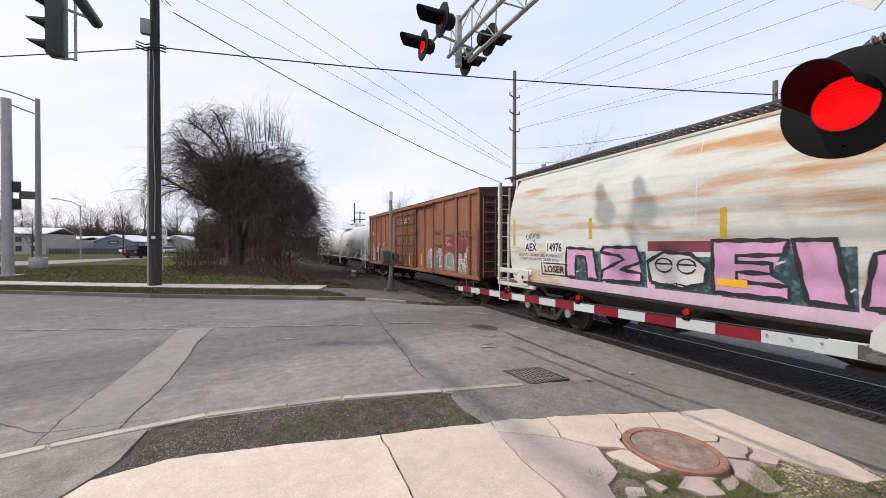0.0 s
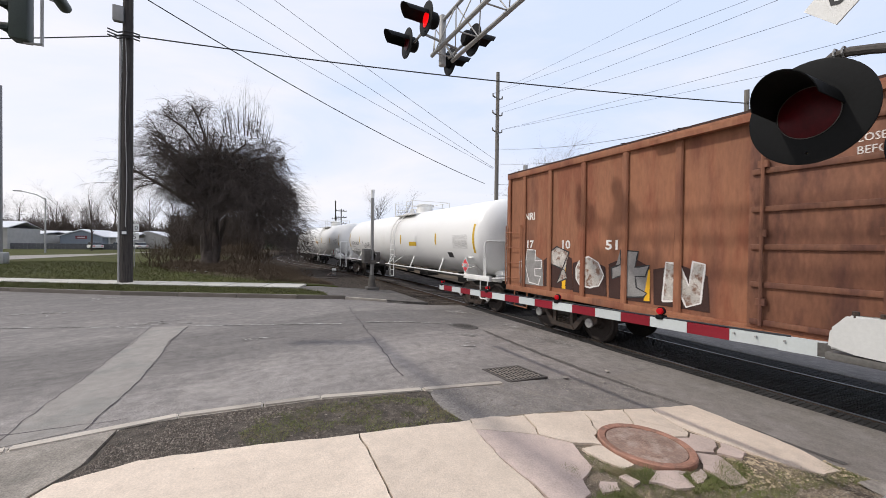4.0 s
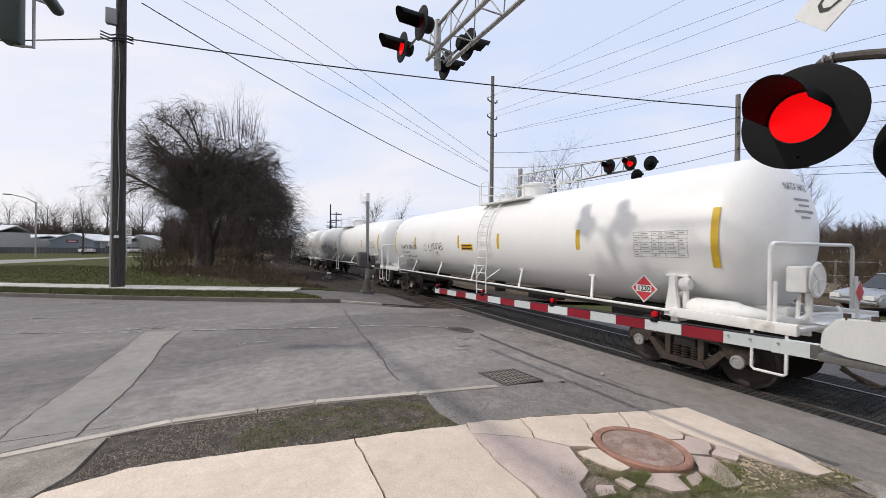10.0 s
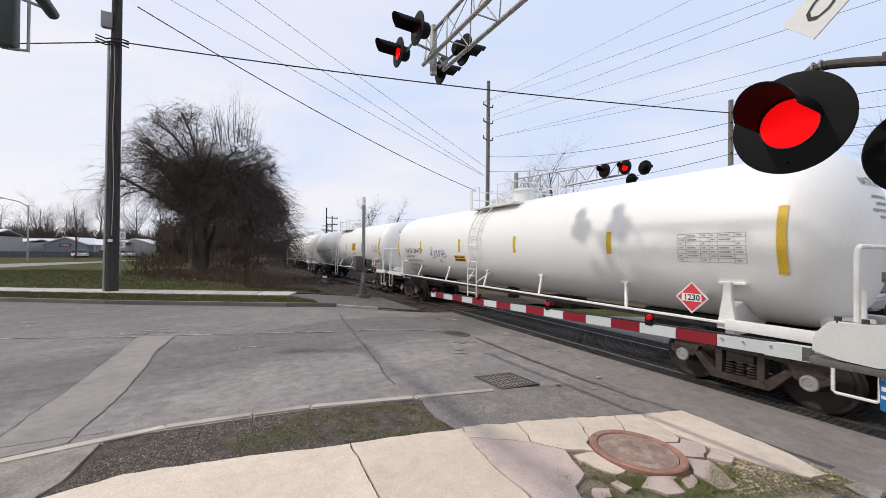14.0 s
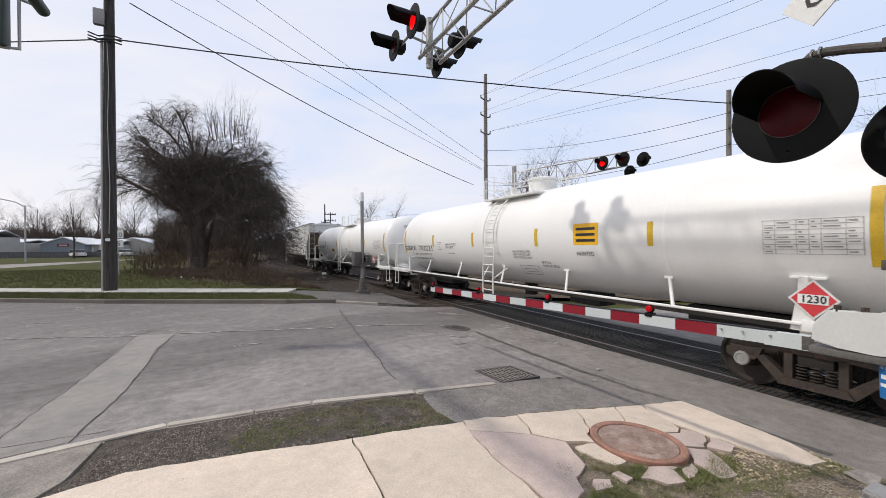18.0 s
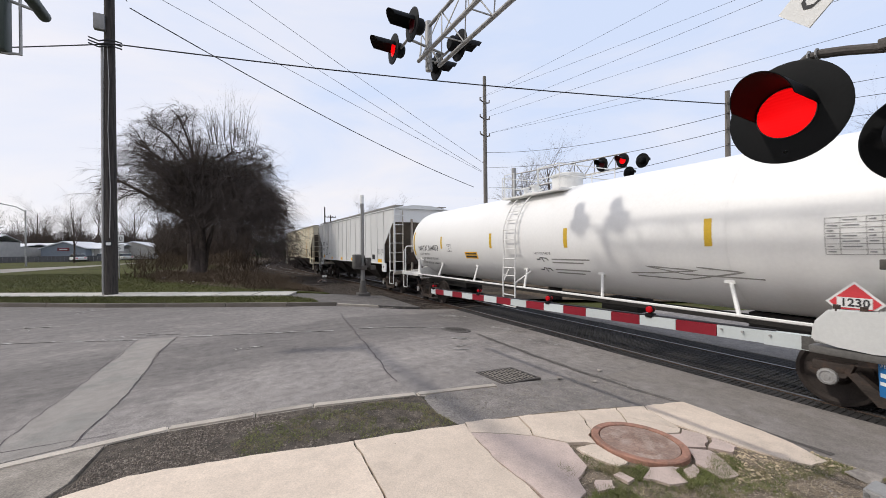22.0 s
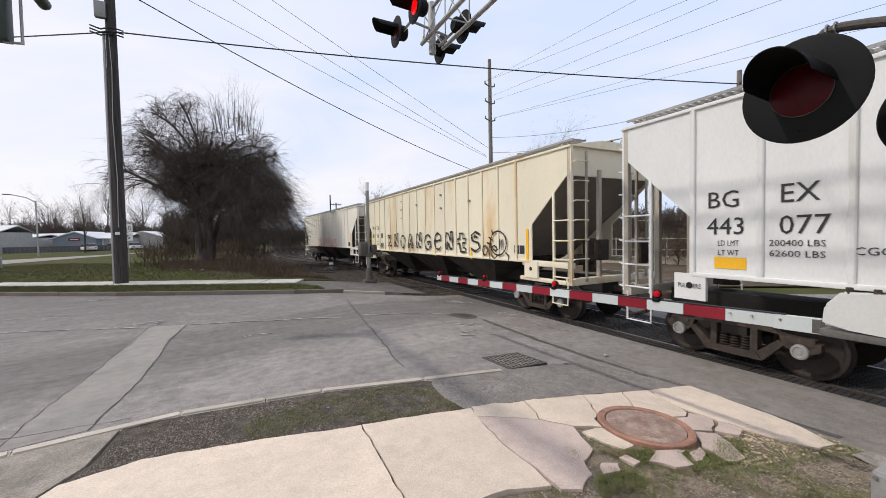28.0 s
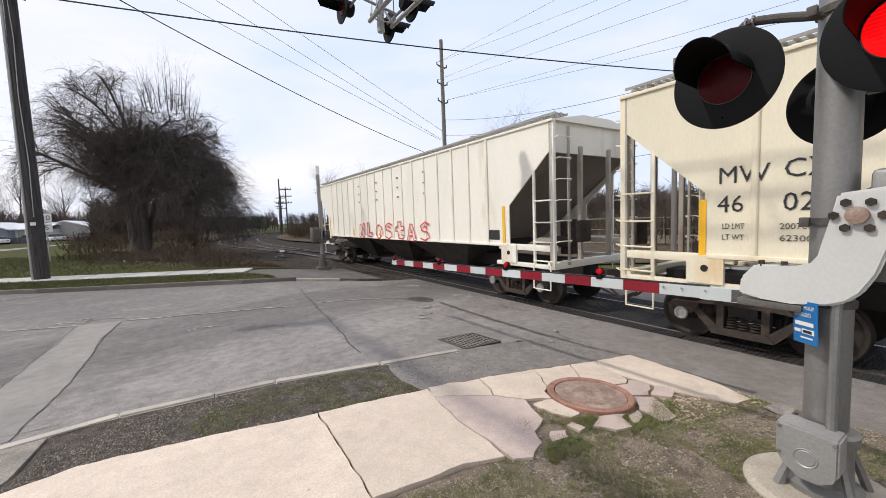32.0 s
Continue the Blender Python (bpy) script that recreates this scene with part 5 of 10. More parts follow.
def tank_car(length, label, ladder_at, placard=1.55, table=1.85, over=0.32, truck=1.05, brake=False, strip_at=3.1):
    """A white pressure-less tank car: shell, stub sills, walkway rails, ladder and top fittings."""
    car = thing("tank_car", label, "tank car", group="train")
    r, zc, h = 1.42, 2.53, length / 2
    e = h + over  # the heads reach past the marked length
    bm = bmesh.new()
    prof = [(r * math.sin(a), -e + 0.72 - 0.72 * math.cos(a)) for a in [math.pi / 2 * i / 12 for i in range(13)]]
    prof += [(r, -e + 0.72 + (2 * e - 1.44) * i / 10) for i in range(1, 10)]
    prof += [(r * math.sin(a), e - 0.72 + 0.72 * math.cos(a)) for a in [math.pi / 2 * (12 - i) / 12 for i in range(13)]]
    lathe(bm, prof, 72, "Y", (0, 0, zc))
    part("tank", bm, M["tank_white"], car, "glossy white cylindrical tank", smooth=50)
    skin = lambda z: hx_side(z, r, zc)
    # weld rings, barely proud
    for y in [-h * 0.62, -h * 0.2, h * 0.22, h * 0.64]:
        bm = bmesh.new()
        lathe(bm, [(r + 0.001, y - 0.02), (r + 0.004, y - 0.01), (r + 0.004, y + 0.01), (r + 0.001, y + 0.02)], 72, "Y", (0, 0, zc))
        part("weld_ring", bm, M["tank_white"], car, smooth=50)
    # stub sills and saddles
    for s in (-1, 1):
        y0, y1 = sorted((s * (h - 3.2), s * (h + 0.75)))
        bm = bmesh.new()
        box(bm, -0.38, 0.38, y0, y1, 0.72, 1.12, 0.02)
        part("stub_sill", bm, M["under"], car)
        ys = s * (h - truck)
        for x in (-1, 1):
            bm = bmesh.new()
            # cradle under the shell and the tapered plate that rises at the side
            prism(bm, [(x * 0.3, 1.0), (x * 1.36, 1.0), (x * 1.36, 1.42), (x * 1.05, 1.52), (x * 0.7, 1.28), (x * 0.3, 1.18)], ys - 0.06, ys + 0.06, swap=True)
            prism(bm, [(ys - 0.14, 1.1), (ys + 0.14, 1.1), (ys + 0.06, 1.62), (ys + 0.05, 1.84), (ys - 0.05, 1.84), (ys - 0.06, 1.62)], min(x * 1.36, x * 1.44), max(x * 1.36, x * 1.44))
            part("saddle", bm, M["white_trim"], car)
            bm = bmesh.new()
            box(bm, min(x * 1.14, x * 1.3), max(x * 1.14, x * 1.3), ys - 0.2, ys + 0.2, 1.8, 1.84, 0.006)
            part("saddle_cap", bm, M["white_trim"], car)
            bm = bmesh.new()
            q0, q1 = sorted((ys, s * (h + 0.75)))
            box(bm, min(x * 1.39, x * 1.5), max(x * 1.39, x * 1.5), q0, q1, 1.1, 1.26, 0.012)
            part("end_channel", bm, M["white_trim"], car)
            yy = s * (h + 0.42)
            bm = bmesh.new()
            tube(bm, [(x * 1.47, yy - 0.21, 1.12), (x * 1.48, yy - 0.21, 0.55), (x * 1.48, yy - 0.18, 0.52), (x * 1.48, yy + 0.18, 0.52), (x * 1.48, yy + 0.21, 0.55), (x * 1.47, yy + 0.21, 1.12)], 0.02)
            part("step", bm, M["white_trim"], car)
        bm = bmesh.new()
        box(bm, -1.39, 1.39, min(s * (e + 0.03), s * (h + 0.75)), max(s * (e + 0.03), s * (h + 0.75)), 1.14, 1.2, 0.01)
        for k in range(-2, 3):
            box(bm, k * 0.5 - 0.04, k * 0.5 + 0.04, min(s * (h - 0.3), s * (h + 0.72)), max(s * (h - 0.3), s * (h + 0.72)), 1.06, 1.139)
        part("end_platform", bm, M["white_trim"], car)
        bm = bmesh.new()
        ye = s * (h + 0.42)
        tube(bm, [(-1.46, ye, 1.2), (-1.46, ye, 2.28), (-1.43, ye, 2.36), (-1.36, ye, 2.4), (1.36, ye, 2.4), (1.43, ye, 2.36), (1.46, ye, 2.28), (1.46, ye, 1.2)], 0.03, 8)
        part("end_railing", bm, M["white_trim"], car)
        for x, y_, z_ in ((-1.44, s * (h + 0.68), 2.2), (1.44, s * (h + 0.68), 2.2)):
            bm = bmesh.new()
            tube(bm, [(x, y_, 1.2), (x, y_, z_), (x, y_ - s * 0.1, z_ + 0.03), (x, y_ - s * 0.26, z_ + 0.03)] if s > 0 else [(x, y_ + 0.2, 1.2), (x, y_ + 0.2, 1.85)], 0.026)
            part("grab_post", bm, M["white_trim"], car)
        bm = bmesh.new()
        box(bm, -0.62, -0.3, min(s * (h - 0.2), s * (h + 0.3)), max(s * (h - 0.2), s * (h + 0.3)), 1.2, 1.38, 0.02)
        tube(bm, [(-1.1, s * (h + 0.6), 1.26), (-0.4, s * (h + 0.5), 1.3), (0.6, s * (h + 0.55), 1.26), (1.1, s * (h + 0.35), 1.3)], 0.03)
        part("brake_rigging", bm, M["white_trim"], car)
        # placard on the end
        bm = bmesh.new()
        for q, m_ in ((0.2, 0), (0.172, 1)):
            c = Vector((0.75, s * (h + 0.72 + 0.006 * m_), 1.62))
            f = bm.faces.new([bm.verts.new(c + Vector((q * math.cos(k * math.pi / 2), 0, q * math.sin(k * math.pi / 2)))) for k in range(4)])
            f.material_index = m_
        part("placard", bm, [M["sign_white"], M["placard"]], car, "red diamond hazard placard", smooth=0)
        bm = bmesh.new()
        box(bm, 0.72, 0.78, min(s * (h + 0.68), s * (h + 0.71)), max(s * (h + 0.68), s * (h + 0.71)), 1.19, 1.62)
        part("placard_stand", bm, M["white_trim"], car)
        bogie(car, s * (h - truck))
        coupler(car, s * (h + 0.55), s)
    # walkway rods along both sides, on struts
    for x in (-1, 1):
        bm = bmesh.new()
        tube(bm, [(x * 1.48, -h + truck, 1.2), (x * 1.48, h - truck, 1.2)], 0.026)
        part("side_rail", bm, M["white_trim"], car)
        bm = bmesh.new()
        box(bm, x * 1.3 - 0.03, x * 1.3 + 0.03, -h + truck, h - truck, 1.08, 1.16)
        part("sill_strip", bm, M["under"], car)
        for k in range(5):
            y = -h + 2.9 + (length - 5.8) * k / 4
            bm = bmesh.new()
            cyl(bm, (x * 1.48, y - 0.08, 1.19), (x * 1.13, y + 0.2, 1.68), 0.032, seg=8)
            box(bm, x * 1.13 - 0.04, x * 1.13 + 0.04, y + 0.12, y + 0.28, 1.66, 1.71)
            part("strut", bm, M["white_trim"], car)
    # bottom outlet, brake gear
    bm = bmesh.new()
    cyl(bm, (0, 0.3, 1.2), (0, 0.3, 0.75), 0.2, seg=16)
    box(bm, -0.3, 0.3, -2.6, -1.6, 0.75, 1.05, 0.03)
    tube(bm, [(0.3, -h + 3, 0.95), (0.3, h - 3, 0.95)], 0.03)
    part("outlet_valve", bm, M["under"], car)
    if brake:
        bm = bmesh.new()
        yb = -(h + 0.62)
        lathe(bm, [(0.2, yb), (0.25, yb - 0.02), (0.28, yb), (0.25, yb + 0.02), (0.2, yb)], 20, "Y", (-0.5, 0, 1.85))
        for k in range(5):
            a = k * 1.2566
            cyl(bm, (-0.5, yb, 1.85), (-0.5 + 0.25 * math.cos(a), yb, 1.85 + 0.25 * math.sin(a)), 0.014, seg=5)
        part("brake_wheel", bm, M["white_trim"], car)
        bm = bmesh.new()
        box(bm, -0.75, -0.28, yb + 0.04, yb + 0.3, 1.65, 2.05, 0.03)
        cyl(bm, (-0.5, yb + 0.1, 1.65), (-0.5, yb + 0.1, 1.08), 0.05, seg=8)
        cyl(bm, (-0.75, yb + 0.15, 1.08), (-0.55, yb + 0.2, 1.62), 0.03, seg=6)
        part("brake_stand", bm, M["white_trim"], car)
        bm = bmesh.new()
        lathe(bm, [(0.0, -h - 0.2), (0.15, -h + 0.78), (0.19, -h + 0.88), (0.19, -h + 1.5), (0.15, -h + 1.6), (0.0, -h + 1.63)], 18, "Y", (-1.2, -0.75, 1.27))
        part("air_reservoir", bm, M["white_trim"], car)
        bm = bmesh.new()
        lathe(bm, [(0.0, -h + 0.78), (0.1, -h + 0.8), (0.13, -h + 0.88), (0.1, -h + 0.96), (0.0, -h + 0.98)], 14, "Y", (-1.3, 0, 1.68))
        cyl(bm, (-1.3, -h + 0.88, 1.26), (-1.3, -h + 0.88, 1.58), 0.05, seg=8)
        part("air_valve", bm, M["white_trim"], car)
    # ladder over the side, platform and manway on top
    bm = bmesh.new()
    y0, wl_ = ladder_at, 0.27
    for s in (-1, 1):
        pts = [(-1.52, y0 + s * wl_, 0.62), (-1.53, y0 + s * wl_, 1.4)] + [(-(r + 0.1) * math.cos(a), y0 + s * wl_, zc + (r + 0.1) * math.sin(a)) for a in [-0.2 + 1.45 * i / 12 for i in range(13)]]
        tube(bm, pts, 0.024)
        tube(bm, [(-1.53, y0 + s * wl_, 1.3), (-1.15, y0 + s * 0.5, 1.62)], 0.022)
    stairs = part("ladder", bm, M["white_trim"], car, "white ladder over the tank's side")
    bm = bmesh.new()
    cyl(bm, (0, -wl_, 0), (0, wl_, 0), 0.015, seg=6)
    rung = mesh_of(bm, "rung", M["white_trim"])
    for a in [-0.75 + 0.185 * i for i in range(11)]:
        rr = r + 0.1
        p = (-1.53, zc + rr * math.sin(a)) if a < -0.2 else (-rr * math.cos(a), zc + rr * math.sin(a))
        part("rung", rung, None, stairs, at=(p[0], y0, p[1]))
    for z in (0.63, 0.95):
        part("rung", rung, None, stairs, at=(-1.52, y0, z))
    top = zc + r
    bm = bmesh.new()
    lathe(bm, [(0.42, top - 0.12), (0.42, top + 0.3), (0.46, top + 0.31), (0.46, top + 0.37), (0.3, top + 0.42), (0.0, top + 0.43)], 24, "Z", (0, y0 - 0.75, 0))
    part("manway", bm, M["white_trim"], car)
    for x, y in ((-0.15, 0.5), (0.2, 0.75), (0.0, 1.05)):
        bm = bmesh.new()
        lathe(bm, [(0.07, top - 0.1), (0.07, top + 0.22), (0.11, top + 0.225), (0.11, top + 0.27), (0.0, top + 0.275)], 10, "Z", (x, y0 + y, 0))
        part("valve", bm, M["white_trim"], car)
    bm = bmesh.new()
    for x in (-0.85, 0.85):
        box(bm, x - 0.22, x + 0.22, y0 - 1.5, y0 + 0.9, top - 0.2, top - 0.16)
    for y in (y0 - 1.5, y0 + 0.75):
        box(bm, -1.05, 1.05, y - 0.02, y + 0.16, top - 0.17, top - 0.13)
    part("top_platform", bm, M["white_trim"], car)
    bm = bmesh.new()
    for x in (-1.04, 1.04):
        for y in (-1.5, -0.7, 0.9):
            cyl(bm, (x, y0 + y, top - 0.2), (x, y0 + y, top + 0.48), 0.017, seg=6)
        for z in (0.18, 0.48):
            cyl(bm, (x, y0 - 1.5, top + z), (x, y0 + (-0.7 if x < 0 else 0.9), top + z), 0.015, seg=6)
    tube(bm, [(-1.04, y0 + 0.35, top - 0.2), (-1.04, y0 + 0.35, top + 0.55), (-1.04, y0 + 0.8, top + 0.55), (-1.04, y0 + 0.8, top - 0.2)], 0.016)
    for y in (-1.5, 0.9):
        for z in (0.18, 0.48):
            cyl(bm, (-1.04, y0 + y, top + z), (1.04, y0 + y, top + z), 0.015, seg=6)
    part("platform_railing", bm, M["white_trim"], car)
    # yellow reflective strips, data panel
    for y in (-h + 0.36, -h + 3.3, -0.19 * h, 0.2 * h, h - strip_at, h - 0.5):
        tall = 1.0 if abs(y) > h - 0.6 else 0.46
        if not (ladder_at < 0 and 1.4 < y < 2.0):
            decal(y - 0.06, y + 0.06, 2.5 - tall / 2, 2.5 + tall / 2, skin, M["stripe"], car, "reflective_strip")
    bars = []
    for k in range(8):
        bars.append([(0.0, k / 7), (1.0, k / 7)])
    for a in (0, 0.14, 0.37, 0.5, 0.62, 0.85, 1.0):
        bars.append([(a, 0), (a, 1)])
    tagged(strokes(bars, -h + table, 2.15, 1.05, 0.48, 0.006, skin, M["hop_hatch"], car, "data_table"), "faint printed table", kind="stuff")
    prints = []
    for k in range(7):
        for a0, a1 in ((0.02, 0.12), (0.16, 0.33), (0.39, 0.47), (0.52, 0.6), (0.64, 0.82), (0.87, 0.97)):
            if (k * 5 + int(a0 * 100)) % 4:
                prints.append([(a0, (k + 0.5) / 7), (a1 - 0.02 * ((k + int(a0 * 50)) % 3), (k + 0.5) / 7)])
    tagged(strokes(prints, -h + table, 2.15, 1.05, 0.48, 0.014, skin, M["print_grey"], car, "table_print"), kind="stuff")
    if placard:
        for y in (-h + placard,):
            bm = bmesh.new()
            for a, m_ in ((0.27, 0), (0.235, 1)):
                c = Vector((-1.5 - 0.006 * m_, y, 1.55))
                f = bm.faces.new([bm.verts.new(c + Vector((0, a * math.cos(k * math.pi / 2), a * math.sin(k * math.pi / 2)))) for k in range(4)])
                f.material_index = m_
            part("placard", bm, [M["sign_white"], M["placard"]], car, "red diamond hazard placard", smooth=0)
            decal(y - 0.16, y + 0.16, 1.485, 1.615, lambda z: -1.508, M["sign_white"], car, "placard_panel")
            bm = bmesh.new()
            box(bm, -1.49, -1.1, y - 0.04, y + 0.04, 1.52, 1.58)
            part("placard_bracket", bm, M["white_trim"], car)
            sign_text("1230", 0.1, y + 0.13, 1.505, lambda z: -1.508, M["letter"], car, 0.27, bold=0.004)
    return car, skin


TAG = [[(0.1, 0.75), (0.02, 0.5), (0.08, 0.15), (0.22, 0.25)], [(0.3, 0.7), (0.22, 0.45), (0.3, 0.2), (0.38, 0.5), (0.3, 0.72), (0.45, 0.8)], [(0.42, 0.75), (0.45, 0.3), (0.55, 0.45), (0.56, 0.8)],
       [(0.58, 0.3), (0.6, 0.75), (0.7, 0.85), (0.74, 0.35)], [(0.78, 0.5), (0.95, 0.62), (0.9, 0.85), (0.78, 0.7), (0.8, 0.25), (1.0, 0.35), (0.98, 0.5)], [(0.5, 0.1), (0.56, -0.1), (0.62, 0.15), (0.66, -0.2)]]


def tank_marks(car, skin, h, mark, number, lines, start, tag=None, panel=None, raised=0.0, size=0.215, wide=1.85):
    """Reporting marks at the trailing end and what is sprayed or pasted beside them."""
    y, e = start, h + (0.4 if h > 8.5 else 0.32)
    broad = wide > 2.0
    sign_text(mark + ("  " if broad else " ") + number, size, y, 2.11 if broad else 2.2, skin, M["letter"], car, wide, bold=0.003)
    y = y - 0.75 if broad else y
    for k, (text, size, width) in enumerate(lines):
        sign_text(text, size, y - (0.0 if k == 0 else 0.05), 2.02 - 0.185 * k - (0.1 if broad else 0.0), skin, M["letter"], car, width)
    strokes([[(0, 0), (1, 0), (1, 1), (0, 1), (0, 0)]], y - 2.6, 2.16, 0.3, 0.27, 0.009, skin, M["letter"], car, "plate_box")
    sign_text("PLATE", 0.045, y - 2.66, 2.34, skin, M["letter"], car, 0.18)
    sign_text("C", 0.1, y - 2.71, 2.2, skin, M["letter"], car)
    if tag:
        strokes(TAG, y - tag[0], 1.92 + 0.5 * raised, tag[1], 0.5, 0.03, skin, M[tag[2]], car, "graffiti", label="sprayed tag")
    if panel:
        decal(y - panel - 0.78, y - panel, 1.93 + raised, 2.15 + raised, skin, M["amber"], car, "emergency_panel", label="yellow notice panel")
        for z, q in ((2.09 + raised, 0.02), (1.995 + raised, 0.03)):
            decal(y - panel - 0.72, y - panel - 0.06, z - q, z + q, skin, M["letter"], car, "notice_bar", 0.008)
    # the mark on the leading head
    me = lettering(mark + " " + number, 0.13, 0.95)
    for v in me.vertices:
        a, b = v.co.x, v.co.y
        ang = (a - 0.55) / 1.42
        x, z = 1.42 * math.sin(ang) * 0.75 - 0.02, 3.3 + b
        rr = min(0.995, math.hypot(x, z - 2.53) / 1.42)
        v.co = (x, -e + 0.72 - 0.72 * math.sqrt(1 - rr * rr) - 0.008, z)
    me.materials.clear()
    me.materials.append(M["letter"])
    part("lettering", me, None, car)
    for k, wid in enumerate((0.5, 0.36, 0.62, 0.3)):
        z = 3.14 - 0.1 * k
        v, f = [], []
        for i in range(9):
            x = -wid / 2 + wid * i / 8 - 0.02
            for zz in (z - 0.02, z + 0.02):
                rr = min(0.995, math.hypot(x, zz - 2.53) / 1.42)
                v.append((x, -e + 0.72 - 0.72 * math.sqrt(1 - rr * rr) - 0.006, zz))
            if i:
                f.append((2 * i - 2, 2 * i - 1, 2 * i + 1, 2 * i))
        part("writing_bar", raw("writing_bar", v, f, M["print_grey"]), None, car)


def ladder(bm, x, y, z0, z1, half, rungs, along="y", r=0.02):
    for s in (-1, 1):
        a, b = ((x, y + s * half), (x, y + s * half)) if along == "y" else ((x + s * half, y), (x + s * half, y))
        cyl(bm, (*a, z0), (*b, z1), r, seg=6)
    for k in range(rungs):
        z = z0 + (z1 - z0) * (k + 0.5) / rungs
        a, b = ((x, y - half), (x, y + half)) if along == "y" else ((x - half, y), (x + half, y))
        cyl(bm, (*a, z), (*b, z), r * 0.7, seg=6)


def hopper_car(length, label, paint, shade, posts, curved=False, walkway="hop_hatch", cut=1.4, span=6.4, beam=True):
    """A covered hopper: ribbed sides, cut-away ends over slope sheets, chutes below, a running board on the roof."""
    car = thing("hopper_car", label, "hopper car", group="train")
    h, eave, low, half = length / 2, 4.29, (1.2 if curved else 1.52), 1.55
    paint, shade = M[paint], M[shade]

    def skin(z):
        if not curved:
            return -half
        u = (z - 2.75) / 1.6
        return -half + (0.42 if u > 0 else 0.1) * max(0.0, abs(u) - 0.15) ** 2.2

    zs = [low + (eave - low) * k / 14 for k in range(15)]
    inset = 0.72 if curved else 0.0  # cut: how far the slope sheets cut in

    def end_at(z):
        if curved:
            return h - inset - 0.25 * max(0.0, abs(z - 2.6) / 1.7) ** 3
        return h - (cut * min(1.0, max(0.0, (3.75 - z) / 1.24)))

    for sx in (-1, 1):
        bm = bmesh.new()
        rows = [[bm.verts.new((-sx * skin(z) - sx * d, s * end_at(z), z)) for d, s in ((0, -1), (0, 1), (0.03, 1), (0.03, -1))] for z in zs]
        for a, b in zip(rows, rows[1:]):
            for i in range(4):
                bm.faces.new((a[i], a[(i + 1) % 4], b[(i + 1) % 4], b[i]))
        bm.faces.new(rows[0])
        bm.faces.new(rows[-1])
        part("side_sheet", bm, paint, car)
        for k in range(0 if curved else posts):
            y = span * (2 * k / (posts - 1) - 1)
            lo = low
            for z in zs:
                if end_at(z) + 0.02 < abs(y):
                    lo = max(lo, z + 0.15)
            if lo > 3.6 or curved:
                continue
            bm = bmesh.new()
            x = sx * half
            prism(bm, [(y - 0.045, lo), (y + 0.045, lo), (y + 0.045, eave), (y - 0.045, eave)], x, x + sx * 0.035)
            bmesh.ops.bevel(bm, geom=[e for e in bm.edges if abs(e.verts[0].co.z - e.verts[1].co.z) > 0.5], offset=0.018, segments=1, affect="EDGES")
            part("side_post", bm, paint, car)
        bm = bmesh.new()
        xe = -skin(eave) * sx
        box(bm, min(xe, xe + sx * 0.036), max(xe, xe + sx * 0.036), -h + inset, h - inset, eave - 0.03, eave + 0.025, 0.006)
        part("top_chord", bm, paint, car)
        bm = bmesh.new()
        box(bm, min(sx * half, sx * (half + 0.036)), max(sx * half, sx * (half + 0.036)), -h + cut + 0.05, h - cut - 0.05, low - 0.025, low + 0.045, 0.008)
        part("side_sill", bm, M["under"] if curved else paint, car)
    bm = bmesh.new()
    he = h - inset
    xe = -skin(eave)
    prism(bm, [(-xe, eave), (-xe, eave + 0.02), (-0.5, eave + 0.2), (0.5, eave + 0.2), (xe, eave + 0.02), (xe, eave)], -he, he, swap=True)
    part("roof", bm, paint, car)
    # running board: grating strips on brackets
    bm = bmesh.new()
    for x in ((-1.24, 1.24) if not curved else (-1.1, 1.1)):
        for k in range(int(length / 0.13)):
            y = -h + 0.05 + k * 0.13
            box(bm, x - 0.2, x + 0.2, y, y + 0.045, eave + 0.15, eave + 0.175)
        for e in (-0.2, 0.0, 0.2):
            box(bm, x + e - 0.012, x + e + 0.012, -h + 0.03, h - 0.03, eave + 0.14, eave + 0.185)
        for k in range(8):
            y = -h + 0.4 + (length - 0.8) * k / 7
            box(bm, x - 0.2, x - 0.16, y - 0.03, y + 0.03, eave + 0.0, eave + 0.15)
    part("running_board", bm, M[walkway], car)
    for k in range(6):
        y = -h * 0.8 + length * 0.8 * k / 5
        bm = bmesh.new()
        box(bm, -0.35, 0.35, y - 0.9, y + 0.9, eave + 0.15, eave + 0.25, 0.03)
        part("roof_hatch", bm, M["hop_hatch"], car)
    # ends
    for s in (-1, 1):
        bm = bmesh.new()
        ya, yb = (s * (h - 0.12), s * (h - 3.1)) if not curved else (s * (h - inset - 0.02), s * (h - inset - 1.3))
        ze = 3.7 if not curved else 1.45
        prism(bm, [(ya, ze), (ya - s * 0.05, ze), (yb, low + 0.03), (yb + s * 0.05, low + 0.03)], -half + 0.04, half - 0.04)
        # shade holds the sheet's shadow in its colour
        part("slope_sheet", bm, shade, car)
        bm = bmesh.new()
        if curved:
            prism(bm, [(-(half - 0.2), low + 0.1), (-half + 0.03, 2.2), (-half + 0.03, 3.3), (skin(eave), eave), (-skin(eave), eave), (half - 0.03, 3.3), (half - 0.03, 2.2), (half - 0.2, low + 0.1)],
                  min(s * (h - inset - 0.05), s * (h - inset + 0.01)), max(s * (h - inset - 0.05), s * (h - inset + 0.01)), swap=True)
        else:
            box(bm, -half + 0.02, half - 0.02, min(s * (h - 0.16), s * (h - 0.1)), max(s * (h - 0.16), s * (h - 0.1)), 3.62, eave, 0.0)
        part("end_sheet", bm, paint, car)
        bm = bmesh.new()
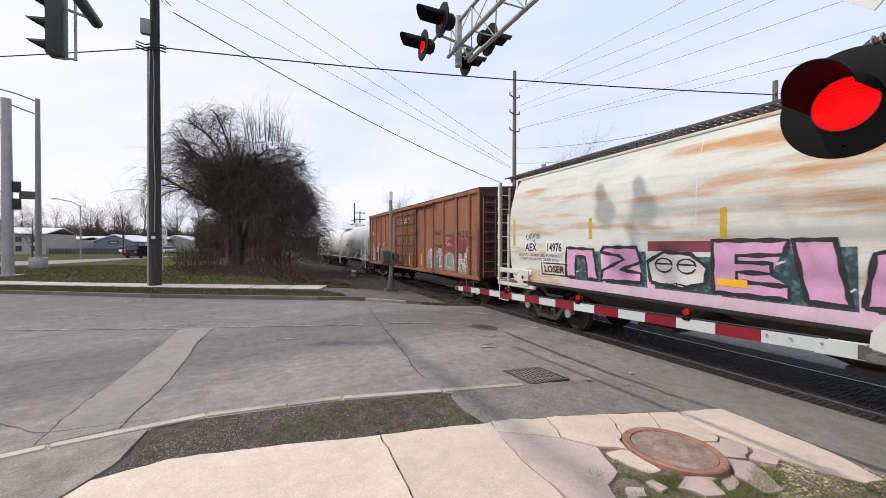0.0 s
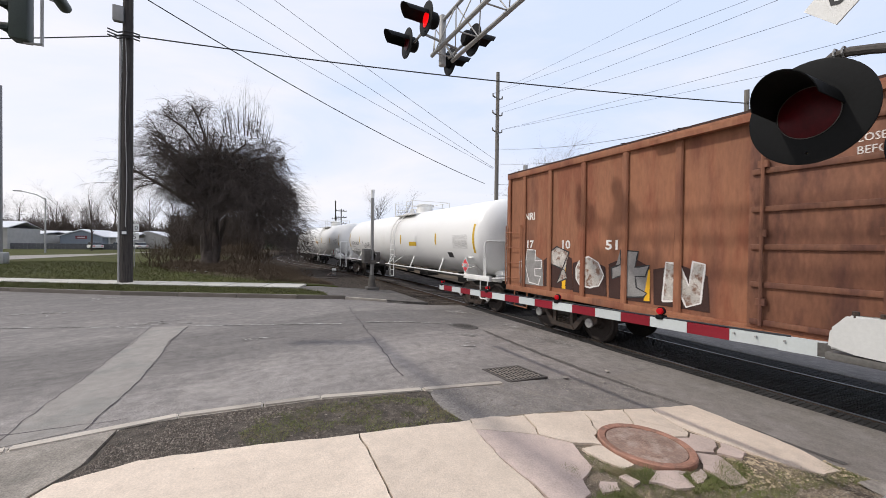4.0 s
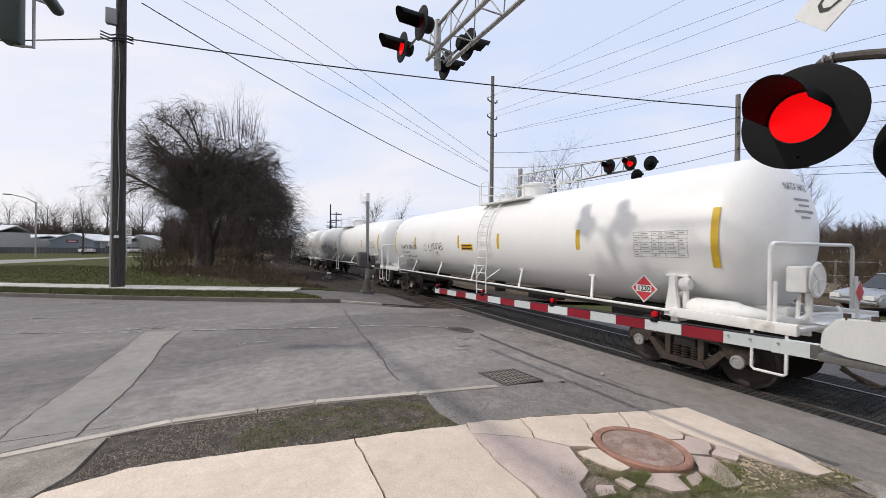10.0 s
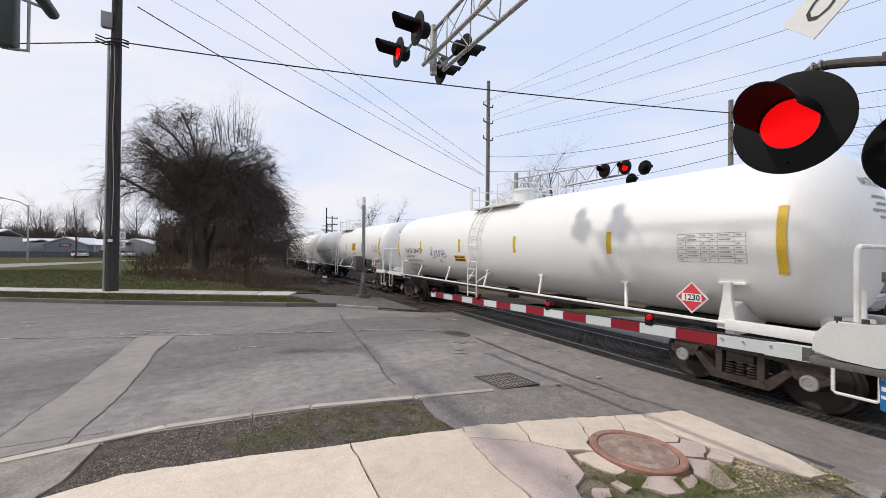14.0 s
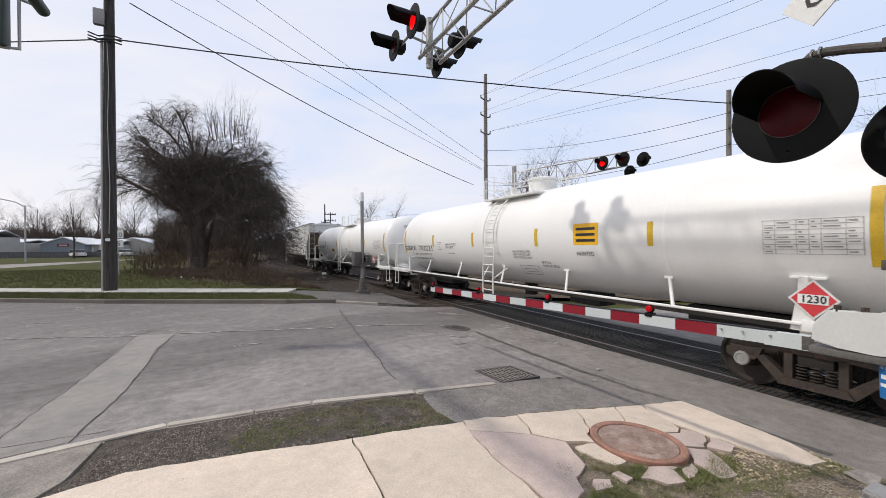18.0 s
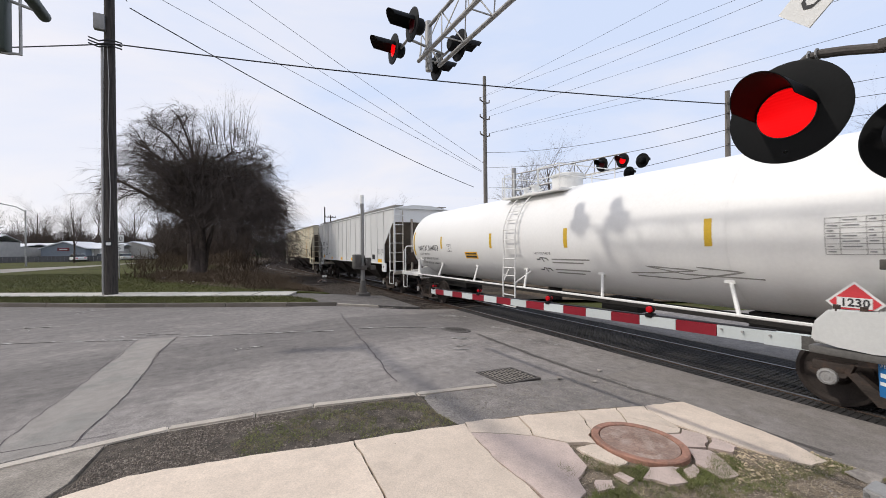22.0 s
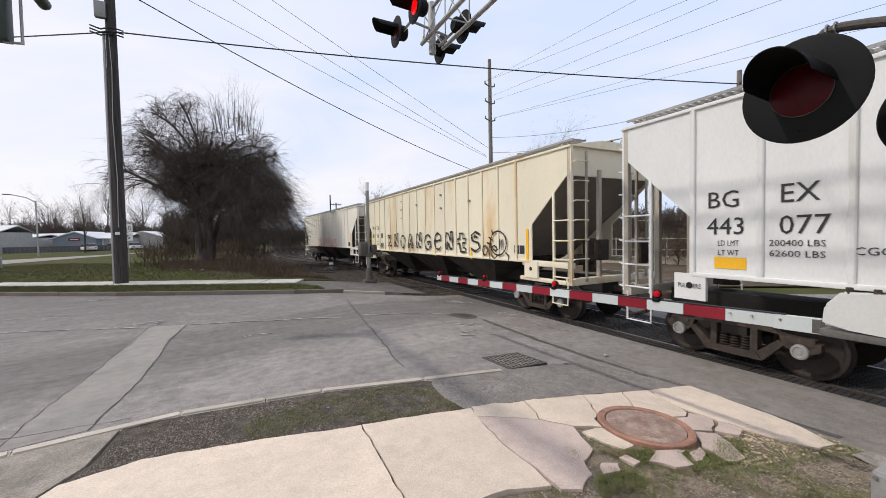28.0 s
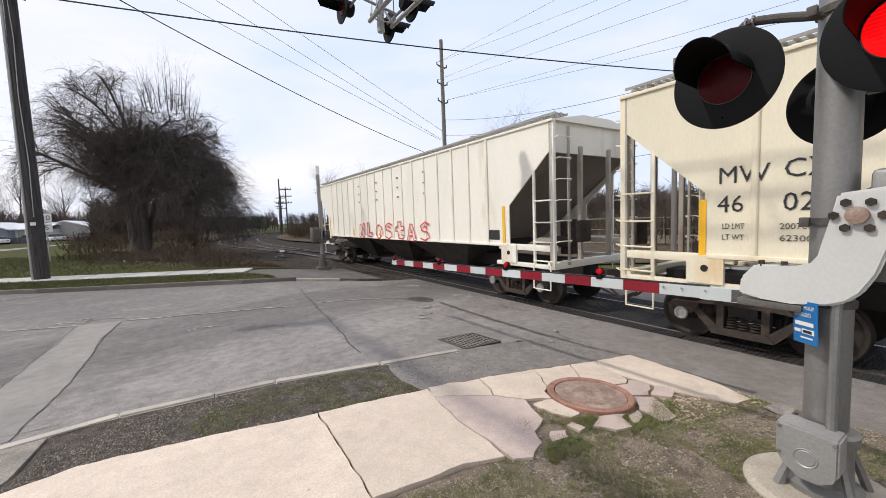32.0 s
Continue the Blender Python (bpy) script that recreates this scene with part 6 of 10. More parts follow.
        for x in (-half + 0.04, -0.55, 0.55, half - 0.04):
            box(bm, x - 0.045, x + 0.045, min(s * (h - 0.13), s * (h - 0.03)), max(s * (h - 0.13), s * (h - 0.03)), 1.1, eave - 0.5 if abs(x) < 1 else eave, 0.008)
        part("end_post", bm, M["hop_dirty_shaded"], car)
        bm = bmesh.new()
        box(bm, -half, half, min(s * (h - 0.2), s * h), max(s * (h - 0.2), s * h), 1.02, 1.18, 0.01)
        for x in (-1, 1) if beam else ():
            box(bm, min(x * half, x * (half - 0.12)), max(x * half, x * (half - 0.12)), min(s * (h - cut - 0.4), s * h), max(s * (h - cut - 0.4), s * h), 1.42, 1.56, 0.01)
            box(bm, min(x * half, x * (half - 0.1)), max(x * half, x * (half - 0.1)), min(s * (h - cut - 0.5), s * h), max(s * (h - cut - 0.5), s * h), 1.02, 1.12, 0.01)
        part("end_sill", bm, paint if beam else M["hop_dirty_shaded"], car)
        # grab irons: a corner angle, a short post up to the slope, rungs round the corner
        for x in (-1, 1):
            xs_ = x * (half + 0.005)
            bm = bmesh.new()
            box(bm, min(xs_, xs_ - x * 0.08), max(xs_, xs_ - x * 0.08), min(s * (h - 0.1), s * h), max(s * (h - 0.1), s * h), 1.1, eave, 0.008)
            part("corner_post", bm, paint, car)
            top_ = 2.51 + 1.24 * (1 - 0.6 / cut) if not curved else 3.2
            bm = bmesh.new()
            box(bm, min(xs_, xs_ - x * 0.05), max(xs_, xs_ - x * 0.05), min(s * (h - 0.63), s * (h - 0.57)), max(s * (h - 0.63), s * (h - 0.57)), 1.1, top_ + 0.05, 0.006)
            part("grab_post", bm, paint, car)
            for z in (1.2, 1.63, 2.08, 2.57) if not curved else ():
                bm = bmesh.new()
                cyl(bm, (xs_, s * (h - 0.6), z), (xs_, s * (h - 0.06), z), 0.017, seg=6)
                part("grab_iron", bm, paint, car)
            bm = bmesh.new()
            xi = x * (half - 0.46)
            box(bm, xi - 0.025, xi + 0.025, min(s * (h + 0.0), s * (h + 0.05)), max(s * (h + 0.0), s * (h + 0.05)), 1.1, eave - 0.1, 0.006)
            part("ladder_stile", bm, M["hop_dirty_shaded"], car)
            for k in range(7):
                z = 1.2 + k * 0.455
                bm = bmesh.new()
                tube(bm, [(xi, s * (h + 0.05), z - 0.03), (xi, s * (h + 0.1), z), (x * (half - 0.03), s * (h + 0.1), z), (x * (half - 0.03), s * (h - 0.0), z - 0.03)], 0.014, 5)
                part("grab_iron", bm, paint, car)
        bm = bmesh.new()
        tube(bm, [(-half, s * (h - 0.62), 1.1), (-half - 0.01, s * (h - 0.62), 0.55), (-half - 0.01, s * (h - 0.12), 0.55), (-half, s * (h - 0.12), 1.1)], 0.02)
        part("step", bm, paint, car)
        bm = bmesh.new()
        tube(bm, [(half, s * (h - 0.62), 1.1), (half + 0.01, s * (h - 0.62), 0.55), (half + 0.01, s * (h - 0.12), 0.55), (half, s * (h - 0.12), 1.1)], 0.02)
        part("step", bm, paint, car)
        bm = bmesh.new()
        yb_ = s * (h + 0.06)
        box(bm, -0.9, -0.5, min(yb_, yb_ + s * 0.12), max(yb_, yb_ + s * 0.12), 1.6, 2.1, 0.03)
        part("brake_box", bm, M["bogie"], car)
        bm = bmesh.new()
        cyl(bm, (0.2, s * (h - 1.0), 1.2), (0.2, s * (h - 1.0), 2.1), 0.22, seg=12)
        part("air_reservoir", bm, M["bogie"], car)
        bm = bmesh.new()
        cyl(bm, (-0.5, s * (h - 0.9), 1.55), (0.1, s * (h - 0.9), 1.55), 0.15, seg=12)
        part("brake_cylinder", bm, M["bogie"], car)
        bogie(car, s * (h - (1.9 if curved else 1.75)))
        coupler(car, s * (h - 0.05), s)
        bm = bmesh.new()
        x0, x1 = -half - 0.03, -half + 0.03
        yy = s * (h - cut - 0.02)
        prism(bm, [(yy - 0.26, 1.54), (yy + 0.26, 1.54), (yy + 0.26, 1.1), (yy - 0.26, 1.1)], x0, x1)
        pad = part("jacking_pad", bm, paint, car)
        bm = bmesh.new()
        # dark disc on the pad, its colour the shade inside a hole
        cyl(bm, (x0 - 0.004, yy, 1.34), (x0 + 0.001, yy, 1.34), 0.055, seg=14)
        part("pad_hole", bm, M["under"], pad)
    # dark chutes and sill below
    bm = bmesh.new()
    box(bm, -0.3, 0.3, -h + 0.2, h - 0.2, 0.75, 1.1, 0.01)
    part("centre_sill", bm, M["under"], car)
    bay = (length - 6.4) / 3
    for k in range(3):
        y = -length / 2 + 3.2 + bay * (k + 0.5)
        bm = bmesh.new()
        a = [(-half + 0.05, y - bay / 2, low), (half - 0.05, y - bay / 2, low), (half - 0.05, y + bay / 2, low), (-half + 0.05, y + bay / 2, low)]
        b = [(-0.45, y - 0.35, 0.5), (0.45, y - 0.35, 0.5), (0.45, y + 0.35, 0.5), (-0.45, y + 0.35, 0.5)]
        va, vb = [bm.verts.new(p) for p in a], [bm.verts.new(p) for p in b]
        bm.faces.new(va)
        bm.faces.new(list(reversed(vb)))
        for i in range(4):
            bm.faces.new((va[i], va[(i + 1) % 4], vb[(i + 1) % 4], vb[i]))
        box(bm, -0.6, 0.6, y - 0.42, y + 0.42, 0.42, 0.52, 0.01)
        part("chute", bm, M["chute"], car)
    return car, skin


def hopper_marks(car, skin, y, gap, mark, number, colour="letter", size=0.27):
    """Reporting marks split over the panels at the trailing end, as the posts divide them."""
    a, b = mark
    c, d = number
    sign_text(a, size, y, 2.62, skin, M[colour], car, lift=0.01)
    sign_text(b, size, y - gap, 2.64, skin, M[colour], car, lift=0.01)
    sign_text(c, size, y, 2.2, skin, M[colour], car, lift=0.01)
    sign_text(d, size, y - gap, 2.2, skin, M[colour], car, lift=0.01)


# Letters for the long sprayed word, as lines on unit squares.
SPRAY = {
    "K": [[(0.15, 0.9), (0.1, 0.1), (0.3, 0.12), (0.3, 0.45), (0.6, 0.1), (0.9, 0.15), (0.55, 0.55), (0.85, 0.85), (0.6, 0.9), (0.35, 0.62), (0.35, 0.9), (0.15, 0.9)]],
    "N": [[(0.1, 0.05), (0.2, 0.9), (0.45, 0.88), (0.68, 0.45), (0.7, 0.95), (0.95, 0.95), (0.9, 0.1), (0.62, 0.05), (0.4, 0.45), (0.35, 0.05), (0.1, 0.05)]],
    "O": [[(0.5 + 0.42 * math.cos(k * 0.4), 0.5 + 0.42 * math.sin(k * 0.4)) for k in range(17)], [(0.46, 0.3), (0.54, 0.32), (0.5, 0.26)]],
    "A": [[(0.05, 0.05), (0.35, 0.95), (0.6, 0.92), (0.95, 0.08), (0.7, 0.05), (0.62, 0.3), (0.36, 0.3), (0.28, 0.05), (0.05, 0.05)], [(0.42, 0.48), (0.56, 0.48), (0.48, 0.68), (0.42, 0.48)]],
    "G": [[(0.9, 0.75), (0.6, 0.95), (0.2, 0.85), (0.05, 0.5), (0.2, 0.12), (0.6, 0.03), (0.92, 0.25), (0.92, 0.55), (0.5, 0.5), (0.52, 0.36), (0.7, 0.36)]],
    "E": [[(0.1, 0.5), (0.9, 0.58), (0.85, 0.85), (0.5, 0.97), (0.15, 0.8), (0.05, 0.4), (0.25, 0.08), (0.65, 0.03), (0.95, 0.2)]],
    "T": [[(0.05, 0.65), (0.3, 0.7), (0.3, 0.97), (0.7, 0.97), (0.68, 0.7), (0.98, 0.72), (0.92, 0.5), (0.65, 0.48), (0.68, 0.25), (0.95, 0.2), (0.9, 0.03), (0.4, 0.02), (0.3, 0.45), (0.05, 0.42), (0.05, 0.65)]],
    "S": [[(0.9, 0.85), (0.5, 0.97), (0.12, 0.8), (0.2, 0.55), (0.75, 0.45), (0.88, 0.2), (0.5, 0.03), (0.08, 0.15)], [(0.7, 0.7), (0.45, 0.76), (0.4, 0.66)]],
    "L": [[(0.15, 0.95), (0.1, 0.1), (0.9, 0.05), (0.85, 0.3), (0.35, 0.3), (0.35, 0.95), (0.15, 0.95)]],
}


def spray_word(word, y, z, w, h, gap, thick, skin, material, car, lift=0.008):
    for k, ch in enumerate(word):
        if ch in SPRAY:
            strokes(SPRAY[ch], y - k * (w + gap), z + 0.04 * math.sin(k * 2.1), w, h, thick, skin, material, car, "graffiti", lift)


CARS = []  # car, where its middle is at 16 s, half its bogie spacing

# Leading car: rounded hopper, pale with rust and a long painted piece.
L0 = 17.0
car, skin = hopper_car(L0, "pale rounded hopper car with rust streaks and pink graffiti", "hop_rust", "hop_shade", 2, curved=True, walkway="dark_iron")
CARS.append((car, -73.0, L0 / 2 - 1.9))
h0 = L0 / 2
for y0, y1, word in ((6.98, 6.44, "AEX"), (6.03, 5.43, "14976")):
    decal(y1 - 0.03, y0 + 0.03, 2.08, 2.38, skin, M["sign_white"], car, "number_panel")
    sign_text(word, 0.22, y0, 2.12, skin, M["letter"], car, y0 - y1, 0.009, bold=0.008)
strokes(TAG, 6.95, 2.4, 0.65, 0.26, 0.022, skin, M["letter"], car, "graffiti")
sign_text("LD.LMT. 200.800 LBS. 91.100 KGS.", 0.075, 7.3, 1.97, skin, M["letter"], car, 1.9)
sign_text("LT.WT. 62.200 LBS. 28.200 KGS.", 0.075, 7.25, 1.86, skin, M["letter"], car, 1.7)
for yy, z0, z1 in ((7.6, 2.26, 3.04), (4.5, 2.43, 2.91), (1.6, 2.3, 2.9), (-1.4, 2.3, 2.9)):
    decal(yy - 0.1, yy, z0, z1, skin, M["stripe"], car, "reflective_strip")
strokes([[(0, 0), (1, 0), (1, 1), (0, 1), (0, 0)]], 6.25, 1.5, 1.0, 0.3, 0.03, skin, M["letter"], car)
sign_text("LOSER", 0.17, 6.15, 1.57, skin, M["letter"], car, 0.8, bold=0.008)
decal(-7.2, 5.3, 1.22, 1.66, skin, M["pink_pale"], car, "graffiti", 0.0035)
PIECE = [  # pink outlined letters over dark blocks: outlines on unit squares, left end, width, height
    ([(0.0, 0.0), (0.05, 1.0), (0.9, 0.95), (1.0, 0.0), (0.7, 0.0), (0.66, 0.7), (0.36, 0.72), (0.32, 0.0)], 5.3, 1.05, 0.72),
    ([(0.0, 0.85), (0.1, 1.0), (0.9, 1.0), (1.0, 0.6), (0.5, 0.35), (1.0, 0.3), (1.0, 0.05), (0.0, 0.0), (0.05, 0.3), (0.6, 0.65), (0.5, 0.75)], 4.15, 1.05, 0.74),
    ([(0.05, 0.1), (0.0, 0.7), (0.3, 1.0), (0.75, 0.95), (1.0, 0.6), (0.95, 0.2), (0.6, 0.0)], 2.95, 1.15, 0.66),
    ([(0.0, 0.0), (0.0, 1.0), (1.0, 1.0), (0.95, 0.75), (0.35, 0.72), (0.35, 0.6), (0.8, 0.6), (0.8, 0.42), (0.35, 0.42), (0.35, 0.25), (1.0, 0.22), (1.0, 0.0)], 1.72, 1.05, 0.86),
    ([(0.25, 0.0), (0.0, 1.0), (0.75, 1.0), (1.0, 0.0)], 0.62, 0.6, 0.86),
    ([(0.0, 0.0), (0.1, 0.85), (0.5, 1.0), (0.9, 0.85), (1.0, 0.0), (0.7, 0.0), (0.65, 0.3), (0.35, 0.3), (0.3, 0.0)], -0.1, 1.0, 0.8),
    ([(0.0, 0.0), (0.05, 1.0), (0.6, 1.0), (0.95, 0.7), (0.6, 0.45), (1.0, 0.0), (0.65, 0.0), (0.4, 0.35), (0.3, 0.0)], -1.25, 1.0, 0.85),
    ([(0.05, 0.1), (0.0, 0.7), (0.3, 1.0), (0.75, 0.95), (1.0, 0.6), (0.95, 0.2), (0.6, 0.0)], -2.4, 1.1, 0.8),
    ([(0.0, 0.0), (0.05, 1.0), (0.9, 0.95), (1.0, 0.0), (0.7, 0.0), (0.66, 0.7), (0.36, 0.72), (0.32, 0.0)], -3.65, 1.1, 0.8),
]
for k, (outline, ys, w_, hh) in enumerate(PIECE):
    fill([(0.12, -0.05), (0.1, 0.9), (1.1, 0.92), (1.12, -0.05)], ys, 1.48, w_, hh, skin, M["teal"], car, lift=0.004)
    fill(outline, ys, 1.5, w_, hh, skin, M["spray_white"] if k in (2, 7) else M["pink"], car, lift=0.007)
    strokes([outline + outline[:1]], ys, 1.5, w_, hh, 0.065, skin, M["letter"], car, lift=0.01)
    rng = random.Random(200 + k)
    for _ in range(5):
        a_, b_ = rng.uniform(0.1, 0.9), rng.uniform(0.1, 0.8)
        strokes([[(a_, b_), (a_ + 0.2, b_ + 0.12)]], ys, 1.5, w_, hh, 0.02, skin, M["spray_white"], car, lift=0.0055)
    if k in (2, 7):
        for a_ in (0.3, 0.68):
            strokes([[(a_ + 0.15 * math.cos(q * 0.6), 0.62 + 0.2 * math.sin(q * 0.6)) for q in range(11)], [(a_ - 0.15, 0.66), (a_ + 0.15, 0.66)]], ys, 1.5, w_, hh, 0.03, skin, M["letter"], car, lift=0.012)
        strokes([[(0.2, 0.1), (0.5, 0.2), (0.8, 0.12)], [(0.3, 0.05), (0.35, 0.2)], [(0.5, 0.08), (0.52, 0.22)]], ys, 1.45, w_, hh, 0.025, skin, M["letter"], car, lift=0.012)
decal(1.75, 2.95, 2.17, 2.36, skin, M["maroon"], car, "graffiti", 0.003)
for yk in (4.95, 2.0, -1.0, -4.0):
    decal(yk - 0.008, yk + 0.008, 2.45, 4.2, skin, M["hop_grey"], car, "weld_seam", 0.003)
decal(1.2, 1.65, 1.62, 1.74, skin, M["amber"], car, "reflective_strip", 0.013)
decal(6.6, 7.5, 1.36, 1.44, skin, M["amber"], car, "reflective_strip", 0.006)

# Brown boxcar.
LB, HB = 15.75, 7.875
car = thing("boxcar", "rusty brown boxcar with a sliding door and sprayed graffiti", "boxcar", group="train")
CARS.append((car, -55.25, HB - 1.8))
bm = bmesh.new()
box(bm, -1.5, 1.5, -HB + 0.06, HB - 0.06, 1.1, 4.3)
part("body", bm, M["boxcar"], car, smooth=0)
bm = bmesh.new()
prism(bm, [(-1.56, 4.28), (-1.56, 4.36), (0, 4.5), (1.56, 4.36), (1.56, 4.28)], -HB, HB, swap=True)
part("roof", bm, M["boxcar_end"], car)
for k in range(14):
    bm = bmesh.new()
    yk = -HB + 0.5 + (LB - 1.0) * k / 13
    prism(bm, [(-1.57, 4.37), (0, 4.53), (1.57, 4.37), (0, 4.5)], yk - 0.05, yk + 0.05, swap=True)
    part("roof_rib", bm, M["boxcar_end"], car)
bside = lambda z: -1.5
for sx in (-1, 1):
    for yk in (-HB + 0.07, HB - 0.07):
        bm = bmesh.new()
        prism(bm, [(yk - 0.06, 1.05), (yk + 0.06, 1.05), (yk + 0.06, 4.3), (yk - 0.06, 4.3)], sx * 1.5, sx * 1.56)
        bmesh.ops.bevel(bm, geom=[e for e in bm.edges if abs(e.verts[0].co.z - e.verts[1].co.z) > 0.5], offset=0.02, segments=1, affect="EDGES")
        part("side_post", bm, M["boxcar"], car)
    for z0, z1 in ((1.0, 1.14), (4.18, 4.32)):
        bm = bmesh.new()
        box(bm, min(sx * 1.5, sx * 1.57), max(sx * 1.5, sx * 1.57), -HB, HB, z0, z1, 0.01)
        part("side_sill" if z0 < 2 else "top_chord", bm, M["boxcar"], car)
    bm = bmesh.new()
    box(bm, min(sx * 1.52, sx * 1.58), max(sx * 1.52, sx * 1.58), -1.6, 1.7, 1.1, 4.22, 0.01)
    door = part("door", bm, M["boxcar_door"], car, "dented brown sliding door")
    bm = bmesh.new()
    for z in (1.2, 1.75, 2.3, 2.85, 3.4, 3.9):
        box(bm, min(sx * 1.58, sx * 1.62), max(sx * 1.58, sx * 1.62), -1.55, 1.65, z - 0.04, z + 0.04, 0.01)
    part("door_rib", bm, M["boxcar_door"], door)
    bm = bmesh.new()
    for yk in (-1.35, -0.55, 0.25, 1.5):
        cyl(bm, (sx * 1.645, yk, 1.15), (sx * 1.645, yk, 4.1), 0.024, seg=6)
        for z in (1.5, 2.5, 3.5):
            box(bm, min(sx * 1.6, sx * 1.66), max(sx * 1.6, sx * 1.66), yk - 0.06, yk + 0.06, z - 0.05, z + 0.05)
    part("lock_rod", bm, M["boxcar_door"], door)
    bm = bmesh.new()
    box(bm, min(sx * 1.55, sx * 1.66), max(sx * 1.55, sx * 1.66), -3.9, 3.3, 4.16, 4.24)
    box(bm, min(sx * 1.55, sx * 1.66), max(sx * 1.55, sx * 1.66), -3.9, 3.3, 1.02, 1.09)
    part("door_track", bm, M["boxcar"], car)
for s in (-1, 1):
    bm = bmesh.new()
    box(bm, -1.5, 1.5, min(s * (HB - 0.06), s * HB), max(s * (HB - 0.06), s * HB), 1.1, 4.3)
    # the end's shade is in its dark colour
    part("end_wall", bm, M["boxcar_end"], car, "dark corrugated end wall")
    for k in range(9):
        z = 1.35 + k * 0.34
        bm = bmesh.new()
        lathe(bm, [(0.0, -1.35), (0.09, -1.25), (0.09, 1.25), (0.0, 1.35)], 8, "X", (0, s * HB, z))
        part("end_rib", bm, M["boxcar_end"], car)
    bm = bmesh.new()
    ladder(bm, -1.62, s * (HB - 0.38), 1.15, 2.85, 0.34, 4, "y")
    part("side_ladder", bm, M["boxcar"], car)
    bm = bmesh.new()
    ladder(bm, 1.62, s * (HB - 0.38), 1.15, 2.85, 0.34, 4, "y")
    part("side_ladder", bm, M["boxcar"], car)
    bm = bmesh.new()
    ladder(bm, -1.2, s * (HB + 0.12), 1.15, 4.0, 0.25, 8, "x")
    part("end_ladder", bm, M["boxcar"], car)
    for x in (-1, 1):
        bm = bmesh.new()
        tube(bm, [(x * 1.55, s * (HB - 0.95), 1.1), (x * 1.56, s * (HB - 0.95), 0.58), (x * 1.56, s * (HB - 0.4), 0.58), (x * 1.55, s * (HB - 0.4), 1.1)], 0.02)
        part("step", bm, M["boxcar"], car)
    bogie(car, s * (HB - 1.8))
    coupler(car, s * (HB - 0.05), s)
bm = bmesh.new()
box(bm, -0.35, 0.35, -HB, HB, 0.72, 1.1, 0.02)
box(bm, -1.2, 1.2, -3, 3, 0.85, 1.1, 0.02)
part("underframe", bm, M["under"], car)
bk = lambda z: -1.505
sign_text("NRI", 0.19, 7.12, 2.98, bk, M["letter_white"], car, 0.42, bold=0.008)
for k, t_ in enumerate(("17", "10", "51")):
    sign_text(t_, 0.2, 7.05 - k * 1.33, 2.22, bk, M["letter_white"], car, 0.32, bold=0.008)
sign_text("CLOSE AND LOCK DOORS", 0.1, 0.62, 3.6, lambda z: -1.585, M["letter_white"], car, 1.35)
sign_text("BEFORE MOVING CAR", 0.1, 0.55, 3.45, lambda z: -1.585, M["letter_white"], car, 1.2)
decal(-5.9, -4.95, 2.02, 2.75, bk, M["maroon"], car, "paint_patch", label="red primer patch")
decal(-6.85, -6.05, 1.6, 2.5, bk, M["maroon"], car, "paint_patch", label="red primer patch")
sign_text("EXW 10-8\nEW 9-3\nIL 50-6\nCU FT 5294", 0.075, -5.05, 2.55, bk, M["letter_white"], car, 0.55)
sign_text("H 2 0", 0.28, -6.07, 2.58, bk, M["letter"], car, 0.92, bold=0.005)
sign_text("HARD", 0.18, -3.9, 2.72, bk, M["letter"], car, 0.62)
sign_text("2", 0.18, -4.0, 2.45, bk, M["letter"], car)
sign_text("OVERCOME", 0.15, -3.8, 2.18, bk, M["letter"], car, 0.85)
sign_text("LIFT POINT", 0.07, -6.3, 1.2, bk, M["letter_white"], car, 0.5)
for yk in (-7.13, -6.02, -4.76, -3.66, -2.6, 7.13, 6.1, 5.0, 3.9, 2.8):
    for sx in (-1, 1):
        bm = bmesh.new()
        prism(bm, [(yk - 0.07, 1.05), (yk + 0.07, 1.05), (yk + 0.07, 4.3), (yk - 0.07, 4.3)], sx * 1.5, sx * 1.56)
        bmesh.ops.bevel(bm, geom=[e for e in bm.edges if abs(e.verts[0].co.z - e.verts[1].co.z) > 0.5], offset=0.025, segments=1, affect="EDGES")
        part("side_post", bm, M["boxcar"], car)
for yk in (-6.9, -4.4, -2.2, -0.7, 3.4, 5.6):
    decal(yk - 0.06, yk + 0.06, 1.25, 1.85 if yk != -6.9 else 2.2, bk if abs(yk) > 2 else (lambda z: -1.6), M["amber"], car, "reflective_strip")
rng = random.Random(12)
for k, ch in enumerate("TSOTNSTKOTSTON"):
    y0 = 7.3 - k * 1.02
    if -2.3 < y0 < 2.3:
        continue
    w_, hh = rng.uniform(0.85, 1.0), rng.uniform(0.75, 1.0)
    zb = 1.2 + rng.uniform(0, 0.1)
    edge_ = [(a + rng.uniform(-0.05, 0.05), b + rng.uniform(-0.05, 0.05)) for a, b in SPRAY[ch][0]]
    fill([(-0.04, -0.05), (-0.06, 0.75 * rng.uniform(0.7, 1.1)), (0.5, 0.9), (1.0, 0.7), (1.05, -0.04)], y0, zb, w_, hh, bk, M[rng.choice(("spray_grey", "boxcar_end", "spray_grey"))], car, lift=0.0035)
    fill(edge_[:-1], y0, zb, w_, hh, bk, M["spray_pale" if k % 3 else "spray_grey"], car, lift=0.006)
    strokes([edge_[:-1] + edge_[:1]], y0, zb, w_, hh, 0.03, bk, M["letter" if k % 2 else "spray_white"], car, lift=0.009)
strokes([[(0, 0), (1, 0), (1, 1), (0, 1), (0, 0)], [(0.5, 0), (0.5, 1)], [(0, 0.5), (1, 0.5)]], -6.27, 1.42, 0.44, 0.3, 0.02, bk, M["spray_white"], car)

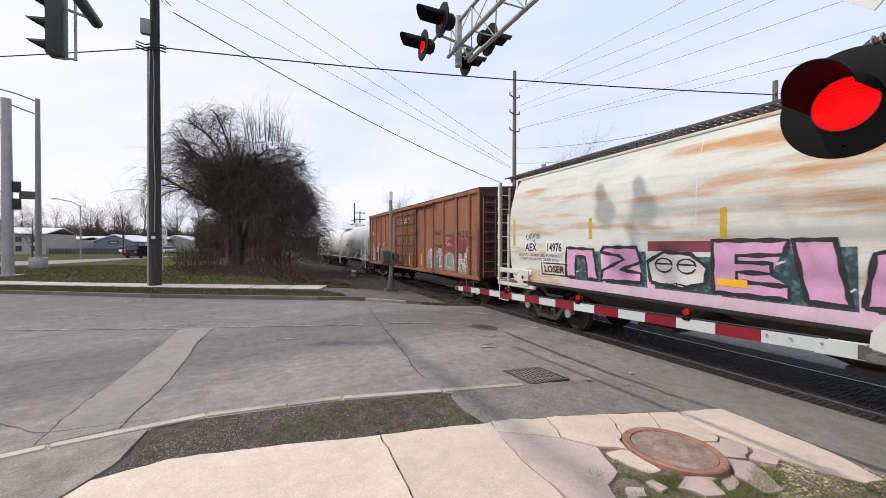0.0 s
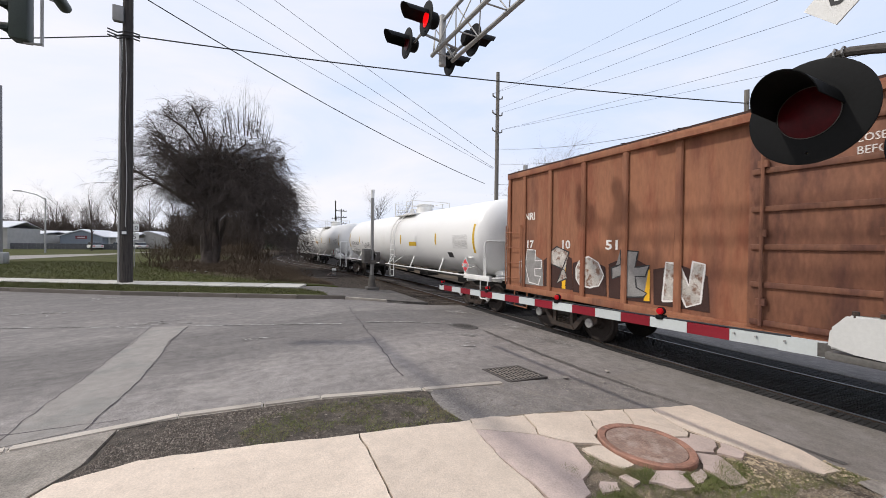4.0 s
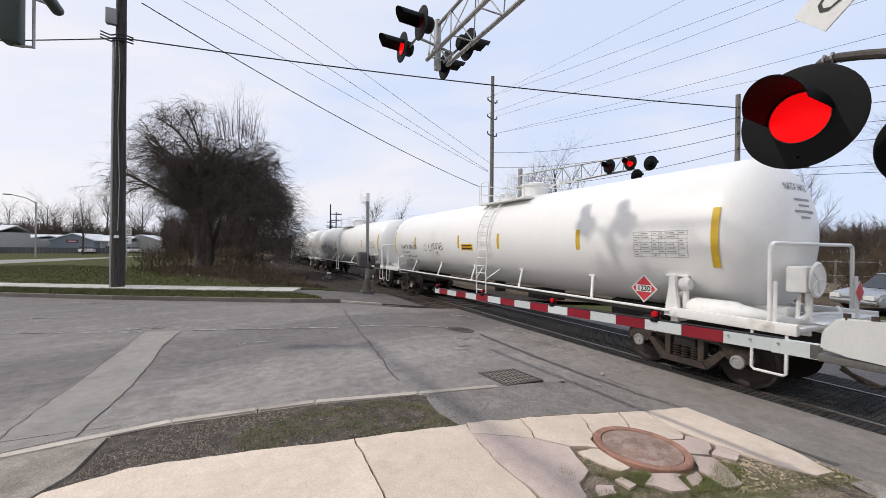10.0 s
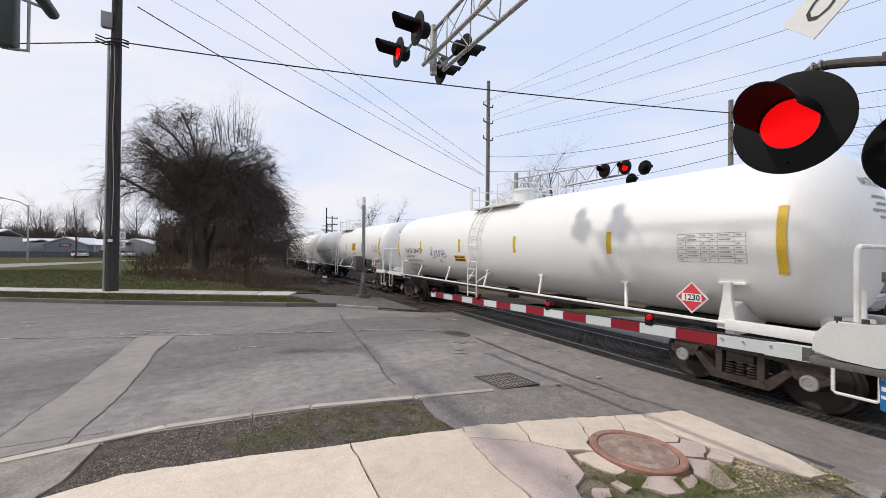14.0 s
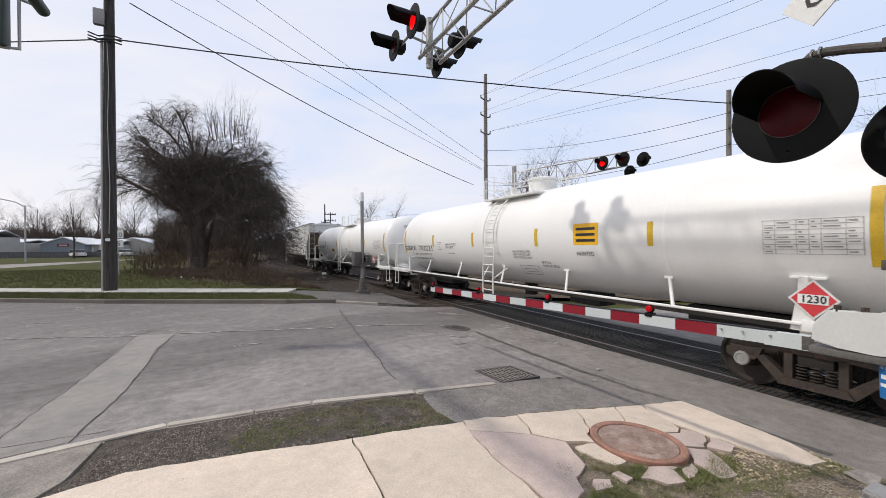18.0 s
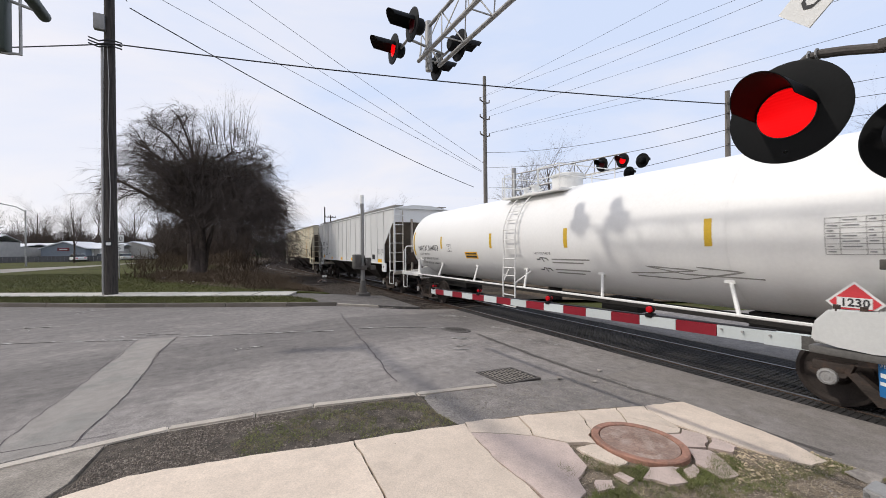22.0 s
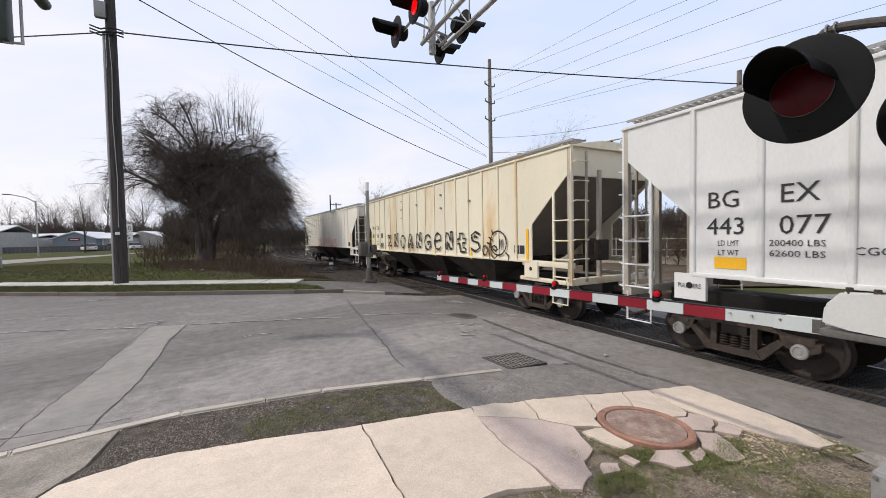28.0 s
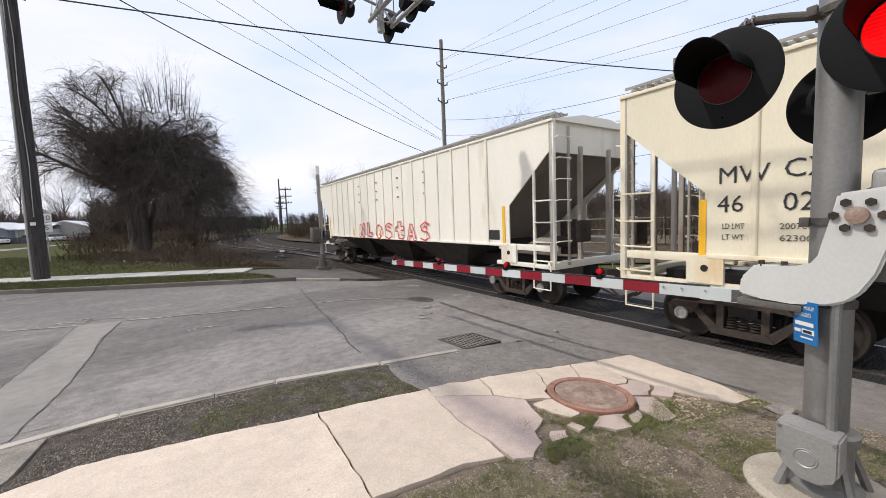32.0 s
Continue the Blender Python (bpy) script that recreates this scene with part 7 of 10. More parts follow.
# Tank cars.
LA, LT = 17.8, 16.0
PEOPLE_LINE = ("THE TANK CAR PEOPLE", 0.085, 0.97)
car, skin = tank_car(LA, "long white tank car with black lettering and a red placard", -0.78, 0.72, 1.83, 0.4, 0.8)
CARS.append((car, -36.6, LA / 2 - 0.8))
tank_marks(car, skin, LA / 2, "NATX", "300250", [PEOPLE_LINE, ("LD LMT  194400 LB  88 200 KG", 0.085, 1.6), ("LT WT  68600 LB  31 100 KG", 0.085, 1.5)], 7.92, tag=(3.0, 1.33, "letter"))
decal(-6.87, -6.49, 1.78, 1.98, skin, M["letter"], car, "data_panel")
decal(3.0 - 0.06, 3.0 + 0.06, 2.27, 2.73, skin, M["stripe"], car, "reflective_strip")
decal(-3.6, -2.75, 2.2, 2.38, skin, M["stripe"], car, "emergency_panel", label="pale yellow notice panel")
first, skin = tank_car(LT, "white tank car with black lettering, sprayed tag and placard", -0.78, brake=True)
proto, skin = tank_car(LT, "white tank car with black lettering and a red placard", 0.53)
tanks = [first, proto, tank_car(LT, "white tank car with black lettering and a square yellow notice", 0.53, 0.92, 1.52, strip_at=3.45)[0], copy_thing(proto, Matrix.Identity(4))]
for k, (c, u16, mark, number, ld, lt, start, tag, panel) in enumerate(zip(tanks, (-17.2, 0.8, 18.95, 37.15), ("NATX", "NATX", "GBRX", "NATX"), ("364120", "364121", "703221", "364053"),
        ("205600 LB  93 200 KG", "205600 LB  93 200 KG", "195100 LB  88 450 KG", "205700 LB  93 300 KG"), ("80400 LB  36 500 KG", "80400 LB  36 500 KG", "90900 LB  41 250 KG", "80300 LB  36 400 KG"),
        (6.62, 6.65, 7.5, 7.05), ((3.09, 1.33, "letter"), (2.7, 1.3, "spray_blue"), None, None), (5.87, 4.6, None, 3.82))):
    line = PEOPLE_LINE if mark == "NATX" else None
    tank_marks(c, skin, LT / 2, mark, number, ([line] if line else []) + [("LD LMT  " + ld, 0.085, 1.6 if line else 1.87), ("LT WT  " + lt, 0.085, 1.55 if line else 1.82)], start, tag, panel, 0.27 if k == 0 else 0.0,
               *((0.215, 2.8) if mark == "GBRX" else ()))
    CARS.append((c, u16, LT / 2 - 1.05))
d_tank = tanks[2]
decal(0.88, 1.0, 2.27, 2.73, skin, M["stripe"], first, "reflective_strip")
tagged(tanks[1], "white tank car with black lettering and a blue sprayed tag")
tagged(d_tank, "white tank car with black lettering and a square yellow notice")
tagged(tanks[3], "white tank car with black lettering and a long yellow notice")
decal(-3.5, -2.8, 2.3, 2.78, skin, M["amber"], d_tank, "emergency_panel", label="yellow notice panel")
for z in (2.66, 2.53, 2.4):
    decal(-3.42, -2.88, z - 0.03, z + 0.03, skin, M["letter"], d_tank, "notice_bar", 0.008)
sign_text("HANDLE MUST BE LOCKED\nAND CHAINED IN CLOSED\nPOSITION BEFORE LOADING", 0.06, -0.48, 2.1, skin, M["letter"], d_tank, 0.78)
sign_text("VENT TANK\nWHEN UNLOADING", 0.065, -1.56, 1.82, skin, M["letter"], d_tank, 0.6)
sign_text("PAINTED", 0.1, -2.85, 2.05, skin, M["letter"], d_tank, 0.5)
sign_text("THERMAL PROTECTION\nSYSTEM EQUIPPED", 0.075, 3.56, 2.31, skin, M["letter"], d_tank, 0.83)
sign_text("0.5 IN CERAMIC FIBER", 0.05, 3.52, 2.0, skin, M["letter"], d_tank, 0.58)
strokes([[(0, 0), (1, 0), (1, 1), (0, 1), (0, 0)], [(0.1, 0.6), (0.6, 0.7), (0.9, 0.5)], [(0.2, 0.3), (0.9, 0.3)]], -0.6, 1.5, 0.75, 0.24, 0.014, skin, M["hop_hatch"], d_tank, "data_panel")
strokes([[(0.05, 0.3), (0.3, 0.35), (0.6, 0.5), (0.2, 0.6), (0.5, 0.35), (1.0, 0.3)], [(0.1, 0.2), (0.5, 0.15), (0.9, 0.5), (0.6, 0.62)]], -3.0, 1.6, 2.4, 0.5, 0.022, skin, M["hop_hatch"], tanks[3], "graffiti")
sign_text("HOT OIL VALVE", 0.06, -0.36, 2.1, skin, M["letter"], tanks[3], 0.6)
for z, w_ in ((1.98, 1.2), (1.9, 1.0), (1.72, 1.1), (1.64, 0.9)):
    decal(-0.95 - w_, -0.95, z - 0.016, z + 0.016, skin, M["hop_hatch"], tanks[3], "notice_bar")
for z in (1.95, 1.68):
    strokes([[(0, 0.5), (0.3, 0.5), (0.35, 0.8), (0.9, 0.7), (1, 0.3)], [(0.5, 0.7), (0.6, 0.1)]], -0.4, z - 0.06, 0.42, 0.16, 0.025, skin, M["letter"], tanks[3], "arrow")

# Grey, cream and white hoppers.
LF, LG, LH = 16.3, 17.0, 17.25
car, skin = hopper_car(LF, "light grey ribbed hopper car with black lettering", "hop_grey", "hop_shade", 15, cut=1.32, span=6.77, beam=False)
CARS.append((car, 55.05, LF / 2 - 1.75))
hopper_marks(car, skin, 6.55, 0.96, ("BG", "EX"), ("443", "077"))
for k, (a, b) in enumerate((("LD LMT", "200400 LBS"), ("LT WT", "62600 LBS"))):
    sign_text(a, 0.09, 6.38, 2.02 - 0.15 * k, skin, M["letter"], car, 0.3, 0.01)
    sign_text(b, 0.09, 5.7, 2.03 - 0.15 * k, skin, M["letter"], car, 0.62, 0.01)
decal(5.98, 6.43, 1.66, 1.84, skin, M["amber"], car, "reflective_strip", 0.009)
sign_text("PULL HERE", 0.08, 7.0, 1.3, lambda z: -1.585, M["letter"], car, 0.38)
sign_text("CGCX", 0.1, 4.82, 1.93, skin, M["letter"], car, 0.45, 0.01)
for yk in (-5.92, -1.0, 1.4, 4.2):
    decal(yk - 0.55, yk, 1.55, 1.74, skin, M["amber"], car, "reflective_strip", 0.009)
decal(-5.45, -5.03, 1.72, 1.98, skin, M["letter"], car, "data_panel", 0.009)
sign_text("EXW 10-8 H 15-10\nEW 10-1 H 14-6\nCU FT 4750", 0.08, -5.88, 2.2, skin, M["letter"], car, 0.95, 0.01)

car, skin = hopper_car(LG, "cream ribbed hopper car with long black graffiti", "hop_cream", "hop_shade", 16, cut=1.4, span=6.465)
CARS.append((car, 73.1, LG / 2 - 1.75))
hopper_marks(car, skin, 6.93, 0.77, ("MW", "CX"), ("46", "02"), size=0.25)
sign_text("08", 0.25, 5.44, 2.2, skin, M["letter"], car, lift=0.01, bold=0.005)
for k, (a, b) in enumerate((("LD LMT", "200700"), ("LT WT", "62300"))):
    sign_text(a, 0.085, 6.86, 1.95 - 0.16 * k, skin, M["letter"], car, 0.28, 0.01)
    sign_text(b, 0.085, 6.18, 1.95 - 0.16 * k, skin, M["letter"], car, 0.34, 0.01)
spray_word("KNOANGENTS", 4.25, 1.7, 0.66, 0.68, 0.26, 0.07, skin, M["letter"], car, 0.04)
strokes([[(0.55 + 0.37 * math.cos(k * 0.4), 0.55 + 0.38 * math.sin(k * 0.4)) for k in range(17)], [(0.63, 0.69), (0.63, 0.36)], [(0.74, 0.68), (0.73, 0.34)], [(0.1, 0.75), (0.3, 0.63)],
         [(0.01, 0.56), (0.22, 0.52)], [(0.25, 0.98), (0.31, 0.82)], [(0.37 + 0.15 * math.cos(k * 0.45), 0.27 + 0.2 * math.sin(k * 0.45)) for k in range(1, 14)],
         [(0.18, 0.59), (0.12, 0.3), (0.16, 0.02)], [(0.88, 0.27), (1.0, 0.18), (1.0, 0.0)], [(0.33, 0.37), (0.42, 0.3), (0.55, 0.36)]],
        -5.02, 1.48, 1.1, 0.95, 0.045, skin, M["letter"], car, lift=0.04)
strokes([[(0.5 + 0.48 * math.cos(k * 0.5), 0.5 + 0.48 * math.sin(k * 0.5)) for k in range(14)]], -4.78, 1.62, 0.28, 0.3, 0.05, skin, M["letter"], car, lift=0.04)
strokes(TAG, 5.65, 1.5, 0.68, 0.5, 0.035, skin, M["letter"], car, lift=0.012)
for yk in (7.17, 4.15, 1.45, -1.3, -4.0, -6.88):
    decal(yk - 0.1, yk, 1.45, 1.85 if abs(yk) < 6 else 2.4, skin, M["amber"], car, "reflective_strip", 0.012)
for yk in (-6.8, -6.57):
    decal(yk, yk + 0.2, 1.72, 1.95, skin, M["letter"], car, "data_panel", 0.012)
for yk, zk in ((2.2, 3.9), (2.2, 3.5), (2.2, 3.1), (-1.9, 3.8), (-1.9, 3.3), (0.4, 3.6), (-4.0, 3.4)):
    bm = bmesh.new()
    box(bm, -1.62, -1.55, yk - 0.04, yk + 0.04, zk - 0.025, zk + 0.035, 0.008)
    part("bracket", bm, M["hop_hatch"], car)

car, skin = hopper_car(LH, "off-white ribbed hopper car with red graffiti", "hop_white", "hop_shade", 17, cut=1.42, span=6.4)
CARS.append((car, 91.8, LH / 2 - 1.75))
spray_word("NLOSTAS", 2.7, 1.5, 0.72, 0.66, 0.2, 0.06, skin, M["spray_red"], car, 0.04)
for yk in (-LH / 2 + 1.66, LH / 2 - 1.66, 0.5, 3.5):
    decal(yk - 0.1, yk, 1.45, 2.5 if abs(yk) > 5 else 1.9, skin, M["amber"], car, "reflective_strip", 0.012)
decal(-6.85, -6.44, 1.65, 1.9, skin, M["letter"], car, "data_panel", 0.009)
for k in range(4):
    for zk in (3.8, 3.45, 3.1):
        bm = bmesh.new()
        yk = -3.2 + 1.9 * k
        box(bm, -1.61, -1.55, yk - 0.03, yk + 0.03, zk - 0.02, zk + 0.03, 0.006)
        part("bracket", bm, M["hop_hatch"], car)


# ---- crossing signal beside the pavement ----
LAMPS = []  # turning two-sided lenses and whether each is lit in the first half of the beat


def flasher(parent, x, y, z, face, first, r=0.375, deep=1.0):
    """A crossing lamp: black disc, hood, can, and an added two-sided lens, its red or dark side turned to the street to
    imitate flashing. face: -1 looks to -x.
    """
    def at(a):
        return x + face * a
    bm = bmesh.new()
    lathe(bm, [(0.18 * r / 0.375, 0.0), (r - 0.01, -0.004), (r, 0.004), (r, 0.016), (r - 0.015, 0.02), (0.185 * r / 0.375, 0.012)], 48, "X")
    disc = part("flasher", bm, M["black"], parent, "black round signal lamp with a deep hood", at=Matrix.Translation((x, y, z)) @ pose(0, 0, 0, 0, 0, 0 if face > 0 else 180))
    k = r / 0.375 * 0.9
    bm = bmesh.new()
    n = 28
    rows = []
    for i in range(n + 1):
        a = radians(3 + 182 * i / n)
        long_ = 0.54 * deep * k
        rr = 0.214 * k
        p0 = Vector((0.0, rr * math.cos(a), rr * math.sin(a)))
        reach = long_ * (0.78 + 0.22 * max(0.0, math.sin(a)))
        p1 = Vector((reach, rr * 0.97 * math.cos(a), rr * 0.97 * math.sin(a) + 0.02 * k))
        rows.append([bm.verts.new(p0), bm.verts.new(p1)])
    for a, b in zip(rows, rows[1:]):
        bm.faces.new((a[0], a[1], b[1], b[0]))
    bm.normal_update()
    bmesh.ops.solidify(bm, geom=bm.faces[:], thickness=0.006)
    part("hood", bm, M["black"], disc)
    bm = bmesh.new()
    lathe(bm, [(0.218 * k, 0.012), (0.213 * k, -0.02), (0.2 * k, -0.18), (0.15 * k, -0.22), (0.0, -0.22)], 28, "X")
    part("can", bm, M["black"], disc)
    bm = bmesh.new()
    tube(bm, [(0.018, 0.206 * k * math.cos(q * math.pi / 16), 0.206 * k * math.sin(q * math.pi / 16)) for q in range(33)], 0.004 * k, 5)
    part("rim", bm, M["dark_iron"], disc)
    bm = bmesh.new()
    rows = []
    for s, m_ in ((1, 0), (-1, 1)):
        c = bm.verts.new((s * 0.028 * k, 0, 0))
        prev = None
        for rr, d in ((0.07, 0.026), (0.14, 0.019), (0.202, 0.003)):
            ring = [bm.verts.new((s * d * k, rr * k * math.cos(q * math.pi / 14), rr * k * math.sin(q * math.pi / 14))) for q in range(28)]
            for q in range(28):
                f = bm.faces.new((c, ring[q], ring[(q + 1) % 28])) if prev is None else bm.faces.new((prev[q], ring[q], ring[(q + 1) % 28], prev[(q + 1) % 28]))
                f.material_index = m_
            prev = ring
        rows.append(prev)
    for q in range(28):
        f = bm.faces.new((rows[0][q], rows[0][(q + 1) % 28], rows[1][(q + 1) % 28], rows[1][q]))
        f.material_index = 1
    lens = part("lens", bm, [M["lit"], M["unlit"]], disc, "red lens, flashing", at=(0.014, 0, 0))
    LAMPS.append((lens, first))
    for a in range(3):
        bm = bmesh.new()
        q = radians(-90 + 0 if a == 0 else 30 + 120 * a)
        cyl(bm, (0.012, (r - 0.09 * k) * math.cos(q), (r - 0.09 * k) * math.sin(q)), (0.024, (r - 0.09 * k) * math.cos(q), (r - 0.09 * k) * math.sin(q)), 0.007, seg=6)
        part("bolt", bm, M["sign_white"], disc)
    return disc


MX, MY = 3.45, 0.69
signal = thing("crossing_signal", "grey crossing signal mast with lowered gate, flashing lamps and overhead arm", "crossing signal")
foundation_z = gz(MX)
bm = bmesh.new()
lathe(bm, [(0.0, foundation_z - 0.2), (0.42, foundation_z - 0.2), (0.42, foundation_z + 0.06), (0.38, foundation_z + 0.09), (0.0, foundation_z + 0.1)], 36, "Z", (MX, MY, 0))
solo("signal_foundation", bm, M["concrete"], "rough round concrete footing of the crossing signal", "footing")
bm = bmesh.new()
cyl(bm, (MX, MY, foundation_z + 0.4), (MX, MY, 6.9), 0.112, 0.105, seg=32)
part("mast", bm, M["steel"], signal, "grey aluminium mast")
bm = bmesh.new()
lathe(bm, [(0.2, foundation_z + 0.09), (0.2, foundation_z + 0.13), (0.15, foundation_z + 0.16), (0.14, foundation_z + 0.42), (0.17, foundation_z + 0.44), (0.17, foundation_z + 0.5), (0.115, foundation_z + 0.52)], 24, "Z", (MX, MY, 0))
for a in range(4):
    q = math.pi / 4 + a * math.pi / 2
    cyl(bm, (MX + 0.26 * math.cos(q), MY + 0.26 * math.sin(q), foundation_z + 0.08), (MX + 0.13 * math.cos(q), MY + 0.13 * math.sin(q), foundation_z + 0.42), 0.03, 0.022, seg=6)
part("base_casting", bm, M["steel"], signal)
bm = bmesh.new()
prism(bm, [(MY - 0.13, 0.5), (MY + 0.17, 0.52), (MY + 0.17, 0.3), (MY + 0.12, 0.26), (MY + 0.06, 0.18), (MY - 0.05, 0.18), (MY - 0.1, 0.24), (MY - 0.13, 0.26)], MX - 0.3, MX - 0.12)
bmesh.ops.bevel(bm, geom=bm.edges[:], offset=0.012, segments=2, affect="EDGES")
jb = part("junction_box", bm, M["galv"], signal, "cast aluminium junction box on the mast base")
bm = bmesh.new()
lathe(bm, [(0.0, MX - 0.305), (0.045, MX - 0.306), (0.05, MX - 0.3), (0.058, MX - 0.306), (0.062, MX - 0.3), (0.062, MX - 0.29)], 24, "X", (0, MY + 0.02, 0.33))
part("cover_badge", bm, M["galv"], jb)
for dy, dz in ((-0.11, 0.47), (0.15, 0.49), (0.15, 0.32)):
    bm = bmesh.new()
    cyl(bm, (MX - 0.31, MY + dy, dz), (MX - 0.29, MY + dy, dz), 0.012, seg=6)
    part("bolt", bm, M["steel"], jb)
bm = bmesh.new()
tube(bm, [(MX - 0.15, MY - 0.06, 0.5), (MX - 0.15, MY - 0.06, 1.25), (MX - 0.12, MY - 0.06, 1.4)], 0.028, 10)
part("conduit", bm, M["steel"], signal)
for z in (1.8, 3.08, 1.28):
    bm = bmesh.new()
    lathe(bm, [(0.113, z - 0.025), (0.125, z - 0.022), (0.125, z + 0.022), (0.113, z + 0.025)], 28, "Z", (MX, MY, 0))
    box(bm, MX - 0.16, MX - 0.12, MY + 0.08, MY + 0.13, z - 0.03, z + 0.03, 0.005)
    part("clamp", bm, M["dark_iron"], signal)
# gate crank and mechanism
CRANK = [(0.64, 1.97), (0.42, 2.0), (0.4, 1.9), (0.42, 1.65), (0.46, 1.5), (0.52, 1.38), (0.58, 1.32), (0.66, 1.285), (0.83, 1.275), (0.99, 1.285), (1.12, 1.3), (1.11, 1.42), (1.03, 1.52), (0.81, 1.51), (0.74, 1.53), (0.7, 1.59), (0.67, 1.8)]
bm = bmesh.new()
prism(bm, CRANK, MX - 0.2, MX - 0.14)
bmesh.ops.bevel(bm, geom=[e for e in bm.edges], offset=0.015, segments=2, affect="EDGES")
crank = part("gate_crank", bm, M["gate_white"], signal, "white gate arm bracket")
bm = bmesh.new()
prism(bm, [(0.98, 1.2), (1.24, 1.19), (1.24, 1.284), (0.98, 1.292)], 3.466, 3.534)
part("arm_socket", bm, M["weathered"], signal, "dark steel arm socket")
for a in range(6):
    bm = bmesh.new()
    q = a * math.pi / 3
    cyl(bm, (MX - 0.225, 0.55 + 0.1 * math.cos(q), 1.84 + 0.085 * math.sin(q)), (MX - 0.19, 0.55 + 0.1 * math.cos(q), 1.84 + 0.085 * math.sin(q)), 0.024, seg=6)
    part("bolt", bm, M["bogie"], crank)
bm = bmesh.new()
cyl(bm, (MX - 0.24, 0.55, 1.84), (MX - 0.19, 0.55, 1.84), 0.05, seg=20)
part("pivot", bm, M["rust_iron"], crank)
bm = bmesh.new()
box(bm, MX - 0.13, MX + 0.3, 0.12, 0.52, 1.45, 2.1, 0.03)
part("gate_motor_box", bm, M["steel"], signal)
bm = bmesh.new()
box(bm, MX - 0.195, MX - 0.08, 0.78, 1.13, 1.225, 1.272, 0.006)
part("arm_channel", bm, M["weathered"], signal, "dark steel channel under the bracket")
for q in (0.88, 1.0):
    bm = bmesh.new()
    cyl(bm, (MX - 0.17, q, 1.505), (MX - 0.17, q, 1.545), 0.018, seg=6)
    part("bolt", bm, M["bogie"], crank)
# striped arm
ARM_Y = [1.36, 1.79, 2.13, 2.49, 2.82, 3.16, 3.51, 3.85, 4.2, 4.55, 4.9, 5.25, 5.6, 5.95, 6.3, 6.65, 7.0, 7.2]
arm_z = lambda q: 1.208 - 0.0325 * (q - 2.14)
for i, (a, b) in enumerate(zip(ARM_Y, ARM_Y[1:])):
    bm = bmesh.new()
    hh = 0.047
    prism(bm, [(a + 0.002, arm_z(a) - hh), (b - 0.002, arm_z(b) - hh), (b - 0.002, arm_z(b) + hh), (a + 0.002, arm_z(a) + hh)], 3.475, 3.525)
    part("arm_section", bm, M["arm_red"] if i % 2 == 1 else M["arm_white"], signal, "red reflective section" if i % 2 == 1 else "white reflective section", smooth=0)
bm = bmesh.new()
prism(bm, [(1.2, 1.186), (1.46, 1.178), (1.46, 1.279), (1.2, 1.288)], 3.468, 3.532)
sleeve = part("arm_sleeve", bm, M["arm_white"], signal)
for q in (1.42, 1.6, 1.75):
    bm = bmesh.new()
    cyl(bm, (3.455, q, arm_z(q) + 0.02), (3.47, q, arm_z(q) + 0.02), 0.008, seg=6)
    part("bolt", bm, M["galv"], sleeve)
for q, lit in ((2.39, True), (3.78, True), (5.42, False), (7.1, False)):
    z = arm_z(q) + 0.047
    bm = bmesh.new()
    lr = 1.0 if lit else 0.7
    lathe(bm, [(0.0, -0.042), (0.028 * lr, -0.034), (0.034 * lr, 0.0), (0.028 * lr, 0.034), (0.0, 0.042)], 18, "X", (3.5, q, z + 0.065))
    lamp = part("gate_lamp", bm, M["gate_lamp"], signal, "small red lamp on the gate arm")
    bm = bmesh.new()
    lathe(bm, [(0.03 * lr, -0.012), (0.039 * lr, -0.012), (0.039 * lr, 0.012), (0.03 * lr, 0.012)], 18, "X", (3.5, q, z + 0.065))
    box(bm, 3.46, 3.54, q - 0.035, q + 0.035, z - 0.01, z + 0.028, 0.008)
    part("lamp_ring", bm, M["black"], lamp)
bm = bmesh.new()
tube(bm, [(3.5, y_, arm_z(y_) + 0.055) for y_ in (1.4, 2.3, 3.7, 5.3, 7.1)], 0.008)
part("arm_cable", bm, M["wire"], signal)
# crossarm and lamps
bm = bmesh.new()
tube(bm, [(3.38, 0.3, 2.98), (3.38, 0.6, 3.02), (3.37, 0.82, 3.08), (3.36, 0.97, 3.13), (3.35, 1.08, 3.158), (3.34, 1.15, 3.155), (3.33, 1.2, 3.11)], 0.03, 10)
part("lamp_bracket", bm, M["dark_iron"], signal)
for y_, z_, first in ((1.25, 2.815, True), (0.415, 2.845, False)):
    flasher(signal, 3.3, y_, z_, -1, first, 0.337)
for y_, first in ((0.74, False), (-0.1, True)):
    flasher(signal, 3.78, y_, 2.6, 1, first, 0.3)
bm = bmesh.new()
tube(bm, [(3.62, -0.1, 2.6), (3.6, 0.3, 2.6), (3.62, 0.72, 2.6)], 0.028, 8)
part("lamp_bracket", bm, M["galv"], signal)
for q in (1.1, 1.14):
    bm = bmesh.new()
    tube(bm, [(3.34 + 0.036 * math.cos(a_ * 0.7), q, 3.16 + 0.036 * math.sin(a_ * 0.7)) for a_ in range(10)], 0.006, 5)
    part("u_bolt", bm, M["galv"], signal)
# crossbuck
for s, word in ((1, "CROSSING"), (-1, "RAILROAD")):
    m_ = Matrix.Translation((MX - 0.16 - 0.012 * s, MY, 3.915)) @ pose(0, 0, 0, 45 * -s, 0, 0)
    bm = bmesh.new()
    box(bm, -0.006, 0.006, -0.72, 0.72, -0.115, 0.115)
    board = part("crossbuck_board", bm, M["sign_white"], signal, "white crossbuck board with black letters", smooth=0, at=m_)
    me = lettering(word, 0.115, 1.2)
    for v in me.vertices:
        v.co = (-0.009, 0.66 - v.co.x, v.co.y - 0.057)
    me.materials.clear()
    me.materials.append(M["sign_black"])
    part("lettering", me, None, board)
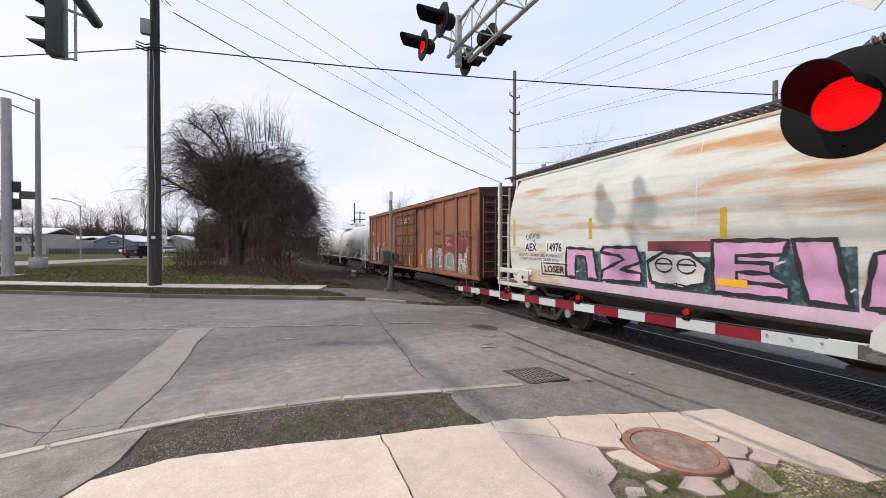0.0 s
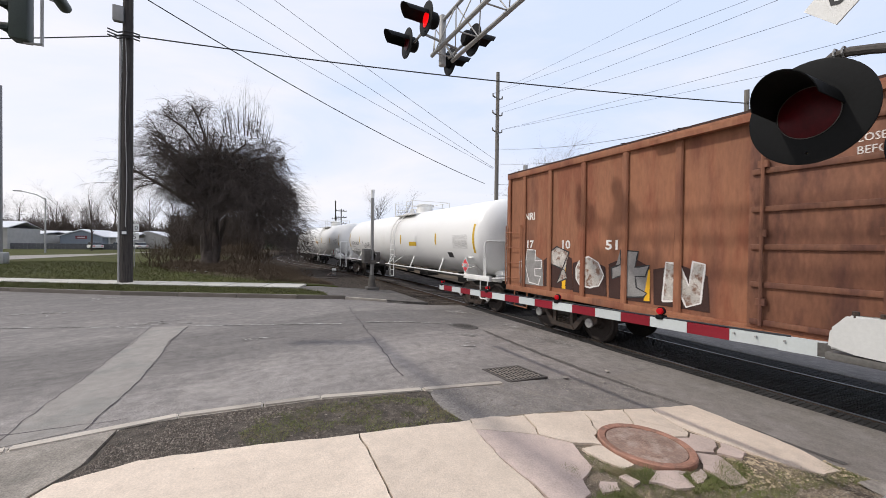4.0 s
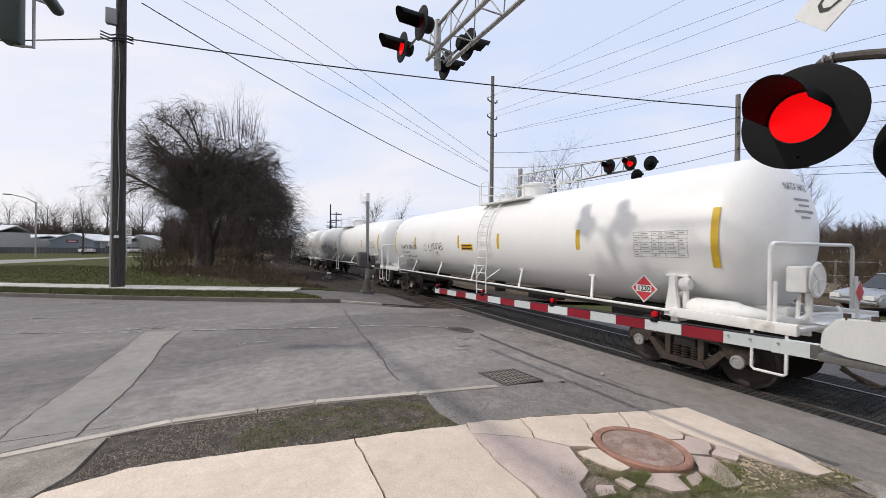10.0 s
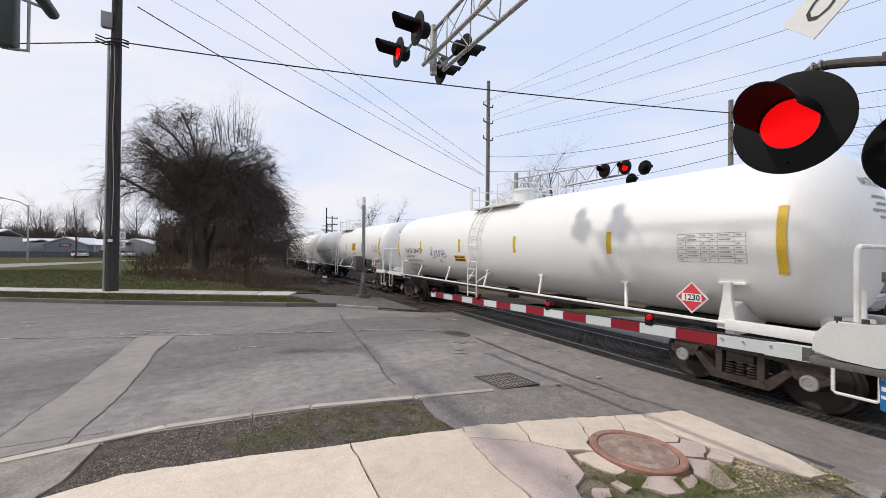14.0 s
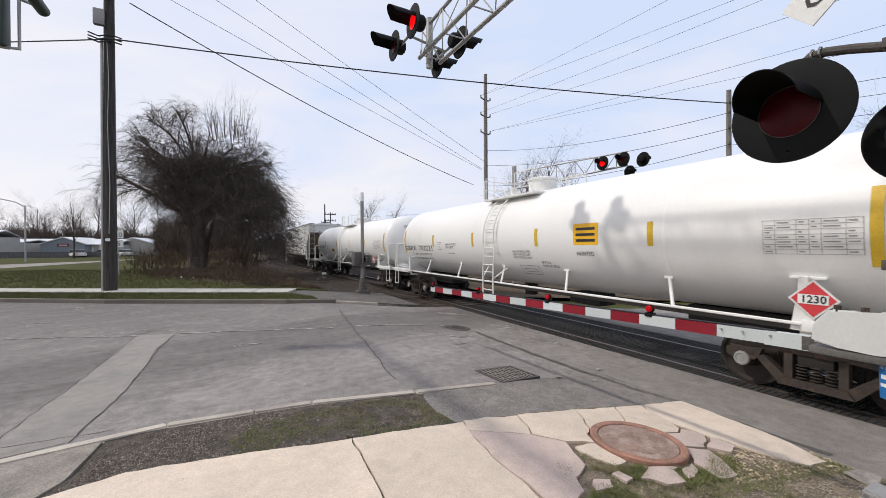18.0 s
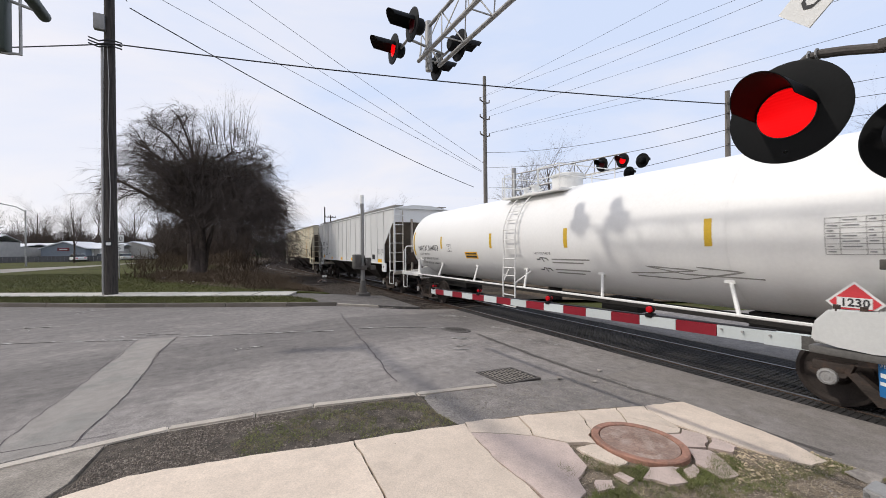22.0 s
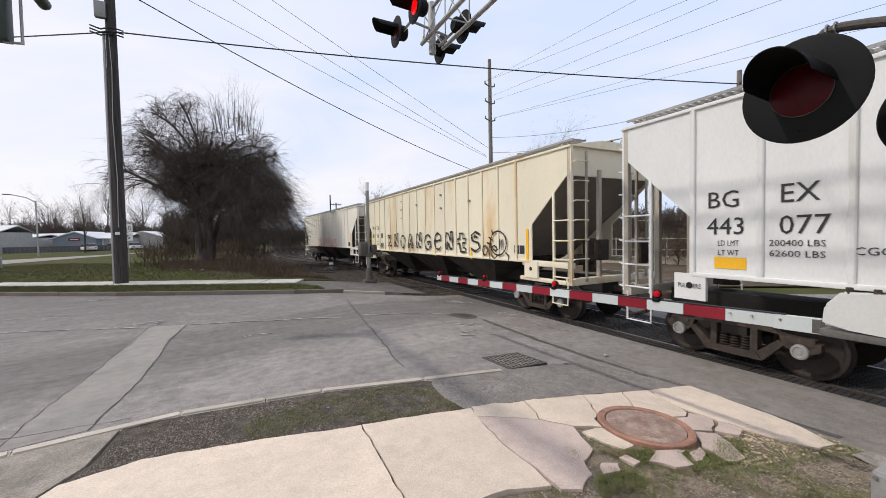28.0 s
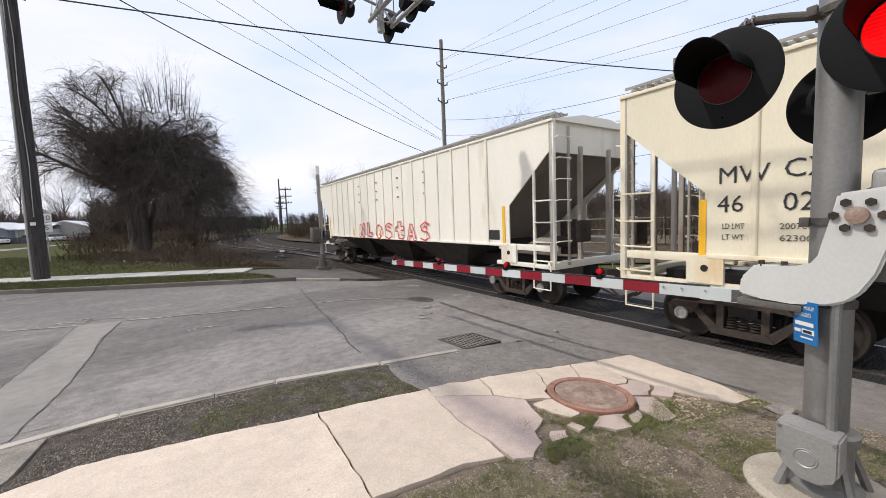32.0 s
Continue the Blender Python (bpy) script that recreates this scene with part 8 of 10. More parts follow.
# blue notice, hanging askew
sg = part("notice_sign", (lambda b: (box(b, -0.004, 0.004, -0.09, 0.09, -0.135, 0.135, 0.003), b)[1])(bmesh.new()), M["sign_blue"], signal, "blue emergency notice sign", smooth=0,
          at=Matrix.Translation((MX - 0.19, 0.76, 1.165)) @ pose(0, 0, 0, 0, 0, -38) @ pose(0, 0, 0, -3, 0, 0))
for k, (word, width) in enumerate((("REPORT PROBLEM", 0.145), ("OR EMERGENCY", 0.125))):
    me = lettering(word, 0.026, width)
    for v in me.vertices:
        v.co = (-0.0065, 0.075 - v.co.x, 0.083 - 0.045 * k + v.co.y)
    me.materials.clear()
    me.materials.append(M["sign_white"])
    part("lettering", me, None, sg)
for y0, y1, z0, z1, lift, tone in ((-0.065, 0.07, -0.02, 0.005, 0.0, "sign_white"), (-0.07, 0.02, -0.07, -0.04, 0.0, "sign_white"), (-0.055, 0.01, -0.064, -0.046, 0.0015, "sign_black"), (0.03, 0.075, -0.065, -0.045, 0.0, "sign_white"), (-0.06, 0.03, -0.1, -0.09, 0.0, "sign_white")):
    bm = bmesh.new()
    box(bm, -0.0075 - lift, -0.005 - lift, y0, y1, z0, z1)
    part("writing_bar", bm, M[tone], sg, smooth=0)
# overhead arm along the crossing
for x in (3.22, 3.68):
    bm = bmesh.new()
    cyl(bm, (x, 0.3, 5.62), (x, 7.15, 5.7), 0.04, seg=10)
    part("arm_chord", bm, M["galv"], signal)
bm = bmesh.new()
cyl(bm, (MX, 0.3, 6.35), (MX, 7.12, 6.45), 0.036, seg=10)
part("arm_chord", bm, M["galv"], signal)
for k in range(8):
    y0, y1 = 0.6 + k * 0.92, 1.5 + k * 0.92
    for x in (3.22, 3.68):
        for p_, q_ in (((x, y0, 5.63 + 0.012 * k), (MX, (y0 + y1) / 2, 6.38 + 0.012 * k)), ((MX, (y0 + y1) / 2, 6.38 + 0.012 * k), (x, min(y1, 7.1), 5.64 + 0.012 * k))):
            bm = bmesh.new()
            cyl(bm, p_, q_, 0.012, seg=6)
            part("lattice_bar", bm, M["galv"], signal)
    bm = bmesh.new()
    cyl(bm, (3.22, y0, 5.63 + 0.012 * k), (3.68, y0, 5.63 + 0.012 * k), 0.014, seg=6)
    part("lattice_bar", bm, M["galv"], signal)
bm = bmesh.new()
cyl(bm, (MX, 7.15, 5.55), (MX, 7.15, 6.55), 0.07, seg=14)
tube(bm, [(3.0, 6.7, 6.1), (3.0, 7.7, 6.1)], 0.026, 8)
tube(bm, [(3.8, 6.7, 5.95), (3.8, 7.7, 5.95)], 0.026, 8)
tube(bm, [(3.0, 7.15, 6.1), (3.8, 7.15, 5.97)], 0.026, 8)
part("arm_head", bm, M["galv"], signal)
for dy, first in ((6.7, False), (7.7, True)):
    flasher(signal, 2.9, dy, 6.12, -1, first, 0.3, 1.3)
    flasher(signal, 3.9, dy, 5.97, 1, first, 0.3, 1.3)

# ---- gate mast on the far side of the street ----
post = thing("gate_mast", "grey gate mast with a motor box and raised sleeve", "crossing signal", at=(4.92, 17.3, gz(4.92)))
pz = 0.1
bm = bmesh.new()
cyl(bm, (0, 0, pz), (0, 0, 1.5), 0.095, seg=16)
cyl(bm, (0, 0, 1.5), (0, 0, 4.5), 0.075, seg=16)
part("mast", bm, M["steel"], post)
bm = bmesh.new()
cyl(bm, (0, 0, 4.2), (0, 0, 4.58), 0.085, seg=16)
part("cap", bm, M["sign_white"], post)
bm = bmesh.new()
cyl(bm, (0, 0, pz - 0.05), (0, 0, pz + 0.62), 0.21, 0.11, seg=12)
box(bm, -0.26, 0.26, -0.26, 0.26, pz - 0.1, pz + 0.06, 0.02)
part("base_casting", bm, M["weathered"], post, "rust-dark cast foot")
bm = bmesh.new()
box(bm, -0.42, -0.1, -0.2, 0.25, 1.25, 1.9, 0.04)
motor = part("gate_motor_box", bm, M["weathered"], post)
bm = bmesh.new()
box(bm, -0.38, -0.14, -0.215, -0.195, 1.32, 1.82, 0.006)
part("cover_plate", bm, M["dark_iron"], motor)
bm = bmesh.new()
prism(bm, [(-0.3, 1.5), (-0.3, 1.62), (0.05, 1.74), (0.3, 1.9), (0.38, 1.82), (0.12, 1.55)], 0.1, 0.15)
part("gate_crank", bm, M["weathered"], post)
bm = bmesh.new()
box(bm, 0.1, 0.36, -0.12, 0.12, 1.3, 1.75, 0.03)
box(bm, -0.15, 0.15, -0.18, 0.18, 1.2, 1.4, 0.02)
box(bm, 0.3, 0.52, -0.3, -0.1, 1.2, 1.4, 0.02)
part("counterweight", bm, M["dark_iron"], post)

# ---- far crossing signal over the street beyond the track ----
far_sig = thing("crossing_signal", "lattice overhead arm with red flashing lamps beyond the track", "crossing signal", at=(0, 0, RAIL_TOP))
A, B = Vector((14.0, 17.9, 0)), Vector((16.35, 12.3, 0))
bm = bmesh.new()
cyl(bm, A, A + Vector((0, 0, 6.85)), 0.13, seg=16)
part("mast", bm, M["galv"], far_sig)
dirn = (B - A).normalized()
for nm, z0, z1, r_ in (("arm_chord", 6.5, 6.75, 0.035), ("arm_chord", 5.55, 6.1, 0.05)):
    bm = bmesh.new()
    cyl(bm, A + Vector((0, 0, z0)), B + Vector((0, 0, z1)), r_, seg=8)
    part(nm, bm, M["galv"], far_sig)
for k in range(6):
    p, q = A + (B - A) * (k / 6), A + (B - A) * ((k + 1) / 6)
    lo, lo2 = 5.55 + 0.55 * k / 6, 5.55 + 0.55 * (k + 1) / 6
    hi = 6.5 + 0.25 * (k + 0.5) / 6
    mid = (p + q) / 2
    for e0, e1 in ((p + Vector((0, 0, lo)), mid + Vector((0, 0, hi))), (mid + Vector((0, 0, hi)), q + Vector((0, 0, lo2))), (mid + Vector((0, 0, hi)), mid + Vector((0, 0, (lo + lo2) / 2)))):
        bm = bmesh.new()
        cyl(bm, e0, e1, 0.022, seg=6)
        part("lattice_bar", bm, M["galv"], far_sig)
for s, first in ((-0.95, False), (0.0, True)):
    c = B + dirn * s
    flasher(far_sig, c.x - 0.3, c.y, 6.35 + 0.05 * s, -1, first, 0.34)
c = B + dirn * 0.6
flasher(far_sig, c.x + 0.1, c.y, 6.3, 1, False, 0.34)
c = B + dirn * 0.1
flasher(far_sig, c.x + 0.3, c.y + 0.25, 5.85, 1, True, 0.3)

# ---- poles and wires ----


def pole(name, x, y, h, r0, r1, material, label, z=0.0, lean=(0, 0)):
    t = thing(name, label, "utility pole", group="poles", at=(x, y, z))
    bm = bmesh.new()
    cyl(bm, (0, 0, -0.3), (lean[0], lean[1], h), r0, r1, seg=20)
    part("pole", bm, M[material], t)
    return t


p1 = pole("utility_pole", -4.84, 21.0, 15.0, 0.235, 0.165, "pole_wood", "dark tarred wooden utility pole with conduit and a grey box", lean=(0.05, 0))
bm = bmesh.new()
cyl(bm, (-0.25, -0.05, -0.1), (-0.2, -0.05, 10.6), 0.05, seg=10)
part("conduit", bm, M["galv"], p1, "grey plastic conduit")
bm = bmesh.new()
tube(bm, [(0.02, -0.24, 2.5), (0.06, -0.225, 4.5), (0.0, -0.22, 7.0), (0.05, -0.21, 9.0), (0.0, -0.2, 10.5)], 0.014)
part("ground_wire", bm, M["galv"], p1)
bm = bmesh.new()
box(bm, -0.42, -0.05, -0.32, -0.1, 11.1, 11.75, 0.02)
part("equipment_box", bm, M["steel"], p1, "grey equipment box")
bm = bmesh.new()
for z in (10.5, 10.62, 10.75):
    tube(bm, [(-0.6, -0.2, z), (-0.25, -0.26, z - 0.12), (0.1, -0.26, z + 0.02), (0.5, -0.24, z - 0.05)], 0.03)
part("cable_splice", bm, M["wire"], p1)
bm = bmesh.new()
for k, pts in enumerate(([(0.1, -0.2, 13.2), (0.4, -0.3, 12.6), (0.3, -0.3, 12.9), (0.7, -0.3, 12.5)], [(-0.2, -0.2, 13.6), (-0.6, -0.3, 13.0), (-0.4, -0.3, 12.7), (-0.1, -0.2, 12.4)])):
    tube(bm, pts, 0.016)
part("loose_wire", bm, M["wire"], p1)
bm = bmesh.new()
box(bm, -0.14, 0.1, -0.255, -0.235, 2.14, 2.36)
tagp = part("number_tag", bm, M["sign_black"], p1, smooth=0)
bm = bmesh.new()
box(bm, -0.1, 0.06, -0.262, -0.256, 2.19, 2.31)
part("number_bar", bm, M["sign_white"], tagp, smooth=0)

fp = pole("utility_pole", 19.2, 28.55, 17.35, 0.2, 0.15, "grey_wood", "tall grey wooden line pole with three short crossarms", z=RAIL_TOP)
for z in (15.1, 13.65, 12.15):
    bm = bmesh.new()
    tube(bm, [(-0.55, -0.1, z + 0.12), (-0.35, -0.1, z + 0.02), (0, 0, z), (0.35, 0.1, z + 0.02), (0.55, 0.1, z + 0.12)], 0.06, 8)
    for s in (-1, 1):
        cyl(bm, (s * 0.55, s * 0.1, z + 0.05), (s * 0.55, s * 0.1, z + 0.32), 0.05, seg=8)
    part("crossarm", bm, M["grey_wood"], fp)
rp = pole("utility_pole", 22.5, 11.0, 10.3, 0.15, 0.11, "grey_wood", "pale wooden utility pole with wires beyond the track", z=RAIL_TOP)
bm = bmesh.new()
cyl(bm, (0, 0, 6.35), (0.55, -1.35, 6.35), 0.02, seg=6)
part("signal_bracket", bm, M["dark_iron"], rp)
bm = bmesh.new()
cyl(bm, (0.5, -1.25, 6.35), (1.0, -2.5, 6.35), 0.14, seg=12)
part("cable_closure", bm, M["black"], rp)
for z in (9.6, 9.1, 8.3, 7.5):
    bm = bmesh.new()
    cyl(bm, (-0.1, -0.1, z), (-0.3, -0.18, z), 0.05, seg=8)
    part("insulator", bm, M["dark_iron"], rp)
for k, (x, y, h, arms) in enumerate(((15.77, 83.5, 11.2, 0), (18.9, 93.1, 10.4, 3), (22.5, 118.0, 10.0, 3), (26.0, 140.0, 10.0, 2))):
    t = pole("utility_pole", x, y, h, 0.16, 0.12, "pole_wood", "distant dark line pole beside the track", z=RAIL_TOP)
    for i in range(arms):
        bm = bmesh.new()
        box(bm, -1.25, 1.25, -0.06, 0.06, h - 0.6 - i * 1.5, h - 0.42 - i * 1.5)
        part("crossarm", bm, M["pole_wood"], t)
        for q in (-1.15, -0.5, 0.5, 1.15):
            bm = bmesh.new()
            cyl(bm, (q, 0, h - 0.45 - i * 1.5), (q, 0, h - 0.15 - i * 1.5), 0.06, seg=6)
            part("insulator", bm, M["dark_iron"], t)


def wire(a, b, sag, r=0.012, label="thin dark overhead wire"):
    a, b = Vector(a), Vector(b)
    bm = bmesh.new()
    tube(bm, [a + (b - a) * (k / 24) - Vector((0, 0, 4 * sag * (k / 24) * (1 - k / 24))) for k in range(25)], r, 5)
    return solo("overhead_wire", bm, M["wire"], label, "wire", group="overhead wires")


P1 = (-4.86, 20.75)
wire((*P1, 10.6), (22.45, 11.0, 9.27), 0.25, 0.028, "thick dark overhead cable")
wire((*P1, 10.55), (-40.0, 38.0, 10.9), 0.5, 0.026, "thick dark overhead cable")
wire((-4.06, 20.7, 12.25), (17.94, 28.5, 7.21), 0.45, 0.024, "thick dark overhead cable")


def beyond(a, b, k):
    """The point past b on the line from a."""
    return tuple(p + (q - p) * k for p, q in zip(a, b))


for a, b in (((19.2, 28.6, 9.32), (0.82, 25.9, 17.03)), ((18.87, 28.6, 8.69), (-1.19, 25.9, 16.41)), ((18.87, 28.6, 8.59), (-3.28, 25.9, 15.76))):
    wire(a, beyond(a, b, 1.6), 0.25, 0.013)
for z, b in ((15.1, (20.31, 12.8, 15.15)), (15.1, (19.87, 9.46, 13.14)), (13.65, (20.27, 8.55, 12.75)), (13.65, (20.51, 7.97, 11.67)), (12.15, (21.26, 5.65, 10.25)), (12.15, (21.8, 4.9, 9.6))):
    a = (19.2 + (0.5 if b[0] > 20.4 else -0.5), 28.55, z + RAIL_TOP + 0.3)
    wire(a, beyond(a, b, 1.8), 0.15, 0.008)
for z, b in ((10.3, (22.3, 10.9, 8.72)), (9.0, (22.3, 10.9, 7.9)), (7.2, (22.3, 10.9, 7.09))):
    wire((19.2, 28.4, z), b, 0.55, 0.014)
for z, dz in ((9.3, 0.3), (8.7, -0.2), (7.9, -0.3), (7.1, -0.2), (6.0, 0.0), (5.7, -0.4)):
    wire((22.6, 10.9, z), (33.0, -14.0, z + dz), 0.4, 0.012)
wire((22.5, 11.0, 5.1), (14.0, 40.0, 5.3), 0.4, 0.014)

# Traffic signal on its mast arm, hung over the street.
ts = thing("traffic_signal", "dark green traffic signal head on a long steel mast arm", "traffic signal")
bm = bmesh.new()
cyl(bm, (-2.3, -6.0, 5.9), (-3.3, 10.15, 6.45), 0.15, 0.1, seg=18)
part("mast_arm", bm, M["green_dark"], ts)
bm = bmesh.new()
cyl(bm, (-2.3, -6.0, 0.0), (-2.3, -6.0, 6.6), 0.18, 0.15, seg=18)
part("mast", bm, M["galv"], ts)
bm = bmesh.new()
cyl(bm, (-3.58, 10.0, 5.58), (-3.58, 10.0, 6.75), 0.025, seg=8)
cyl(bm, (-3.58, 10.0, 5.6), (-3.82, 9.95, 5.56), 0.025, seg=8)
cyl(bm, (-3.3, 10.0, 6.45), (-3.7, 10.0, 6.55), 0.03, seg=8)
part("hanger", bm, M["galv"], ts)
bm = bmesh.new()
box(bm, -3.98, -3.72, 9.82, 10.1, 5.58, 6.85, 0.03)
head = part("signal_head", bm, M["green_dark"], ts)
for k in range(3):
    z = 6.62 - k * 0.42
    bm = bmesh.new()
    rows = []
    for i in range(15):
        a = radians(-10 + 200 * i / 14)
        reach = 0.1 + 0.22 * max(0.0, math.sin(a))
        rows.append([bm.verts.new((-3.98 - d, 9.96 + 0.13 * math.cos(a), z - 0.03 + 0.13 * math.sin(a) - 0.12 * d)) for d in (0.0, reach)])
    for a, b in zip(rows, rows[1:]):
        bm.faces.new((a[0], a[1], b[1], b[0]))
    bmesh.ops.solidify(bm, geom=bm.faces[:], thickness=0.006)
    part("visor", bm, M["green_dark"], head)
    bm = bmesh.new()
    lathe(bm, [(0.0, -4.0), (0.1, -3.99), (0.12, -3.97)], 16, "X", (0, 9.96, z - 0.03))
    part("signal_lens", bm, M["black"], head)

# Street poles by the far corner.
ta = thing("signal_pole", "thick grey steel signal pole with mast arm", "street pole", at=(-14.27, 31.0, 0.1))
bm = bmesh.new()
cyl(bm, (0, 0, 0), (0, 0, 10.35), 0.27, 0.22, seg=20)
part("pole", bm, M["galv"], ta)
bm = bmesh.new()
box(bm, -0.5, 0.5, -0.5, 0.5, -0.05, 0.08, 0.03)
part("base_plate", bm, M["galv"], ta)
bm = bmesh.new()
cyl(bm, (-0.1, 0, 9.0), (-9, 3.5, 9.6), 0.16, 0.1, seg=12)
part("mast_arm", bm, M["galv"], ta)
bm = bmesh.new()
box(bm, -0.42, -0.2, -0.2, 0.1, 2.5, 3.3, 0.02)
part("control_box", bm, M["galv"], ta)
for z in (4.2, 5.2):
    bm = bmesh.new()
    box(bm, 0.2, 0.62, -0.06, 0.0, z - 0.3, z + 0.35, 0.01)
    part("sign", bm, M["sign_black"], ta)
tb = thing("lamp_post", "pale grey street lamp post with twin arms on a square base", "lamp post", at=(-16.6, 39.8, 0.1))
bm = bmesh.new()
cyl(bm, (0, 0, 0.8), (0.05, 0, 13.0), 0.2, 0.14, seg=16)
part("post", bm, M["steel"], tb)
bm = bmesh.new()
box(bm, -0.42, 0.42, -0.42, 0.42, -0.05, 0.85, 0.06)
part("base", bm, M["galv"], tb)
for z in (13.0, 12.0):
    bm = bmesh.new()
    tube(bm, [(0, 0, z - 0.2), (-1.2, 0.1, z + 0.25), (-4.2, 0.5, z + 1.0 if z > 12.5 else z + 1.6)], 0.05, 8)
    part("arm", bm, M["steel"], tb)
bm = bmesh.new()
box(bm, -1.05, -0.1, -0.03, 0.03, 5.3, 5.9)
part("sign_back", bm, M["dark_iron"], tb)
tcl = thing("lamp_post", "thin grey street lamp with a curved arm", "lamp post", at=(-25.0, 70.7, 0))
bm = bmesh.new()
cyl(bm, (0, 0, 0), (0, 0, 7.5), 0.11, 0.08, seg=10)
part("post", bm, M["galv"], tcl)
bm = bmesh.new()
tube(bm, [(0, 0, 7.3), (-0.8, -0.2, 7.9), (-2.2, -0.5, 8.25)], 0.06, 6)
part("arm", bm, M["galv"], tcl)
bm = bmesh.new()
box(bm, -2.9, -2.1, -0.7, -0.4, 8.17, 8.32, 0.04)
part("lamp_head", bm, M["galv"], tcl)
rs = thing("route_sign", "two small white route signs on a post", "road sign", at=(-7.18, 33.0, -0.75))
bm = bmesh.new()
cyl(bm, (0, 0, 0), (0, 0, 4.0), 0.03, seg=8)
part("post", bm, M["galv"], rs)
for z, word in ((3.55, "20"), (2.95, "5")):
    bm = bmesh.new()
    box(bm, -0.27, 0.27, -0.05, -0.035, z - 0.25, z + 0.25)
    b_ = part("sign_plate", bm, M["sign_white"], rs, smooth=0)
    me = lettering(word, 0.3, 0.42 if len(word) > 1 else 0.22)
    for v in me.vertices:
        v.co = (v.co.x - (0.21 if len(word) > 1 else 0.11), -0.054, v.co.y + z - 0.15)
    me.materials.clear()
    me.materials.append(M["sign_black"])
    part("lettering", me, None, b_)

# ---- the road behind and its cars ----
back = drape("road_back", [(-80, 22), (-34, 38.5), (-21.5, 45.5), (-19.2, 47.5), (-16.2, 61.0), (-12.0, 85), (2, 170), (10, 170), (-10.5, 92), (-17.6, 68), (-24, 58.5), (-27, 57), (-44, 52), (-90, 38)], 0.12, M["asphalt_band"])
tagged(back, "pale grey road curving behind the lawn", "road", kind="structure")


def car_thing(label, paint, x, y, turn, long_=4.5, tall=1.45, wide=1.8, suv=False):
    """A plain road car in parts, nose to +y."""
    t = thing("car", label, "car", group="cars", at=pose(x, y, 0.12, 0, 0, turn))
    h = long_ / 2
    roof0, roof1 = (-h + 0.35, 0.55) if suv else (-h + 1.1, 0.35)
    bm = bmesh.new()
    belt = 0.62 * tall
    prism(bm, [(-h, 0.3), (-h, belt - 0.05), (-h + 0.15, belt), (h - 0.9, belt - 0.02), (h - 0.1, belt - 0.2), (h, 0.5), (h - 0.05, 0.28)], -wide / 2, wide / 2)
    bmesh.ops.bevel(bm, geom=bm.edges[:], offset=0.08, segments=2, affect="EDGES")
    part("body", bm, M[paint], t)
    bm = bmesh.new()
    prism(bm, [(roof0 - 0.5 if not suv else roof0 - 0.2, belt - 0.03), (roof0, tall - 0.04), (roof1, tall - 0.04), (roof1 + 0.75, belt - 0.03)], -wide / 2 + 0.12, wide / 2 - 0.12)
    bmesh.ops.bevel(bm, geom=bm.edges[:], offset=0.05, segments=2, affect="EDGES")
    part("windows", bm, M["car_glass"], t, "dark windows")
    bm = bmesh.new()
    box(bm, -wide / 2 + 0.16, wide / 2 - 0.16, roof0 - 0.03, roof1 + 0.03, tall - 0.06, tall, 0.02)
    part("roof", bm, M[paint], t)
    for sx in (-1, 1):
        for sy in (-1, 1):
            bm = bmesh.new()
            lathe(bm, [(0.18, -0.1), (0.3, -0.11), (0.33, -0.06), (0.33, 0.06), (0.3, 0.11), (0.18, 0.1)], 18, "X", (sx * (wide / 2 - 0.1), sy * (h - 0.85), 0.33))
            w_ = part("wheel", bm, M["tyre"], t)
            bm = bmesh.new()
            lathe(bm, [(0.0, sx * 0.1), (0.18, sx * 0.09), (0.19, 0.0), (0.0, 0.0)], 14, "X", (sx * (wide / 2 - 0.1), sy * (h - 0.85), 0.33))
            part("rim", bm, M["galv"], w_)
        bm = bmesh.new()
        box(bm, sx * (wide / 2 - 0.28) - 0.16, sx * (wide / 2 - 0.28) + 0.16, -h - 0.012, -h + 0.05, belt - 0.3, belt - 0.12)
        part("tail_lamp", bm, M["placard"], t)
        bm = bmesh.new()
        box(bm, sx * (wide / 2 - 0.3) - 0.18, sx * (wide / 2 - 0.3) + 0.18, h - 0.12, h + 0.005, belt - 0.38, belt - 0.24)
        part("headlamp", bm, M["sign_white"], t)
    return t


DRIVEN = []  # car, time offset on the road behind
for label, paint, t0, suv, pace in (("dark red saloon car driving away", "car_red", 4.91, False, 9.1), ("black sport utility car driving away", "car_black", 21.07, True, 7.2),
                                   ("dark green saloon car driving away", "car_black", 27.77, False, 8.5), ("black car driving away", "car_black", -2.48, True, 8.5)):
    DRIVEN.append((car_thing(label, paint, -60, 30, 0, tall=1.7 if suv else 1.45, suv=suv), t0, pace))
for k, (x, y, turn, paint, suv) in enumerate(((-24.5, 101, 28, "car_silver", False), (-27.6, 98, 30, "sign_white", False), (-21.6, 104, 25, "sign_white", False), (-15.5, 104, 85, "car_silver", True), (-12.5, 103, 90, "car_black", False),
                                              (-9.5, 104, 92, "sign_white", True), (-6.5, 106, 88, "car_red", False), (-3.0, 108, 90, "car_silver", False))):
    car_thing("parked " + {"car_silver": "silver", "sign_white": "white", "car_black": "black", "car_red": "dark red"}[paint] + " car by the low sheds", paint, x, y, turn, suv=suv, tall=1.7 if suv else 1.45)
sc = car_thing("silver car waiting beyond the track", "car_silver", 22.6, 5.2, 65)
sc.location.z = RAIL_TOP
sc2 = car_thing("pale car waiting beyond the track", "car_silver", 28.5, 2.2, 65)
sc2.location.z = RAIL_TOP

# ---- buildings far behind ----


